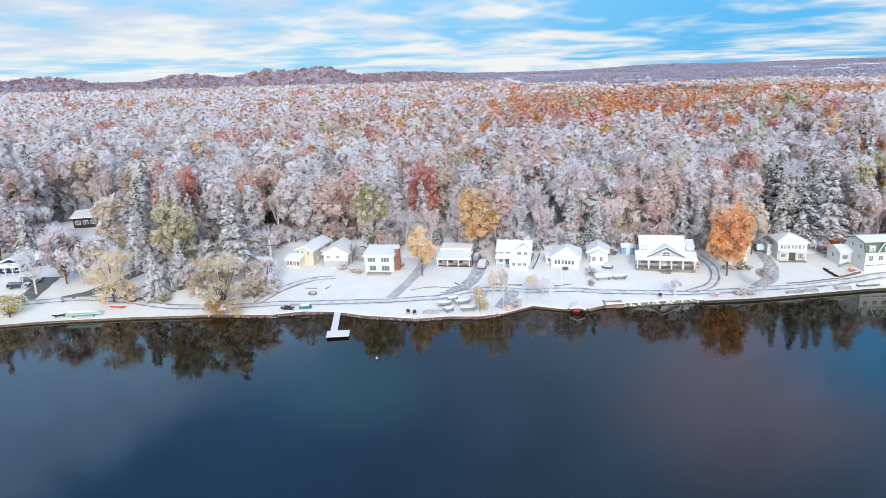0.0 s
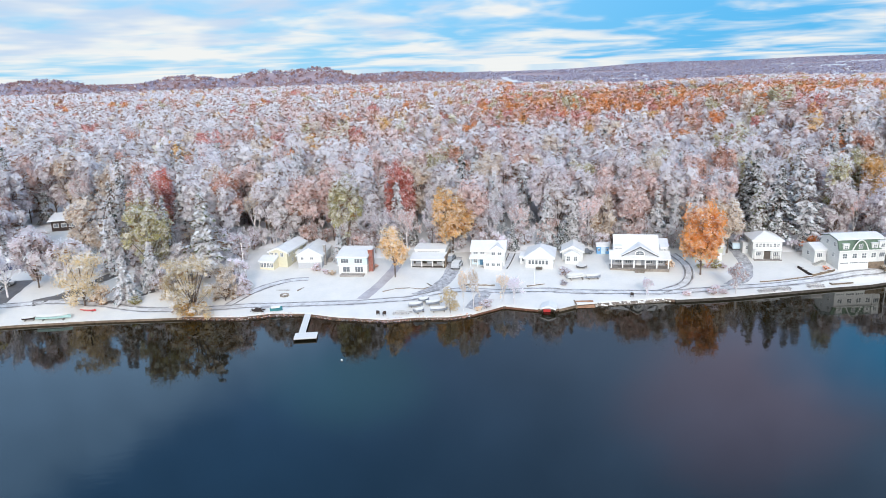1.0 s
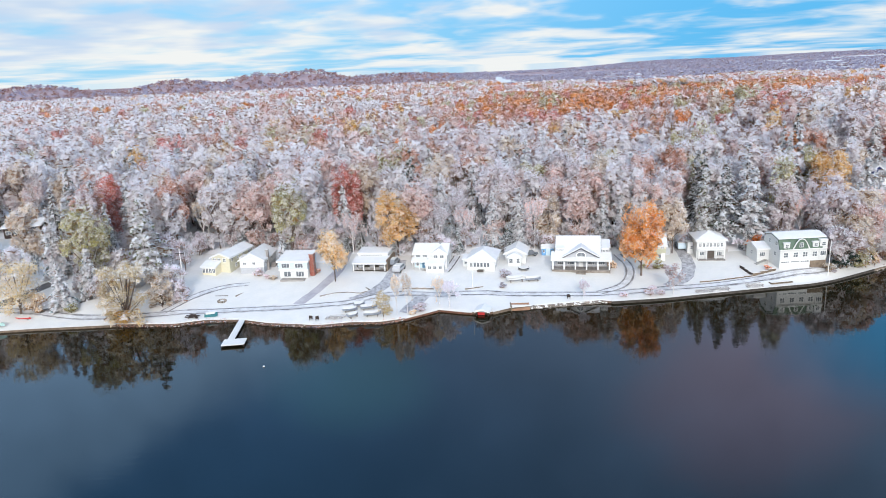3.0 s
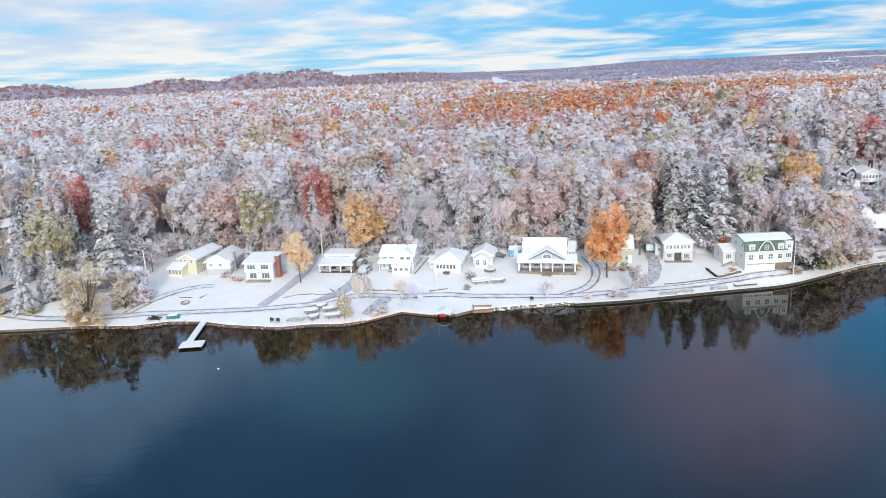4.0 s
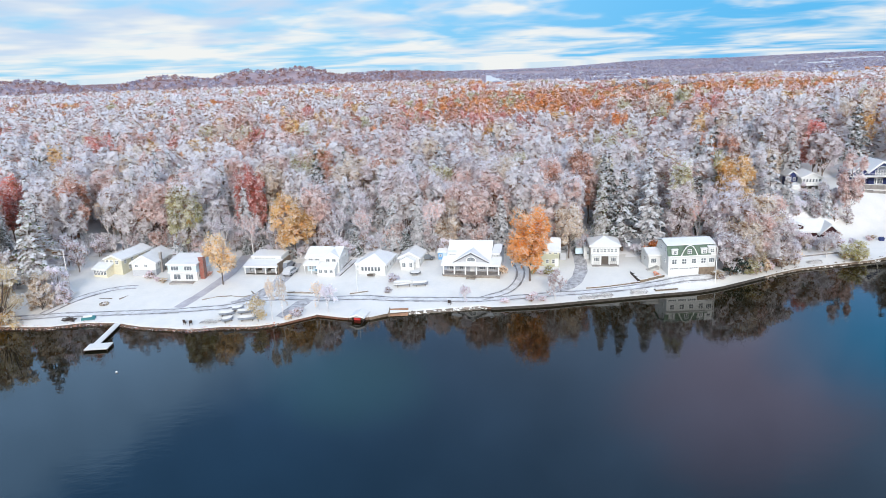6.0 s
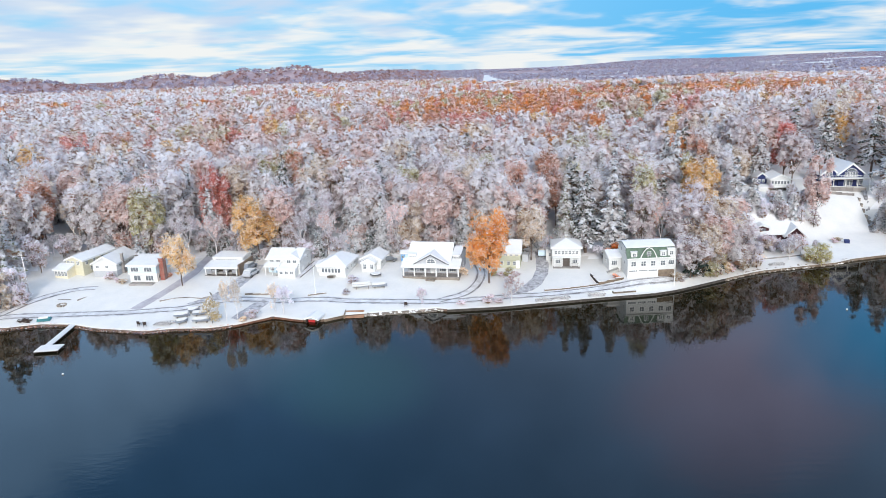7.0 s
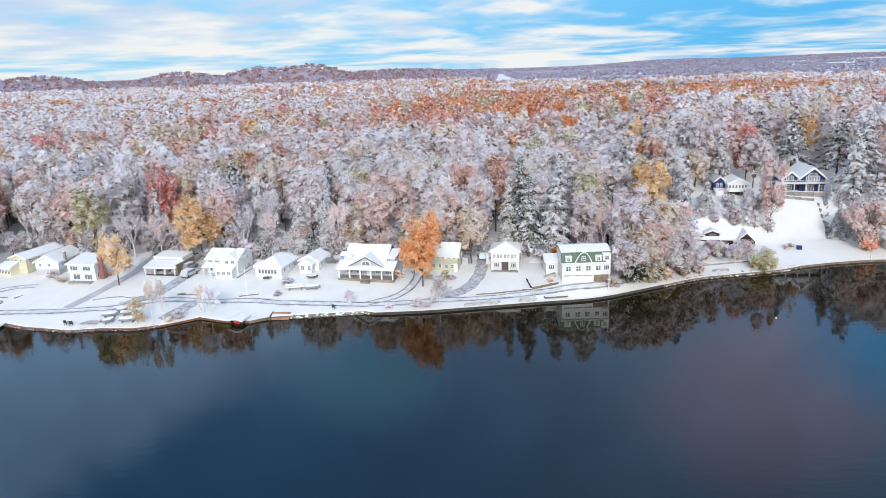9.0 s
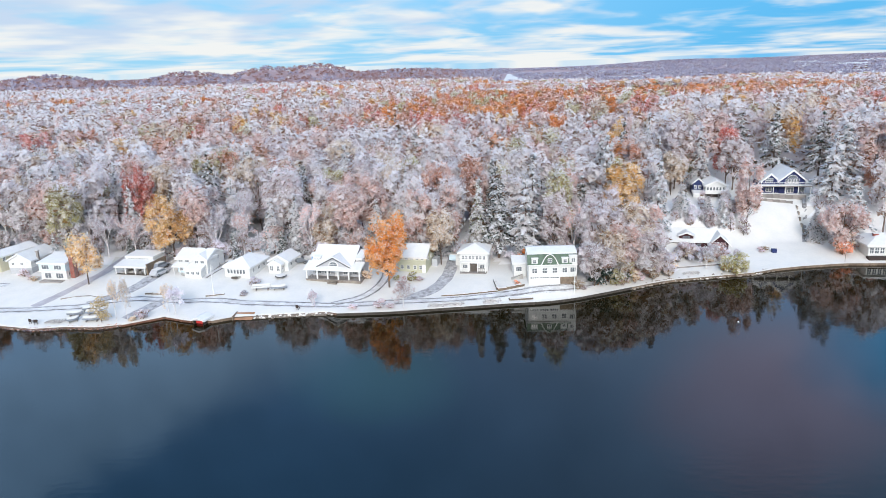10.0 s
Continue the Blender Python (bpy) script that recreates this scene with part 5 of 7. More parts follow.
def big_porch_house():
    h = thing("house", "large grey shingled house with a white columned porch", "house", 49.0, 143.5, -11, z=2.35, group="lakeside houses")
    W = 6.2
    part("stone_base", box((-W, W, -0.05, 3.0, -1.6, 0.5)), STONE, h)
    part("deck", box((-W - 0.1, W + 0.1, -0.15, 3.0, 0.504, 0.62)), GREY_WOOD, h)
    part("wall", box((-5.6, 5.6, 2.4, 10.5, -1.5, 3.0)), SIDING_GREY, h)
    posts(h, (-6.0, -3.6, -1.2, 1.2, 3.6, 6.0), 0.1, 0.62, 2.45, 0.26)
    for a, b in ((-5.9, -3.7), (-3.5, -1.3), (1.3, 3.5), (3.7, 5.9)):
        rail(h, a, b, 0.1, 0.62, mat=GREY_WOOD, high=0.8)
    part("beam", box((-6.2, 6.2, -0.02, 0.24, 2.45, 2.7)), TRIM, h)
    slope_block(h, -6.2, 6.2, -0.1, 2.6, 2.72, 3.7, None, over=0.3)
    for u in (-4.4, -2.2, 2.2, 4.4):
        window(h, "f", 2.4, u, 1.75, 1.5, 1.4, 3, 2)
    door(h, "f", 2.4, 0, 0.62, 1.0, 1.95, TRIM)
    # the main roof sweeps up behind the porch
    a, m, b = 1.6, 6.4, 11.2
    roof = part("roof", prism([(a, 3.35), (m, 6.35), (b, 3.2), (b, 3.35), (m, 6.5), (a, 3.5)], "x", -5.6, 4.3), SHINGLE, h)
    part("snow", prism([(a + 0.05, 3.52), (m, 6.52), (b, 3.37), (b, 3.5), (m + 0.15, 6.66), (m - 0.15, 6.66), (a + 0.02, 3.68)], "x", -5.57, 4.27), ROOF_SNOW, roof, "smooth white snow on the roof")
    part("gable_wall", prism([(2.45, 3.0), (10.4, 3.0), (m, 6.3)], "x", -5.4, 4.1), SIDING_GREY, h)
    # lower wing towards the drive
    roof = part("roof", prism([(3.0, 4.6), (6.5, 5.5), (10, 4.2), (10, 4.35), (6.5, 5.65), (3.0, 4.75)], "x", 4.32, 6.3), SHINGLE, h)
    part("snow", prism([(3.02, 4.76), (6.5, 5.67), (10, 4.36), (10, 4.5), (6.5, 5.85), (3.0, 4.94)], "x", 4.34, 6.28), ROOF_SNOW, roof, "smooth white snow on the roof")
    part("wing_wall", prism([(3.2, 3.0), (9.8, 3.0), (9.8, 4.3), (6.5, 5.45), (3.2, 4.6)], "x", 4.34, 6.1), SIDING_GREY, h)
    part("wing_wall", box((4.3, 6.1, 3.2, 9.8, -1.5, 3.0)), SIDING_GREY, h)
    # the wide cross gable over the porch with an arched window
    g = part("cross_gable", prism([(-4.1, 2.95), (4.1, 2.95), (0, 5.1)], "y", 0.7, 6.0), SIDING_GREY, h)
    k = 2.15 / 4.1
    for side in (-1, 1):
        prof = [(side * 4.6, 2.95 - 0.5 * k), (0, 5.12), (0, 5.35), (side * 4.6, 2.95 - 0.5 * k + 0.2)]
        r = part("gable_roof", prism(prof, "y", 0.35, 6.0), SHINGLE, h)
        part("snow", prism([(side * 4.58, 2.95 - 0.5 * k + 0.21), (0, 5.36), (0, 5.55), (side * 4.55, 2.95 - 0.5 * k + 0.4)], "y", 0.38, 5.95), ROOF_SNOW, r)
    pts = [(-1.05, 3.3), (1.05, 3.3)] + [(1.05 * math.cos(q), 3.75 + 0.7 * math.sin(q)) for q in np.linspace(0, math.pi, 9)]
    part("arched_window", prism(pts, "y", 0.6, 0.75), TRIM, h)
    pts = [(-0.88, 3.43), (0.88, 3.43)] + [(0.88 * math.cos(q), 3.75 + 0.55 * math.sin(q)) for q in np.linspace(0, math.pi, 9)]
    part("pane", prism(pts, "y", 0.57, 0.65), GLASS, h)
    part("window_bar", box((-0.03, 0.03, 0.55, 0.6, 3.43, 4.3), (-0.88, 0.88, 0.551, 0.6, 3.72, 3.78)), TRIM, h)
    # small dormers either side
    for x0, x1 in ((-5.2, -3.7), (4.45, 5.9)):
        slope_block(h, x0, x1, 2.5, 5.0, 4.55, 4.95, SIDING_GREY, over=0.15, base=3.2, name="dormer")
        for u in (x0 + 0.45, x0 + 1.05):
            window(h, "f", 2.5, u, 4.15, 0.5, 0.6, 2, 2)
    window(h, "r", 6.1, 6.0, 1.8, 1.0, 1.2, 2, 2)
    part("steps", box((-1.0, 1.0, -0.9, -0.16, -1.2, 0.2), (-1.0, 1.0, -0.55, -0.16, -1.2, 0.4)), STONE, h)


def green_cottage():
    h = thing("cottage", "sage green two-storey cottage behind an orange maple", "house", 65.6, 148.4, -11, group="lakeside houses")
    part("wall", box((-3.1, 3.1, 0.3, 7.2, -1.2, 2.0)), SIDING_GREEN, h)
    gable_block(h, -3.15, 3.15, 0.0, 7.3, 3.5, 5.4, "x", SIDING_GREEN, base=1.9, over=0.35)
    part("band", box((-3.2, 3.2, -0.06, 0.25, 2.9, 3.45)), SIDING_CREAM, h)
    for i in range(5):
        window(h, "f", -0.06, -2.4 + i * 1.2, 3.15, 0.75, 0.5, 2, 1, sill=False)
    for u in (-2.3, -0.9, 0.6, 1.9):
        window(h, "f", 0.3, u, 1.15, 0.75, 0.95, 1, 2)
    door(h, "f", 0.3, 2.65, 0.0, 0.8, 1.9)
    for u in (2.0, 4.6):
        window(h, "r", 3.15, u, 2.8, 0.8, 0.9, 2, 2)
    part("shed", box((3.3, 4.6, 4.5, 7.0, -1, 2.0)), SIDING_GREY, h)


def seven_window_house():
    h = thing("house", "white two-storey cottage with a row of seven windows", "house", 79.1, 148.9, -7, group="lakeside houses")
    hip_block(h, -3.1, 3.1, 0, 6.6, 4.1, 5.5, SIDING_WHITE, 2.9, over=0.4)
    # flat dark panel on the wall in place of the shaded porch opening
    part("porch_shade_panel", box((-0.75, 0.75, -0.03, 0.2, 0.1, 1.9)), SHADOWED, h)
    part("porch_roof", box((-2.9, 2.9, -0.9, 0, 2.15, 2.28)), TRIM, h)
    part("snow", eased(box((-2.9, 2.9, -0.9, -0.01, 2.284, 2.42)), 0.04), ROOF_SNOW, h)
    part("porch_deck", box((-2.9, 2.9, -1.3, -0.02, -1.2, 0.1)), GREY_WOOD, h)
    posts(h, (-2.7, -1.0, 1.0, 2.7), -0.75, 0.1, 2.15, 0.14)
    rail(h, -2.7, -1.0, -0.75, 0.1, mat=TRIM)
    rail(h, 1.0, 2.7, -0.75, 0.1, mat=GREY_WOOD)
    for i in range(7):
        window(h, "f", 0, -2.31 + i * 0.77, 3.2, 0.58, 0.9, 2, 2)
    for u in (-1.85, 1.85):
        window(h, "f", 0, u, 1.2, 1.15, 0.95, 3, 1)
    for u in (1.5, 4.5):
        window(h, "r", 3.1, u, 3.3, 0.8, 0.95, 2, 2)
        window(h, "l", -3.1, u, 3.3, 0.8, 0.95, 2, 2)
    window(h, "r", 3.1, 3.0, 1.2, 0.8, 0.95, 2, 2)
    chimney(h, -0.25, 0.25, 3.2, 3.7, 5.1, 6.1, CONCRETE)
    part("outhouse", box((-4.4, -3.15, 3.0, 5.5, -1.2, 3.1)), SIDING_WHITE, h)
    window(h, "f", 3.0, -3.5, 1.9, 0.6, 0.8, 1, 2)


def mansard_house():
    h = thing("house", "white house with a green mansard roof and garage doors", "house", 95.4, 140.6, 2, z=2.3, group="lakeside houses")
    W = 4.95
    part("wall", box((-W, W, 0, 7.5, -1.3, 4.1)), SIDING_WHITE, h)
    # gambrel ends
    prof = [(0.0, 4.1), (7.5, 4.1), (6.7, 5.9), (3.75, 6.55), (0.8, 5.9)]
    part("gable_wall", prism(prof, "x", -W + 0.02, W - 0.02), SIDING_WHITE, h)
    part("mansard_slope", prism([(-0.3, 4.0), (0.66, 6.05), (0.86, 6.0), (0.0, 4.02)], "x", -W - 0.25, W - 1.0), GREEN_SHINGLE, h, "dark green shingled slope")
    roof = part("roof", prism([(0.6, 6.0), (3.75, 6.6), (6.9, 6.0), (6.9, 6.1), (3.75, 6.72), (0.6, 6.1)], "x", -W - 0.3, W + 0.2), GREEN_SHINGLE, h)
    part("snow", prism([(0.55, 6.104), (3.75, 6.724), (6.95, 6.104), (6.95, 6.28), (3.75, 6.95), (0.6, 6.3), (0.45, 6.15)], "x", -W - 0.28, W + 0.18), ROOF_SNOW, roof, "smooth white snow on the roof")
    part("eave", box((-W - 0.25, W + 0.1, -0.4, 0.0, 3.9, 4.06)), TRIM, h)
    # two dormers and a rounded middle gable
    for u in (-3.7, 2.5):
        d = part("dormer", box((u - 0.65, u + 0.65, -0.15, 1.2, 4.15, 5.35)), SIDING_WHITE, h)
        part("snow", eased(box((u - 0.75, u + 0.75, -0.25, 1.2, 5.354, 5.5)), 0.04), ROOF_SNOW, d)
        window(h, "f", -0.15, u, 4.75, 0.8, 0.85, 2, 2)
    pts = [(-1.6, 4.08), (1.6, 4.08), (1.05, 5.3), (0.55, 5.95), (0, 6.15), (-0.55, 5.95), (-1.05, 5.3)]
    c = [(x - 0.6, z) for x, z in pts]
    part("middle_gable", prism(c, "y", -0.2, 2.5), GREEN_SHINGLE, h, "green shingled rounded gable")
    outer = [(-0.6 + (x) * 1.14, 4.08 + (z - 4.08) * 1.07) for x, z in pts]
    ring = bmesh.new()
    fr, bk = [], []
    for (a, b), (p, q) in zip(outer, c):
        fr.append((ring.verts.new((a, -0.3, b)), ring.verts.new((p, -0.3, q))))
        bk.append((ring.verts.new((a, -0.1, b)), ring.verts.new((p, -0.1, q))))
    for i in list(range(1, len(pts))):
        j = (i + 1) % len(pts)
        ring.faces.new((fr[i][0], fr[j][0], fr[j][1], fr[i][1]))
        ring.faces.new((fr[i][0], bk[i][0], bk[j][0], fr[j][0]))
        ring.faces.new((fr[i][1], fr[j][1], bk[j][1], bk[i][1]))
    part("gable_trim", ring, TRIM, h, "white curved trim")
    window(h, "f", -0.2, -0.6, 4.9, 0.9, 1.0, 2, 2)
    for u in (-3.7, -1.6, 0.45, 2.5):
        window(h, "f", 0, u, 2.75, 1.1, 1.15, 2, 2)
    window(h, "f", 0, 4.2, 2.9, 1.2, 1.1, 3, 1)
    for i, u in enumerate((-3.75, -1.65, 0.45)):
        part("garage_door", box((u - 1.0, u + 1.0, -0.05, 0.05, -0.6, 1.5), *[(u - 0.98, u + 0.98, -0.062, -0.04, -0.58 + j * 0.52, -0.1 + j * 0.52) for j in range(4)]), TRIM, h)
        part("garage_window", box(*[(u - 0.85 + j * 0.45, u - 0.5 + j * 0.45, -0.075, -0.05, 1.12, 1.36) for j in range(4)]), GLASS, h)
    part("stone_base", box((1.6, W, -0.12, 0.05, -1.3, 1.3)), TAN_WOOD, h)
    part("turret", box((3.4, W + 0.05, -0.14, 2.0, 1.6, 5.7)), SIDING_WHITE, h)
    part("snow", eased(box((3.3, W + 0.15, -0.24, 2.0, 5.704, 5.9)), 0.05), ROOF_SNOW, h)
    window(h, "f", -0.14, 4.2, 4.9, 0.9, 0.9, 2, 2)
    window(h, "f", -0.145, 4.2, 2.85, 1.3, 1.1, 3, 1)
    for u, z in ((1.8, 5.0), (4.6, 5.0), (2.0, 2.7), (5.0, 2.7)):
        window(h, "l", -W, u, z, 0.85, 1.0, 2, 2)
    # wing towards the lawn
    gable_block(h, -7.6, -W - 0.02, 4.5, 9.5, 3.1, 3.9, "x", SIDING_WHITE, base=-1.2)
    window(h, "f", 4.5, -6.5, 1.9, 1.3, 1.1, 3, 1)
    window(h, "l", -7.6, 7, 1.9, 1.0, 1.0, 2, 2)
    part("steps", box(*[(-8.2 + i * 0.5, -7.7 + i * 0.5, 3.2, 4.4, -1.2, 0.1 + i * 0.18) for i in range(5)]), CONCRETE, h)


def hillside_cottage():
    h = thing("cottage", "white cottage on stilts on the wooded slope", "house", 142.3, 183.6, -8, z=10.9, group="hillside houses")
    gable_block(h, -2.5, 2.5, 0, 7, 3.2, 4.35, "y", SIDING_WHITE, base=1.3)
    part("floor", box((-2.8, 2.8, -0.5, 7, 1.15, 1.29)), TRIM, h)
    posts(h, (-2.3, -0.8, 0.8, 2.3), 0.1, -2.0, 1.15, 0.18, GREY_WOOD, "stilt")
    # infill darkened for the shade under the raised floor
    part("crawl_wall", box((-2.2, 2.2, 1.5, 6.5, -2, 1.14)), SHADOWED, h)
    for i in range(6):
        window(h, "f", 0, -1.95 + i * 0.78, 2.45, 0.62, 0.95, 1, 1)
    gable_block(h, -5.2, -2.55, 3.2, 7, 3.3, 4.4, "y", SIDING_NAVY, base=-1)
    for u in (-4.5, -3.4):
        window(h, "f", 3.2, u, 2.4, 0.7, 0.9, 1, 2)
    slope_block(h, -5.4, -2.6, 0.2, 3.2, 1.0, 1.3, SIDING_WHITE, over=0.1)


def navy_house():
    h = thing("house", "navy blue house with two white-trimmed gables and a deck", "house", 161.6, 188.5, -6, z=10.6, group="hillside houses")
    gable_block(h, -1.0, 5.4, 0, 11, 3.7, 6.3, "y", SIDING_NAVY, over=0.5)
    gable_block(h, -5.2, -1.02, 0.6, 9, 3.5, 5.2, "y", SIDING_NAVY, over=0.4)
    for x0, x1, e, r, y in ((-1.0, 5.4, 3.7, 6.3, -0.5), (-5.2, -1.02, 3.5, 5.2, 0.2)):
        m = (x0 + x1) / 2
        k = (r - e) / (m - x0)
        bm = prism([(x0 - 0.5, e - 0.5 * k - 0.15), (m, r - 0.16), (m, r + 0.1), (x0 - 0.5, e - 0.5 * k + 0.1)], "y", y - 0.06, y - 0.01)
        prism([(x1 + 0.5, e - 0.5 * k - 0.15), (m, r - 0.16), (m, r + 0.1), (x1 + 0.5, e - 0.5 * k + 0.1)], "y", y - 0.06, y - 0.01, bm)
        part("barge_board", bm, TRIM, h)
    for i in range(5):
        window(h, "f", 0, 0.8 + i * 0.7, 3.45, 0.6, 1.3, 1, 2)
    pts = [(2.2 + 1.25 * math.cos(q), 4.25 + 0.85 * math.sin(q)) for q in np.linspace(0, math.pi, 11)]
    part("fan_window", prism(pts, "y", -0.06, 0.04), TRIM, h)
    pts = [(2.2 + 1.1 * math.cos(q), 4.32 + 0.7 * math.sin(q)) for q in np.linspace(0, math.pi, 11)]
    part("pane", prism(pts, "y", -0.09, 0.0), GLASS, h)
    window(h, "f", 0.6, -3.4, 3.6, 1.9, 1.3, 3, 2)
    window(h, "f", 0.6, -3.4, 1.1, 1.5, 1.1, 2, 2)
    window(h, "f", 0, 1.6, 1.1, 2.2, 1.5, 3, 1)
    window(h, "f", 0, 4.6, 1.1, 1.6, 1.3, 2, 1)
    part("deck", box((-6.3, 6.6, -2.2, 0.6, 2.35, 2.55)), GREY_WOOD, h)
    part("snow", eased(box((-6.3, 6.6, -2.2, 0.0, 2.554, 2.66)), 0.03), ROOF_SNOW, h)
    posts(h, (-6.1, -3.0, 0.1, 3.2, 6.3), -2.0, -1.5, 2.35, 0.16, TRIM)
    rail(h, -6.3, 6.6, -2.15, 2.6, 0.4, TRIM)
    part("stairs", box(*[(6.7 + i * 0.28, 7.0 + i * 0.28, -1.9, -0.8, 2.3 - i * 0.2, 2.45 - i * 0.2) for i in range(12)]), TRIM, h)


def red_cottage():
    h = thing("cottage", "low red cottage with a broad snowy roof and dormer", "house", 132.2, 165.0, -10, z=2.1, group="hillside houses")
    gable_block(h, -6.2, 5.4, 0, 7.5, 2.2, 4.1, "x", RED_WOOD, over=0.6)
    gable_block(h, 3.0, 7.0, -1.2, 4.5, 2.0, 3.9, "y", RED_WOOD, over=0.6)
    d = part("dormer", prism([(-3.9, 2.2), (-0.7, 2.2), (-0.7, 3.35), (-2.3, 3.95), (-3.9, 3.35)], "y", 0.3, 3.4), RED_WOOD, h)
    gable_block(h, -3.9, -0.7, 0.3, 3.4, 3.35, 3.95, "y", RED_WOOD, over=0.35, sides=False)
    window(h, "f", 0.3, -2.3, 3.0, 1.9, 0.8, 3, 1, RED_WOOD)
    window(h, "f", 0, -2.6, 1.1, 2.4, 1.2, 3, 1, RED_WOOD)
    window(h, "f", 0, 0.6, 1.1, 1.2, 1.2, 2, 1, RED_WOOD)
    window(h, "f", -1.2, 5.0, 1.4, 2.0, 1.4, 3, 1, RED_WOOD)


def bow_window_house():
    h = thing("house", "low white house with a long row of lakeside windows", "house", 174.6, 159.8, -3, z=1.2, group="hillside houses")
    hip_block(h, -5.0, 8, 0.0, 9, 2.4, 4.2, SIDING_WHITE, 4.0, over=0.7)
    for i in range(9):
        window(h, "f", 0, -4.3 + i * 1.15, 1.35, 1.0, 1.5, 2, 2)
    chimney(h, -2.6, -1.5, 3.4, 4.0, 2.5, 4.3)
    part("terrace", box((-5.4, 8, -1.6, -0.02, -1.0, 0.15)), BROWN_WOOD, h)


def dark_cabin():
    h = thing("cabin", "dark brown cabin with a snowy low roof among trees", "house", -98.8, 188.5, 13, group="western houses")
    slope_block(h, -4.6, 4.6, 0, 6.5, 3.0, 3.9, BROWN_WOOD, over=0.6)
    for u in (-3.4, -1.4, 0.6, 2.6):
        window(h, "f", 0, u, 1.6, 1.4, 1.1, 2, 1)
    g = thing("garage", "small white garage with a snowy roof", "garage", -90.2, 181.5, 4, group="western houses")
    gable_block(g, -3, 3, 0, 4, 2.1, 2.9, "x", SIDING_WHITE)
    window(g, "f", 0, 1.2, 1.3, 0.9, 0.8, 2, 1)
    part("garage_door", box((-2.2, -0.3, -0.05, 0.05, -0.4, 1.8)), TRIM, g)
    chimney(g, -0.6, -0.2, 1.0, 1.4, 2.2, 3.4)


def blue_house():
    h = thing("house", "small bright blue house with a white-trimmed porch", "house", -98.6, 150.4, 6, group="western houses")
    gable_block(h, -3.0, 3.0, 0, 7, 2.2, 3.3, "y", SIDING_NAVY)
    slope_block(h, -2.4, 2.6, -1.6, -0.01, 1.75, 2.1, None, over=0.2)
    posts(h, (-2.3, -0.7, 0.9, 2.5), -1.5, 0, 1.75, 0.16)
    for u in (-1.6, 0.2, 1.9):
        window(h, "f", 0, u, 1.1, 0.9, 1.3, 2, 2)
    gable_block(h, 3.1, 8.2, 4.0, 9.0, 2.2, 3.2, "x", SIDING_NAVY)


def grey_cottage():
    h = thing("cottage", "grey-brown cottage with a flat snowy roof behind willows", "house", -50.2, 145.0, -6, group="western houses")
    slope_block(h, -2.8, 2.8, 0, 5.5, 2.3, 2.9, SIDING_GREY, over=0.5)
    for u in (-1.5, 0.8):
        window(h, "f", 0, u, 1.2, 1.2, 0.9, 2, 1)


def blue_shed():
    h = thing("shed", "small bright blue garden shed with snowy roof", "shed", 43.4, 154.2, -8)
    gable_block(h, -1.4, 1.4, 0, 2.4, 1.75, 2.15, "x", SHED_BLUE, over=0.2, snow=0.15)
    door(h, "f", 0, 0.1, 0, 1.0, 1.6, SIDING_BLUE)
    window(h, "f", 0, -0.9, 1.0, 0.5, 0.6, 1, 1)
    window(h, "f", 0, 1.0, 1.0, 0.5, 0.6, 1, 1)


for build in (yellow_house, grey_base_house, chimney_house, open_porch_cottage, gabled_house, hip_cottage, porch_cottage, big_porch_house, green_cottage, seven_window_house, mansard_house,
              hillside_cottage, navy_house, red_cottage, bow_window_house, dark_cabin, blue_house, grey_cottage, blue_shed):
    build()


# ---- lanes and drives ----
SLUSH = material("grey_slush", (0.66, 0.66, 0.68), (0.42, 0.41, 0.42), rough=0.6, scale=0.5, fine=3, bump=0.4, low=0.42, high=0.62)
RUT = material("wet_wheel_ruts", (0.40, 0.39, 0.40), (0.14, 0.13, 0.13), rough=0.5, scale=0.7, fine=4, bump=0.4, low=0.38, high=0.58)
ASPHALT = material("wet_asphalt", (0.17, 0.16, 0.16), (0.10, 0.095, 0.095), rough=0.6, scale=0.6, fine=8, bump=0.3)
GRAVEL = material("snowy_gravel", (0.50, 0.50, 0.53), (0.20, 0.19, 0.20), rough=0.9, scale=1.2, fine=6, bump=0.6)
EARTH = material("brown_leaf_litter", (0.26, 0.15, 0.08), (0.14, 0.08, 0.05), rough=0.95, scale=1.0, fine=7, bump=0.7)
TEAL = material("teal_tarpaulin", (0.05, 0.19, 0.20), (0.03, 0.12, 0.14), rough=0.4, scale=1.5, fine=8, bump=0.3)
PALE_TEAL = material("pale_teal_hull", (0.42, 0.60, 0.58), (0.34, 0.50, 0.49), rough=0.35, scale=1, fine=8, bump=0.05)
RED_PAINT = material("red_paint", (0.55, 0.05, 0.05), (0.42, 0.035, 0.035), rough=0.4, scale=1, fine=8, bump=0.05)
GREY_HULL = material("grey_hull", (0.30, 0.33, 0.38), (0.20, 0.22, 0.26), rough=0.4, scale=1, fine=8, bump=0.05)
CAR_PAINT = material("dark_blue_car_paint", (0.03, 0.045, 0.10), (0.02, 0.03, 0.075), rough=0.25, scale=1, fine=10, bump=0.0, spec=0.6)
RUBBER = material("black_rubber", (0.02, 0.02, 0.02), (0.012, 0.012, 0.012), rough=0.8, scale=2, fine=15, bump=0.1)


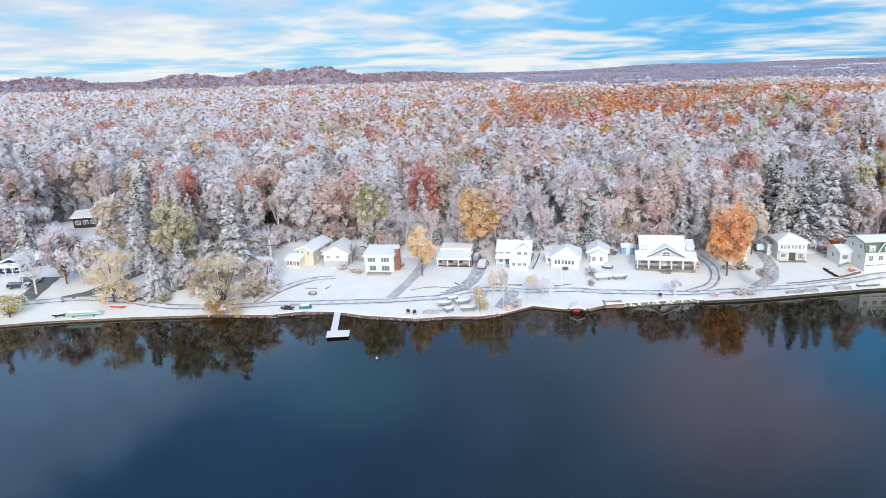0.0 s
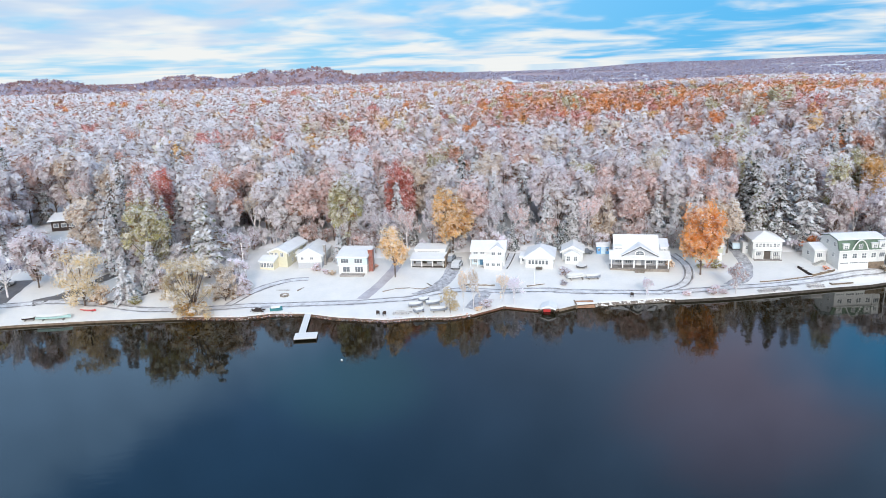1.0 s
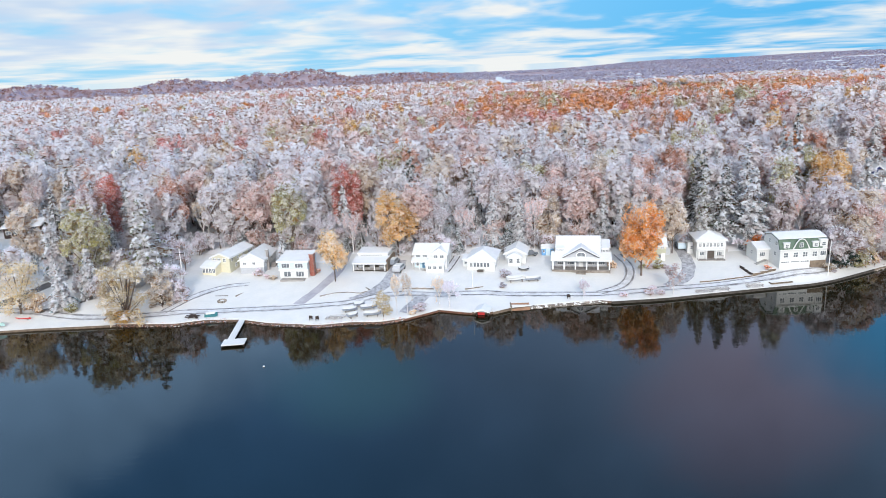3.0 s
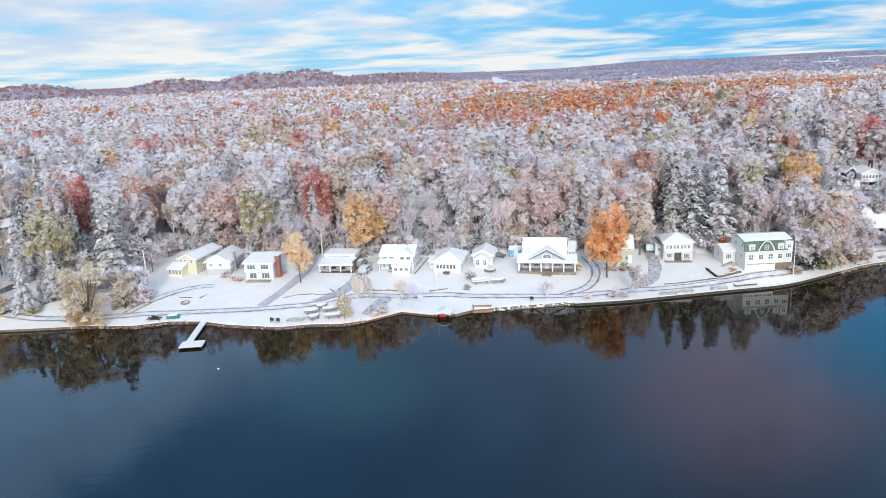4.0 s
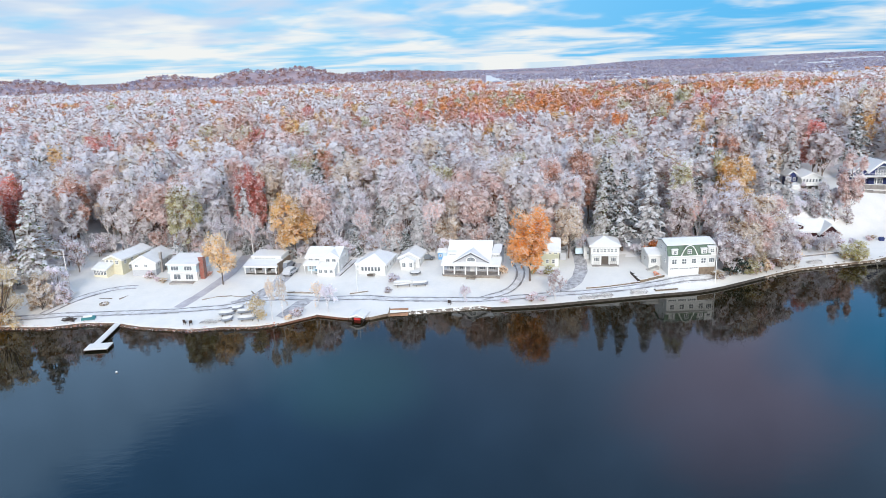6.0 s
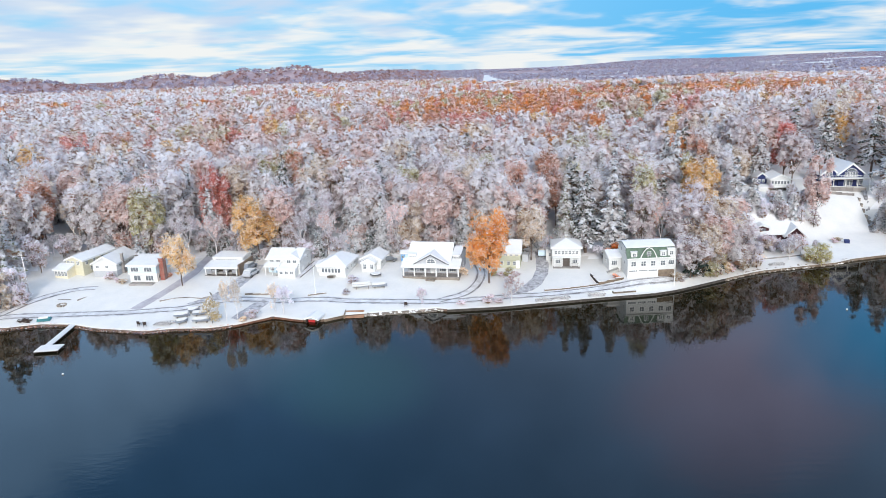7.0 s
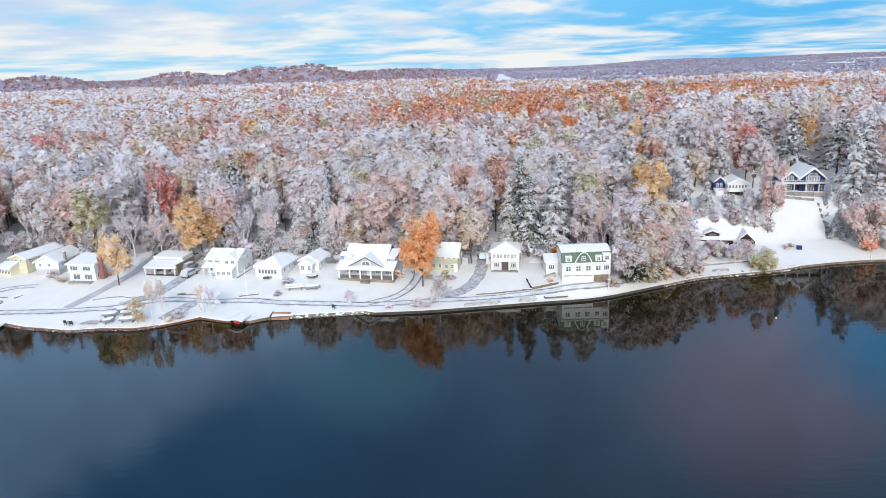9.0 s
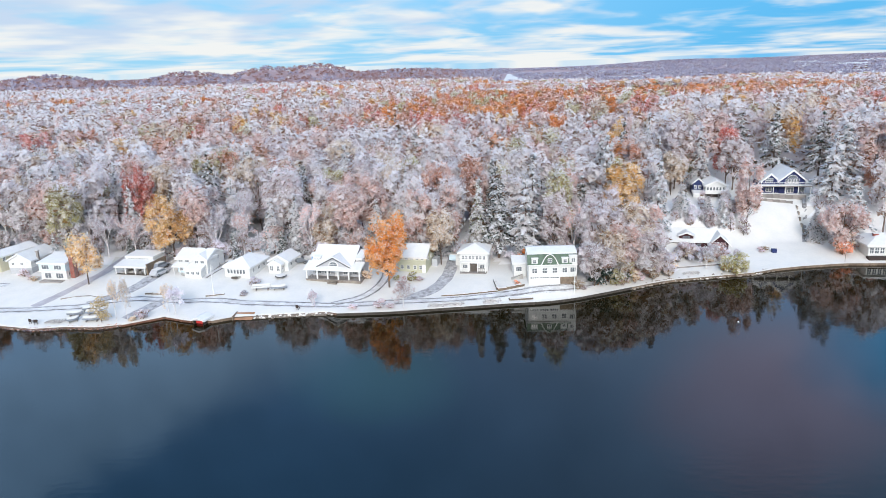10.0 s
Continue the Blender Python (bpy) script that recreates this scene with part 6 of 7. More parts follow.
def glide(pts, step=1.0):
    """A smooth run of points through the given ones."""
    p = [Vector(q) for q in pts]
    p = [p[0] * 2 - p[1]] + p + [p[-1] * 2 - p[-2]]
    out = []
    for a, b, c, d in zip(p, p[1:], p[2:], p[3:]):
        n = max(2, int((c - b).length / step))
        for i in range(n):
            t = i / n
            out.append(0.5 * ((2 * b) + (c - a) * t + (2 * a - 5 * b + 4 * c - d) * t * t + (3 * b - a - 3 * c + d) * t ** 3))
    out.append(p[-2])
    return out


def ribbon(pts, width, lift, offset=0.0, wobble=0.0, seed=0):
    """A strip laid on the ground along a run of points."""
    run = glide([(x, y, 0) for x, y in pts])
    verts, faces = [], []
    cross = 4
    for i, q in enumerate(run):
        d = (run[min(i + 1, len(run) - 1)] - run[max(i - 1, 0)]).normalized()
        n = Vector((-d.y, d.x, 0))
        w = width * (1 + wobble * noise.noise((q.x * 0.6, q.y * 0.6, seed)))
        for k in range(cross + 1):
            s = q + n * (offset + w * (k / cross - 0.5))
            verts.append((s.x, s.y, land_z(s.x, s.y) + lift * (1 if 0 < k < cross else 0.4)))
    for i in range(len(run) - 1):
        for k in range(cross):
            a = i * (cross + 1) + k
            faces.append((a, a + 1, a + cross + 2, a + cross + 1))
    return verts, faces


def lane(name, label, pts, width, bed, ruts=None, rut_w=0.5, gauge=0.75, lift=0.07):
    v, f = ribbon(pts, width, lift, wobble=0.15)
    ob = new(name, mesh_of(name, v, f, (bed,), smooth=True))
    tagged(ob, label, "road", kind="structure")
    for side in (-1, 1) if ruts else ():
        v, f = ribbon(pts, rut_w, lift + 0.03, side * gauge, 0.7, side + 3)
        r = new("rut", mesh_of("rut", v, f, (ruts,), smooth=True))
        r.parent = ob


MAIN = [(-130, 132), (-104, 134.5), (-86, 134.9), (-76.4, 136.6), (-64.9, 134.9), (-55.5, 132.3), (-46.1, 131.8), (-38, 131.8), (-29, 132.4), (-21, 132.4), (-13.1, 131.6), (-1.8, 132), (4.6, 134.4), (11.3, 135.6), (20.7, 135.4),
        (32.3, 134.2), (41.4, 133.6), (50.5, 133), (57.4, 133.3), (65.7, 134.4), (72.8, 135.1), (85.2, 137), (91.7, 138.2), (98.5, 139.7), (104.7, 143.4)]
lane("lane", "slushy snow-covered lakeside lane with wheel ruts", MAIN, 2.6, SLUSH, RUT)
lane("drive", "slushy drive curving up to the yellow house", [(-38, 132.6), (-34.9, 137.3), (-31.6, 141.1), (-27.8, 143.9), (-23.5, 144.4)], 2.2, SLUSH, RUT, 0.4)
PACKED = material("packed_grey_slush", (0.46, 0.44, 0.47), (0.34, 0.32, 0.35), rough=0.6, scale=0.5, fine=3, bump=0.3)
lane("drive", "straight slushy drive beside the brick chimney house", [(-10.6, 132.8), (-7.1, 140.1), (-4.6, 148.5), (-4.1, 158.7), (-4.0, 168)], 2.3, PACKED)
lane("drive", "snowy gravel drive and parking place", [(0.5, 133.2), (4.4, 136.5), (7.0, 141.2), (8.5, 147.7), (9.2, 154.2)], 3.0, GRAVEL)
lane("path", "snowy gravel path down to the water", [(15.2, 135.6), (13.4, 131.5), (11.4, 127.0)], 2.6, GRAVEL)
lane("path", "narrow path between dark timber edges", [(19.6, 146.6), (20.8, 150), (22.4, 156)], 1.2, SLUSH, BROWN_WOOD, 0.22, 0.7)
lane("drive", "slushy drive beside the porch house", [(50.6, 133.4), (55.6, 135.9), (58.6, 140.2), (60.0, 146), (59.2, 153)], 2.4, SLUSH, RUT, 0.45)
lane("drive", "dark snowy gravel drive between two cottages", [(65.5, 135.2), (70.4, 139.8), (73.2, 146), (74.2, 152.5), (74.6, 158)], 2.8, GRAVEL)
lane("drive", "wet asphalt drive branching from the lane", [(-80, 136.2), (-76.2, 138.2), (-73.7, 141), (-71.4, 145), (-69, 150)], 3.2, ASPHALT)
lane("drive", "wet asphalt drive between garden trees", [(-64.5, 134.8), (-59.2, 138.2), (-54.5, 141.9)], 2.0, ASPHALT)
lane("drive", "wet asphalt parking place", [(-88, 134.6), (-87.5, 139.4), (-88, 147.5)], 4.2, ASPHALT)
lane("path", "stone path down the edge of the lawn", [(165.6, 185.0), (163.6, 179.5), (161.5, 174), (159.8, 169.8)], 1.1, RUT)


# ---- the water's edge ----
LAKE_WALL = material("dark_wet_concrete", (0.085, 0.075, 0.065), (0.05, 0.043, 0.038), rough=0.8, scale=0.7, fine=9, bump=0.3, rand=0.15)
def edge_wall(name, label, x0, x1, mat, top=0.85, thick=0.35, piece=2.4, part_name="board", cap=True, rows=1, dip=0.0):
    """A low wall along the shore, in pieces, with a cap of snow."""
    wall = tagged(new(name), label, "wall", kind="structure")
    x, i = x0, 0
    while x < x1 - 0.2:
        b = min(x + piece, x1)
        p, q = Vector((x, shore_y(x), 0)), Vector((b, shore_y(b), 0))
        ln = (q - p).length
        turn = math.degrees(math.atan2(q.y - p.y, q.x - p.x))
        for row in range(rows):
            z0 = -1.0 if row == 0 else top * row / rows
            z1 = top * (row + 1) / rows - 0.02
            o = 0.02 * ((i * 7 + row * 3) % 5)
            part(part_name, box((0.01, ln - 0.01, -thick - 0.02 * o, 0.1, z0, z1 - dip * ((i * 5) % 3))), mat, wall, at=pose(p.x, p.y, 0, 0, 0, turn))
        if cap:
            part("snow", eased(box((0.0, ln, -thick * 0.8, 0.45, top + 0.004, top + 0.13)), 0.04, 1), SNOW, wall, at=pose(p.x, p.y, 0, 0, 0, turn))
        x, i = b, i + 1
    return wall


def stones(name, label, spans, count, size, seed, mat, snow=0.35):
    """Uneven shore stones as one mesh, with snow on some."""
    r = np.random.RandomState(seed)
    base = bmesh.new()
    bmesh.ops.create_icosphere(base, subdivisions=1, radius=1.0)
    bv = np.array([v.co for v in base.verts])
    bf = np.array([[v.index for v in f.verts] for f in base.faces])
    base.free()
    vs, fs, ix, o = [], [], [], 0
    for _ in range(count):
        x0, x1, s0, s1 = spans[r.randint(len(spans))]
        x = r.uniform(x0, x1)
        y = shore_y(x) + r.uniform(s0, s1)
        sz = size * r.uniform(0.5, 1.5)
        z = 0.5 * ease((y - shore_y(x) + 0.5) / 1.2) - 0.02
        v = bv * (sz * r.uniform(0.8, 1.5), sz * r.uniform(0.7, 1.1), sz * r.uniform(0.5, 0.8)) * (1 + 0.22 * r.normal(size=(len(bv), 1)))
        a = r.uniform(0, 6.28)
        c, s = math.cos(a), math.sin(a)
        v = v @ np.array(((c, s, 0), (-s, c, 0), (0, 0, 1))) + (x, y, z)
        cz = v[bf].mean(1)[:, 2]
        cover = (cz > z + sz * 0.22) & (r.uniform() < snow)
        vs.append(v), fs.append(bf + o), ix.append(cover.astype(int))
        o += len(v)
    ob = new(name, mesh_of(name, np.concatenate(vs), np.concatenate(fs), (mat, SNOW), np.concatenate(ix)))
    tagged(ob, label, "rocks", kind="stuff")


def brush(name, label, spans, count, seed, tints, high=0.6, size=0.35):
    """Dead grass and twigs at the water's edge as one mesh."""
    r = np.random.RandomState(seed)
    at = []
    for _ in range(count):
        x0, x1, s0, s1 = spans[r.randint(len(spans))]
        x = r.uniform(x0, x1)
        s = r.uniform(s0, s1)
        at.append((x, shore_y(x) + s, 0.05 + 0.5 * ease((s + 0.5) / 1.2) + r.uniform(0, high) * (0.4 + 0.6 * noise.noise((x * 0.5, 0, seed)) ** 2)))
    face = unit(r.normal(size=(count, 3)) + (0, -0.6, 0.4))
    v = chips(r, np.array(at), face, size, 0.5)
    ob = new(name, mesh_of(name, v, np.arange(len(v)).reshape(-1, 3), [LEAVES[t] for t in tints] + [LEAF_SNOW], r.randint(0, len(tints) + 1, count)))
    tagged(ob, label, "undergrowth", kind="stuff")


WET_STONE = material("dark_wet_stone", (0.12, 0.085, 0.06), (0.06, 0.045, 0.035), rough=0.6, scale=1.5, fine=8, bump=0.6)
edge_wall("timber_edge", "weathered brown timber edging along the lawn", -140, -46, TAN_WOOD, 0.42, 0.2, 3.0, "board", True, 2)
stones("shore_stones", "dark wet stones and snow along the natural shore", [(-46, 11.5, -0.5, 0.2), (-46, -15, -0.6, 0.1), (-20, 11.5, -0.4, 0.3)], 420, 0.17, 3, WET_STONE, 0.05)
brush("shore_brush", "rust-brown dead leaves and twigs at the water's edge", [(-46, -24, -0.7, 0.5), (-20, 0, -0.5, 0.3), (-6, 11.5, -0.4, 0.5)], 1500, 4, ("rust", "dusk", "rust", "heath"), 0.35, 0.26)
edge_wall("timber_wall", "reddish brown timber wall at the water's edge", 11.5, 24.6, RED_BROWN := material("reddish_timber", (0.22, 0.11, 0.07), (0.13, 0.065, 0.045), rough=0.85, scale=1, fine=9, bump=0.3, rand=0.2), 0.36, 0.22, 2.2, "board", True, 3)
edge_wall("plank_edge", "low plank edge beside the boathouse", 28.6, 32.2, TAN_WOOD, 0.5, 0.2, 1.8, "board", True, 2)
stones("wall_stones", "snow-capped stone wall at the water's edge", [(36.2, 51.4, -0.4, 0.15)], 230, 0.34, 8, STONE, 0.5)
edge_wall("stone_footing", "rough stone footing under the shore wall", 36.0, 51.6, STONE, 0.45, 0.3, 1.2, "stone", False, 1, 0.08)
edge_wall("concrete_wall", "grey concrete lake wall with a snowy top", 52.3, 112, LAKE_WALL, 0.5, 0.35, 3.0, "panel", True, 2)
edge_wall("timber_bank", "weathered timber bank under hanging trees", 112, 146, TAN_WOOD, 0.45, 0.25, 2.6, "board", True, 2)
stones("bank_stones", "dark stones under the hanging trees", [(112, 146, -0.5, 0.6)], 170, 0.3, 9, STONE, 0.15)
edge_wall("lawn_edge", "brown timber edging under the sloping lawn", 146, 215, TAN_WOOD, 0.48, 0.3, 3.0, "board", True, 1)


def ramp():
    v, f = [], []
    bm = prism([(126.2, -0.5), (129.9, 0.78), (129.9, 0.2), (126.2, -0.9)], "x", 32.4, 36.0)
    root = tagged(new("boat_ramp"), "bare brown boat ramp sloping into the lake", "ramp", kind="structure")
    part("slab", bm, material("rusty_brown_ramp", (0.36, 0.20, 0.12), (0.24, 0.13, 0.08), rough=0.9, scale=0.9, fine=8, bump=0.4), root)
    part("kerb", box((32.2, 32.42, 127.4, 130.4, -0.5, 0.8)), TAN_WOOD, root)


ramp()


def dock():
    d = thing("dock", "white snow-covered wooden dock with an angled platform", "dock", -20.7, 127.2, 4.5, z=0.0)
    runs = [(-0.62, 0.62, -9.2, 1.6), (-1.2, 2.9, -12.2, -9.22)]
    for i, (x0, x1, y0, y1) in enumerate(runs):
        n = int((y1 - y0) / 0.6)
        for k in range(n):
            a = y0 + (y1 - y0) * k / n
            part("plank", box((x0, x1, a + 0.01, a + (y1 - y0) / n - 0.01, 0.33, 0.38)), GREY_WOOD, d)
        part("snow", eased(box((x0 - 0.02, x1 + 0.02, y0 - 0.02, y1, 0.384, 0.50)), 0.05), SNOW, d, "even layer of fresh snow")
        part("beam", box((x0 + 0.05, x0 + 0.15, y0, y1, 0.18, 0.33)), BROWN_WOOD, d)
        part("beam", box((x1 - 0.15, x1 - 0.05, y0, y1, 0.18, 0.33)), BROWN_WOOD, d)
    for x, y in ((-0.6, -4), (0.6, -4), (-0.6, -8.5), (0.6, -8.5), (-1.15, -12.1), (2.85, -12.1), (2.85, -9.4)):
        part("pile", box((x - 0.07, x + 0.07, y - 0.07, y + 0.07, -1.5, 0.42)), BROWN_WOOD, d)


dock()


def boathouse():
    h = thing("boathouse", "small boathouse with a red lit opening over water", "boathouse", 26.4, 125.4, -14, z=-0.72)
    W = 1.2
    part("side_wall", box((-W, -W + 0.15, 0.05, 2.6, -0.5, 1.55)), BROWN_WOOD, h)
    part("side_wall", box((W - 0.15, W, 0.05, 2.6, -0.5, 1.55)), BROWN_WOOD, h)
    part("back_wall", box((-W, W, 2.6, 2.75, -0.5, 1.6)), BROWN_WOOD, h)
    part("red_door", box((-W + 0.2, 0.35, 0.7, 0.78, 0.55, 1.45)), RED_PAINT, h, "red painted inner door")
    part("gable", prism([(-W, 1.5), (W, 1.5), (0, 1.93)], "y", 0.05, 0.2), SIDING_GREY, h)
    gable_block(h, -W, W, 0.0, 2.7, 1.55, 1.95, "y", BROWN_WOOD, over=0.3, sides=False)
    part("sill_beam", box((-W, W, 0.0, 0.15, -0.4, 0.05)), GREY_WOOD, h)


boathouse()


# ---- boats, cars and loose things ----
def hull(length, wide, deep, tip=0.3):
    """A small boat's hull, bow towards +x, standing on its keel."""
    bm = bmesh.new()
    rings = []
    n = 9
    for i in range(n):
        u = i / (n - 1)
        w = wide / 2 * (1 - max(0, (u - 0.45) / 0.55) ** 2.2) * (0.85 + 0.15 * min(1, u * 4)) + 0.02
        z = deep * (0.06 + 0.25 * max(0, u - 0.6) ** 1.5)
        top = deep * (0.9 + tip * max(0, u - 0.5))
        x = (u - 0.5) * length
        rings.append([bm.verts.new(c) for c in ((x, -w, top), (x, -w * 0.85, z + deep * 0.3), (x, 0, z), (x, w * 0.85, z + deep * 0.3), (x, w, top))])
    for a, b in zip(rings, rings[1:]):
        for k in range(4):
            bm.faces.new((a[k], a[k + 1], b[k + 1], b[k]))
        bm.faces.new((a[4], a[0], b[0], b[4]))
    bm.faces.new(rings[0])
    bm.faces.new(rings[-1][::-1])
    return bm


def boat(name, label, x, y, yaw, length, wide, deep, paint, cover=0.25, up=0.15, group="boats on the shore", cover_mat=None):
    b = thing(name, label, "boat", x, y, yaw, land_z(x, y) + up, group)
    part("hull", hull(length, wide, deep), paint, b)
    bm = hull(length * 0.97, wide * 0.98, cover)
    for v in bm.verts:
        v.co.z = deep * 0.92 + (cover * (1 - (v.co.y / (wide * 0.55)) ** 2) if v.co.z > cover * 0.5 or abs(v.co.y) < 0.05 else 0.0)
    part("cover", bm, cover_mat or SNOW, b, "rounded layer of snow")
    for u in (-0.3, 0.3):
        part("support", box((u * length - 0.08, u * length + 0.08, -wide * 0.35, wide * 0.35, -up - 0.2, 0.12)), GREY_WOOD, b)
    return b


boat("covered_boat", "long pale teal boat under snow by the wall", -71.8, 129.2, 3, 6.6, 1.9, 0.75, PALE_TEAL, 0.3)
boat("rowing_boat", "brown rowing boat end half buried in snow", -76.6, 129.0, 8, 2.6, 1.2, 0.5, BROWN_WOOD, 0.2)
boat("canoe", "red canoe with snow beside the willow", -66.4, 132.4, -14, 3.4, 0.85, 0.4, RED_PAINT, 0.12, 0.05)
for bx, by, yaw, ln in ((0.6, 128.6, 4, 2.9), (4.2, 129.2, 10, 3.3), (5.2, 126.3, 2, 3.4), (2.2, 130.6, 20, 2.2), (1.4, 126.2, 35, 2.2)):
    boat("rowing_boat", "grey rowing boat under a thick snow cover", bx, by, yaw, ln, 1.7, 0.6, GREY_HULL, 0.3)
boat("trailer_boat", "white boat on a trailer under snow", 34.6, 140.0, 6, 4.2, 1.7, 0.7, SIDING_WHITE, 0.35, 0.35)
boat("covered_boat", "low boat under a rounded snow cover", 38.2, 140.2, 4, 3.2, 1.5, 0.6, GREY_HULL, 0.35)


def tarp():
    t = thing("tarpaulin", "teal tarpaulin folded over a boat with snow", "tarpaulin", -27.6, 130.6, 14, land_z(-27.6, 130.6))
    part("sheet", prism([(-0.8, 0), (0.8, 0), (0.6, 0.3), (0.1, 0.62), (-0.55, 0.3)], "x", -0.2, 1.2), TEAL, t)
    part("fold", prism([(-0.6, 0), (0.7, 0), (0.45, 0.35), (-0.1, 0.5)], "x", -1.3, -0.21), TEAL, t)
    part("snow", prism([(0.62, 0.31), (0.1, 0.63), (-0.3, 0.45), (-0.3, 0.55), (0.12, 0.76), (0.75, 0.4)], "x", -1.0, 0.7), SNOW, t)
    w = thing("brushwood_pile", "dark brown pile of brushwood in snow", "woodpile", -31.2, 129.8, 0, land_z(-31.2, 129.8))
    r = random.Random(3)
    for i in range(14):
        a = r.uniform(-25, 25)
        part("stick", box((-1.1, 1.1, -0.05, 0.05, 0, 0.1)), BROWN_WOOD, w, at=pose(r.uniform(-0.5, 0.5), r.uniform(-0.4, 0.4), 0.02 + i * 0.035, r.uniform(-6, 6), r.uniform(-12, 12), a))


tarp()


SNOWY_WOOD = material("snow_dusted_timber", (0.56, 0.55, 0.56), (0.28, 0.26, 0.26), rough=0.85, scale=1.2, fine=7, bump=0.3, rand=0.2)


def dock_stack(x, y, yaw, n, ln=3.2, wide=1.3, label="stacked dock sections half covered in snow"):
    d = thing("dock_sections", label, "dock", x, y, yaw, land_z(x, y), "dock sections ashore")
    for i in range(n):
        ox, oy, oz = (i % 2) * 0.35 + i * 0.25, (i % 3) * 0.8 - 0.5, 0.05 + 0.16 * (i // 2)
        f = part("section", lattice(ln, wide, 6, 1, 0.1), SNOWY_WOOD, d, at=pose(ox, oy, oz + 0.06, 88 + 2 * i, 0, 9 * i - 8))
        for k in (0, 2, 3, 5):
            part("board", box((-ln / 2 + k * ln / 6 + 0.06, -ln / 2 + (k + 1) * ln / 6 - 0.06, -0.1, -0.055, -wide / 2, wide / 2)), SNOWY_WOOD if (k + i) % 3 == 0 else SNOW, f)
    return d


for x, y, yaw, n in ((-2.2, 126.2, 4, 2), (71.5, 132.6, 8, 2), (75.0, 133.2, 5, 2), (82.4, 134.4, 9, 3), (126.5, 150.6, 8, 2)):
    dock_stack(x, y, yaw, n)
b = tagged(new("beached_raft"), "flat tan raft lying on the snowy bank", "raft")
b.matrix_basis = pose(88.5, 135.3, land_z(88.5, 135.3) + 0.02, 0, 0, 7)
part("deck", box((-2.4, 2.4, -0.5, 0.5, 0, 0.16)), TAN_WOOD, b)
part("snow", eased(box((-2.2, 2.3, -0.2, 0.5, 0.164, 0.26)), 0.04), SNOW, b)


def garden_chair(x, y, yaw):
    c = thing("garden_chair", "dark slatted garden chair standing in snow", "chair", x, y, yaw, land_z(x, y), "garden chairs")
    for k in range(4):
        part("slat", box((-0.3, 0.3, -0.28 + k * 0.14, -0.17 + k * 0.14, 0.36, 0.40)), BROWN_WOOD, c)
    part("backrest", box((-0.3, 0.3, 0.28, 0.34, 0.38, 1.0)), BROWN_WOOD, c)
    for sx in (-0.28, 0.22):
        for sy in (-0.26, 0.24):
            part("leg", box((sx, sx + 0.06, sy, sy + 0.06, -0.1, 0.37)), BROWN_WOOD, c)
        part("armrest", box((sx - 0.06, sx + 0.1, -0.3, 0.3, 0.58, 0.62)), BROWN_WOOD, c)
    part("snow", eased(box((-0.28, 0.28, -0.25, 0.25, 0.404, 0.5)), 0.04, 1), SNOW, c)


for x, y, yaw in ((-6.6, 125.6, 170), (-5.4, 125.2, 200), (44.2, 131.4, 160)):
    garden_chair(x, y, yaw)


def trampoline():
    t = thing("trampoline", "round snow-covered trampoline with a dark rim", "trampoline", 36.9, 146.3, 0, land_z(36.9, 146.3))
    for nm, r0, z0, z1, mat in (("rim", 1.25, 0.35, 0.5, SHINGLE), ("snow", 1.15, 0.504, 0.62, SNOW)):
        bm = bmesh.new()
        bmesh.ops.create_cone(bm, cap_ends=True, segments=24, radius1=r0, radius2=r0 * (0.96 if nm == "rim" else 0.85), depth=z1 - z0)
        bmesh.ops.translate(bm, verts=bm.verts, vec=(0, 0, (z0 + z1) / 2))
        part(nm, bm, mat, t)
    for k in range(6):
        a = k * 1.047
        part("leg", box((-0.04, 0.04, -0.04, 0.04, -0.2, 0.36)), METAL, t, at=pose(1.1 * math.cos(a), 1.1 * math.sin(a), 0))


trampoline()


def car(x, y, yaw, label, paint):
    c = thing("car", label, "car", x, y, yaw, land_z(x, y) + 0.02, "parked cars")
    prof = [(-2.2, 0.35), (2.2, 0.35), (2.25, 0.75), (1.25, 0.98), (0.75, 1.5), (-1.6, 1.55), (-2.1, 1.05), (-2.25, 0.8)]
    part("body", eased(prism(prof, "y", -0.88, 0.88), 0.07), paint, c)
    glass = [(1.1, 1.0), (0.7, 1.44), (-1.5, 1.48), (-1.9, 1.05)]
    part("side_window", prism(glass, "y", -0.895, -0.86), GLASS, c)
    part("side_window", prism(glass, "y", 0.86, 0.895), GLASS, c)
    part("windscreen", prism([(1.28, 1.0), (0.8, 1.47), (0.76, 1.46), (1.22, 0.99)], "y", -0.75, 0.75), GLASS, c)
    part("snow", eased(prism([(0.7, 1.515), (-1.6, 1.565), (-1.6, 1.66), (0.6, 1.62)], "y", -0.8, 0.8), 0.03, 1), SNOW, c)
    part("snow", prism([(2.2, 0.79), (1.3, 0.99), (1.32, 1.05), (2.18, 0.86)], "y", -0.75, 0.75), SNOW, c)
    for wx in (-1.4, 1.4):
        for wy in (-0.82, 0.82):
            bm = bmesh.new()
            bmesh.ops.create_cone(bm, cap_ends=True, segments=16, radius1=0.34, radius2=0.34, depth=0.2)
            w = part("wheel", bm, RUBBER, c, at=pose(wx, wy, 0.34, 90, 0, 0))
            rm = bmesh.new()
            bmesh.ops.create_cone(rm, cap_ends=True, segments=12, radius1=0.2, radius2=0.2, depth=0.22)
            part("rim", rm, METAL, w)
    for wy in (-0.6, 0.6):
        part("headlight", box((2.2, 2.27, wy - 0.15, wy + 0.15, 0.62, 0.74)), TRIM, c)


car(-92.0, 141.8, 8, "dark blue car with a snowy roof on the drive", CAR_PAINT)
car(-91.0, 144.8, 12, "dark car with a snowy roof on the drive", GLASS)
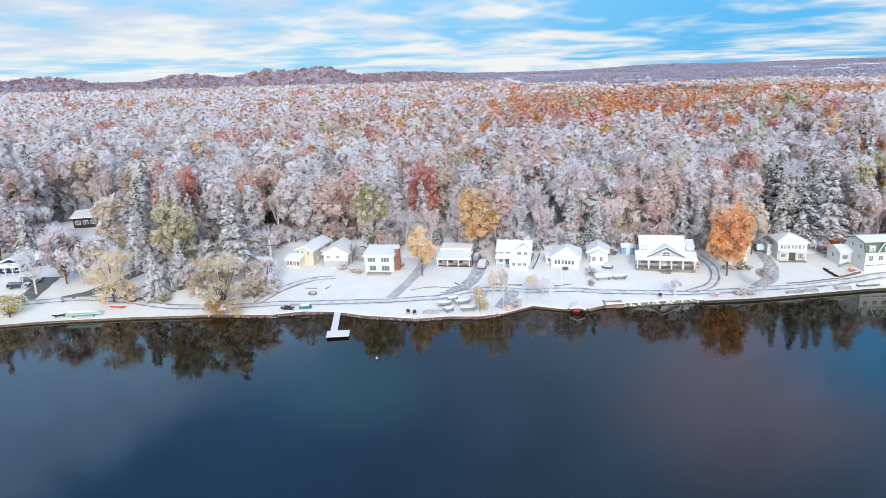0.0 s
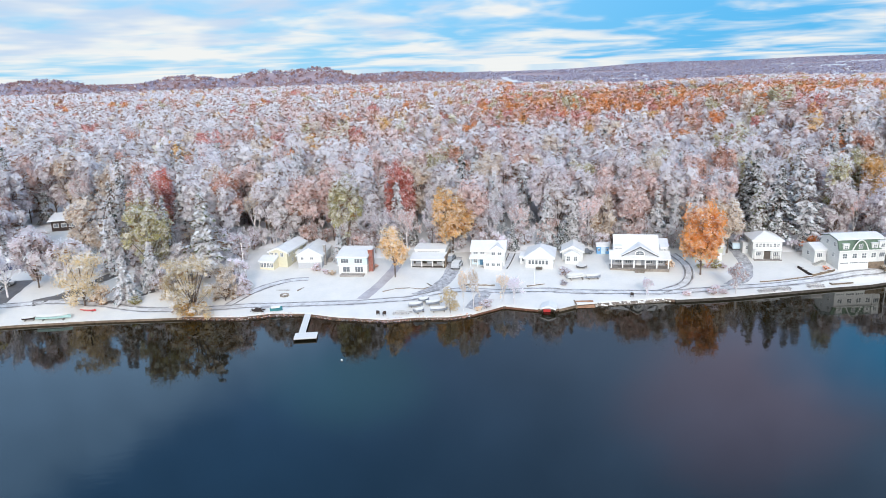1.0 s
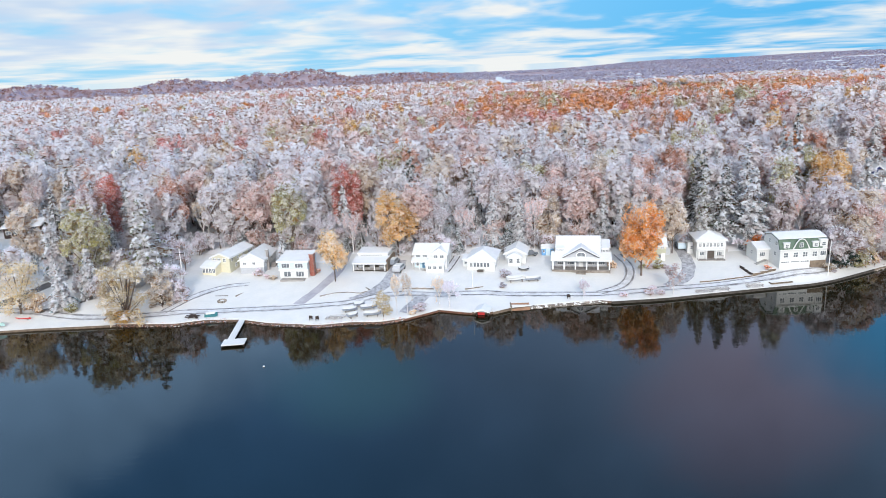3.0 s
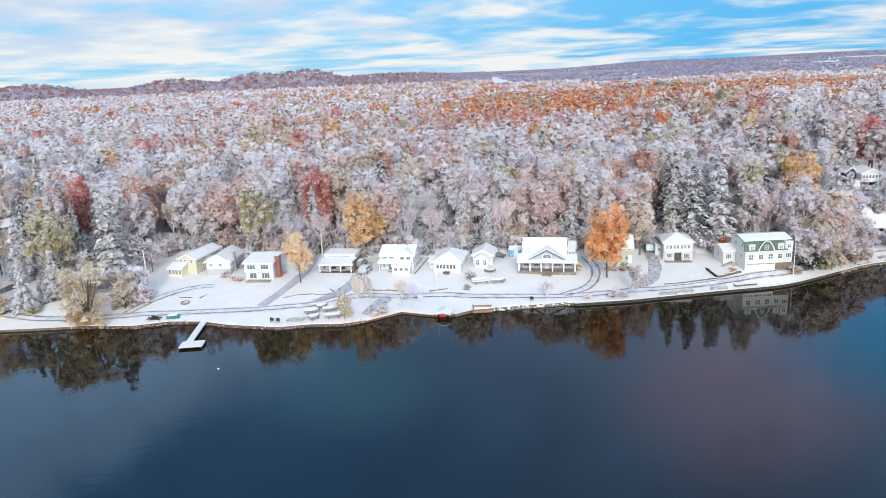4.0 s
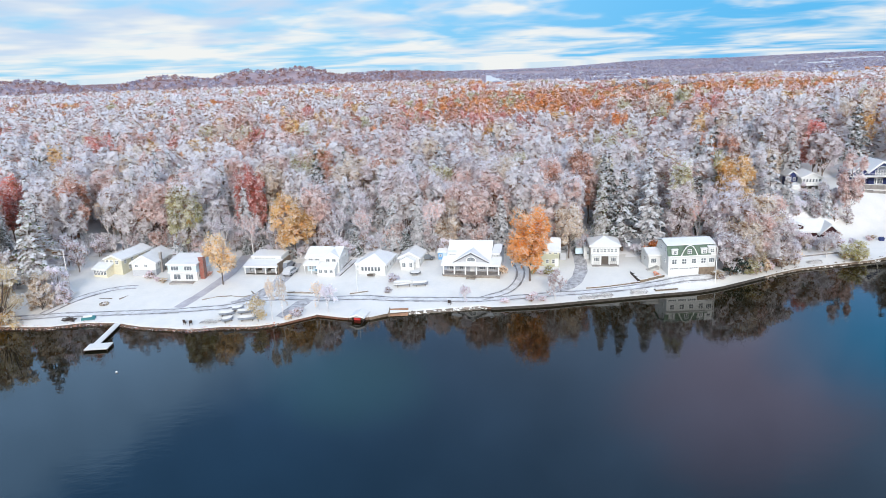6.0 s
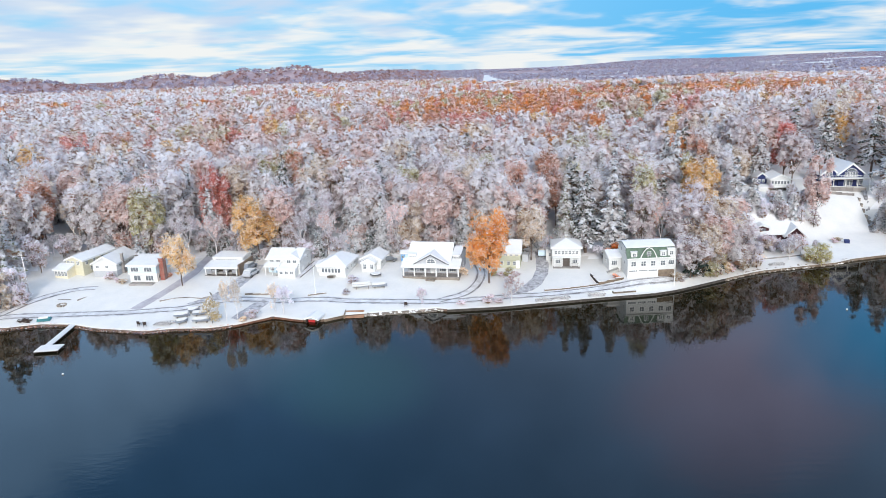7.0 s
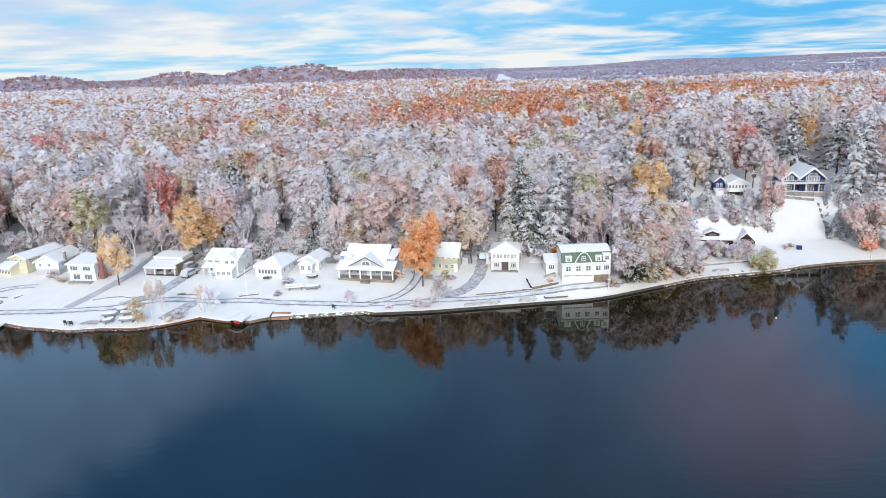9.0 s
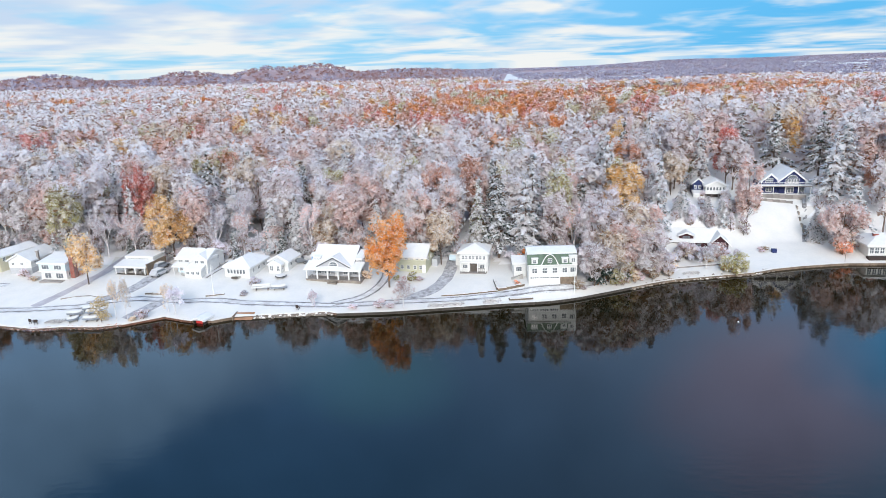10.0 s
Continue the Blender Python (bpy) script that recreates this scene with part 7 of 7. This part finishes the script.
car(9.3, 147.6, 75, "parked car thick with snow", SIDING_GREY)
car(7.8, 151.6, 75, "grey car parked under snow", GREY_HULL)
car(38.9, 154.6, 12, "dark pickup parked behind the tiny cottage", GLASS)
car(74.8, 156.2, 80, "pale blue van parked at the drive's end", SIDING_BLUE)


def pole(name, label, x, y, high, r0, mat, ball=False, z=None):
    p = thing(name, label, "pole", x, y, 0, z)
    v, f = tube((0, 0, -0.3), (0, 0, high), r0, r0 * 0.7, 8)
    o = new("shaft", mesh_of("shaft", v, f, (mat,)))
    o.parent = p
    part("cap", eased(box((-r0, r0, -r0, r0, high, high + r0 * 1.6)), r0 * 0.4), mat, p)
    return p


pole("flagpole", "tall white flagpole before the mansard house", 99.6, 138.0, 7.6, 0.09, TRIM)
pole("flagpole", "white flagpole above the boathouse", 25.2, 137.2, 6.4, 0.08, TRIM)
u = pole("utility_pole", "wooden utility pole plastered with snow", -36.6, 141.6, 9.2, 0.16, PALE_BARK)
part("crossarm", box((-0.9, 0.9, -0.06, 0.06, 8.3, 8.45)), BROWN_WOOD, u)
pole("lamp_post", "short dark post on the lakeside lawn", 163.5, 158.0, 2.4, 0.05, GREY_WOOD)
pole("lamp_post", "thin post before the red cottage", 134.5, 155.4, 3.6, 0.05, GREY_WOOD)


def low_wall(name, label, pts, high, mat, cap=True, thick=0.3, down=0.6):
    """A garden wall in straight runs on the sloping ground."""
    w = tagged(new(name), label, "wall", kind="structure")
    for (ax, ay), (bx, by) in zip(pts, pts[1:]):
        d = math.hypot(bx - ax, by - ay)
        n = max(1, int(d / 1.6))
        turn = math.degrees(math.atan2(by - ay, bx - ax))
        for k in range(n):
            px, py = ax + (bx - ax) * k / n, ay + (by - ay) * k / n
            z = land_z(px + (bx - ax) / n / 2, py + (by - ay) / n / 2)
            part("block", box((0, d / n - 0.015, -thick / 2, thick / 2, -down, high)), mat, w, at=pose(px, py, z, 0, 0, turn))
            if cap:
                part("snow", eased(box((0, d / n, -thick / 2, thick / 2 + 0.1, high + 0.004, high + 0.1)), 0.03, 1), SNOW, w, at=pose(px, py, z, 0, 0, turn))


low_wall("retaining_wall", "brown timber retaining wall of the terrace", [(83.4, 143.2), (84.0, 138.4)], 0.6, BROWN_WOOD)
low_wall("retaining_wall", "tan timber retaining wall beside the lane", [(72.5, 136.9), (78, 137.6), (84.0, 138.4)], 0.22, TAN_WOOD)
low_wall("retaining_wall", "tan timber retaining wall beside the lane", [(84.0, 138.4), (89.6, 140.1)], 0.5, TAN_WOOD)
low_wall("terrace_wall", "long grey terrace wall below the navy house", [(154.5, 185.6), (166.0, 184.6)], 0.7, GREY_WOOD)
low_wall("terrace_wall", "lower grey terrace wall above the lawn", [(153.8, 183.4), (161.8, 182.6)], 0.35, GREY_WOOD)
low_wall("lawn_wall", "dark stepped stone wall down the sloping lawn", [(162.4, 182.0), (161.6, 177), (161.0, 171.7), (163.0, 168.6)], 0.35, STONE, False, 0.35)
low_wall("stone_edging", "curved dark stone edging in the snowy lawn", [(-6.5, 135.6), (-4.0, 136.9), (-0.8, 137.2), (2.0, 136.4), (3.6, 137.6), (2.6, 139.4)], 0.1, STONE, False, 0.25)
low_wall("stone_edging", "short dark stone edging in the snowy lawn", [(-29.4, 139.2), (-26.6, 139.0)], 0.08, STONE, False, 0.25)
low_wall("stone_edging", "short dark stone edging in the snowy lawn", [(-24.8, 138.4), (-23.4, 140.8)], 0.08, STONE, False, 0.2)
low_wall("garden_wall", "low stone wall beside the lane", [(10.5, 137.6), (17.0, 138.2)], 0.3, STONE)
low_wall("garden_wall", "low stone wall beside the bank", [(27.4, 137.6), (23.6, 136.9)], 0.22, STONE)
low_wall("garden_wall", "low boundary wall at the water lawn", [(120, 152.5), (135, 155.6)], 0.3, GREY_WOOD)


def navy_bench():
    b = thing("storage_box", "dark blue garden storage box on the lawn", "box", 149.9, 163.6, -10, land_z(149.9, 163.6))
    part("body", box((-0.55, 0.55, -0.35, 0.35, -0.3, 0.6)), SIDING_NAVY, b)
    part("lid", prism([(-0.4, 0.6), (0.4, 0.6), (0.4, 0.85)], "x", -0.6, 0.6), SIDING_NAVY, b)
    s = thing("fire_pit", "round stone fire pit filled with snow", "fire pit", -27.2, 136.6, 0, land_z(-27.2, 136.6))
    for k in range(10):
        a = k * 0.628
        part("stone", eased(box((-0.2, 0.2, -0.14, 0.14, -0.1, 0.3)), 0.05, 1), STONE, s, at=pose(0.8 * math.cos(a), 0.8 * math.sin(a), 0, 0, 0, math.degrees(a) + 90))


navy_bench()


def buoy(x, y):
    """A small float: a rounded body with a dark waterline band and a mooring ring."""
    b = thing("buoy", "small white float lying on the lake", "buoy", x, y, 20, 0.0, "floats on the lake")
    for nm, rings, mat in (("body", ((0.05, -0.12), (0.24, -0.02), (0.30, 0.12), (0.26, 0.26), (0.14, 0.36), (0.04, 0.40)), TRIM), ("band", ((0.285, 0.02), (0.315, 0.05), (0.315, 0.09), (0.30, 0.12)), GREY_HULL)):
        pts = [(0.62 * r * math.cos(k * math.pi / 6), 0.62 * r * math.sin(k * math.pi / 6), 0.62 * z) for r, z in rings for k in range(12)]
        faces = [(i * 12 + k, i * 12 + (k + 1) % 12, i * 12 + 12 + (k + 1) % 12, i * 12 + 12 + k) for i in range(len(rings) - 1) for k in range(12)]
        o = new(nm, mesh_of(nm, pts, faces, (mat,), smooth=True))
        o.parent = b
    part("ring", box((-0.03, 0.03, -0.010, 0.010, 0.24, 0.30)), METAL, b)


for x, y in ((-11.0, 106.0), (126.9, 122.9)):
    buoy(x, y)

SMALL_BUSHES = [(62.6, 144.6, "olive"), (64.2, 144.3, "mauve"), (65.8, 144.1, "olive"), (67.4, 144.2, "mauve"), (88.2, 140.6, "rust"), (100.6, 139.6, "tan"), (101.6, 139.8, "mauve"), (55.2, 131.2, "mauve"), (60.5, 131.4, "mauve"), (62.6, 131.5, "mauve"),
                (31.4, 137.4, "frost"), (32.4, 142.0, "frost"), (-20.0, 147.0, "mauve"), (-18.6, 146.2, "tan"), (-22.4, 148.6, "mauve"), (-9.2, 148.5, "rust"),
                (104.0, 143.5, "needle"), (-57.6, 134.2, "olive"), (147.0, 163.8, "mauve"), (148.2, 164.6, "tan"), (56.0, 145.0, "tan"), (126.5, 161.4, "mauve"), (13.0, 126.6, "tan"), (14.6, 127.6, "mauve")]
for i, (x, y, tint) in enumerate(SMALL_BUSHES):
    tree("bush", tint, i, x, y, 1.0 + 0.4 * (i % 3), 0.9 + 0.2 * (i % 3), i * 50.0, "in a snowy garden", "garden bushes")
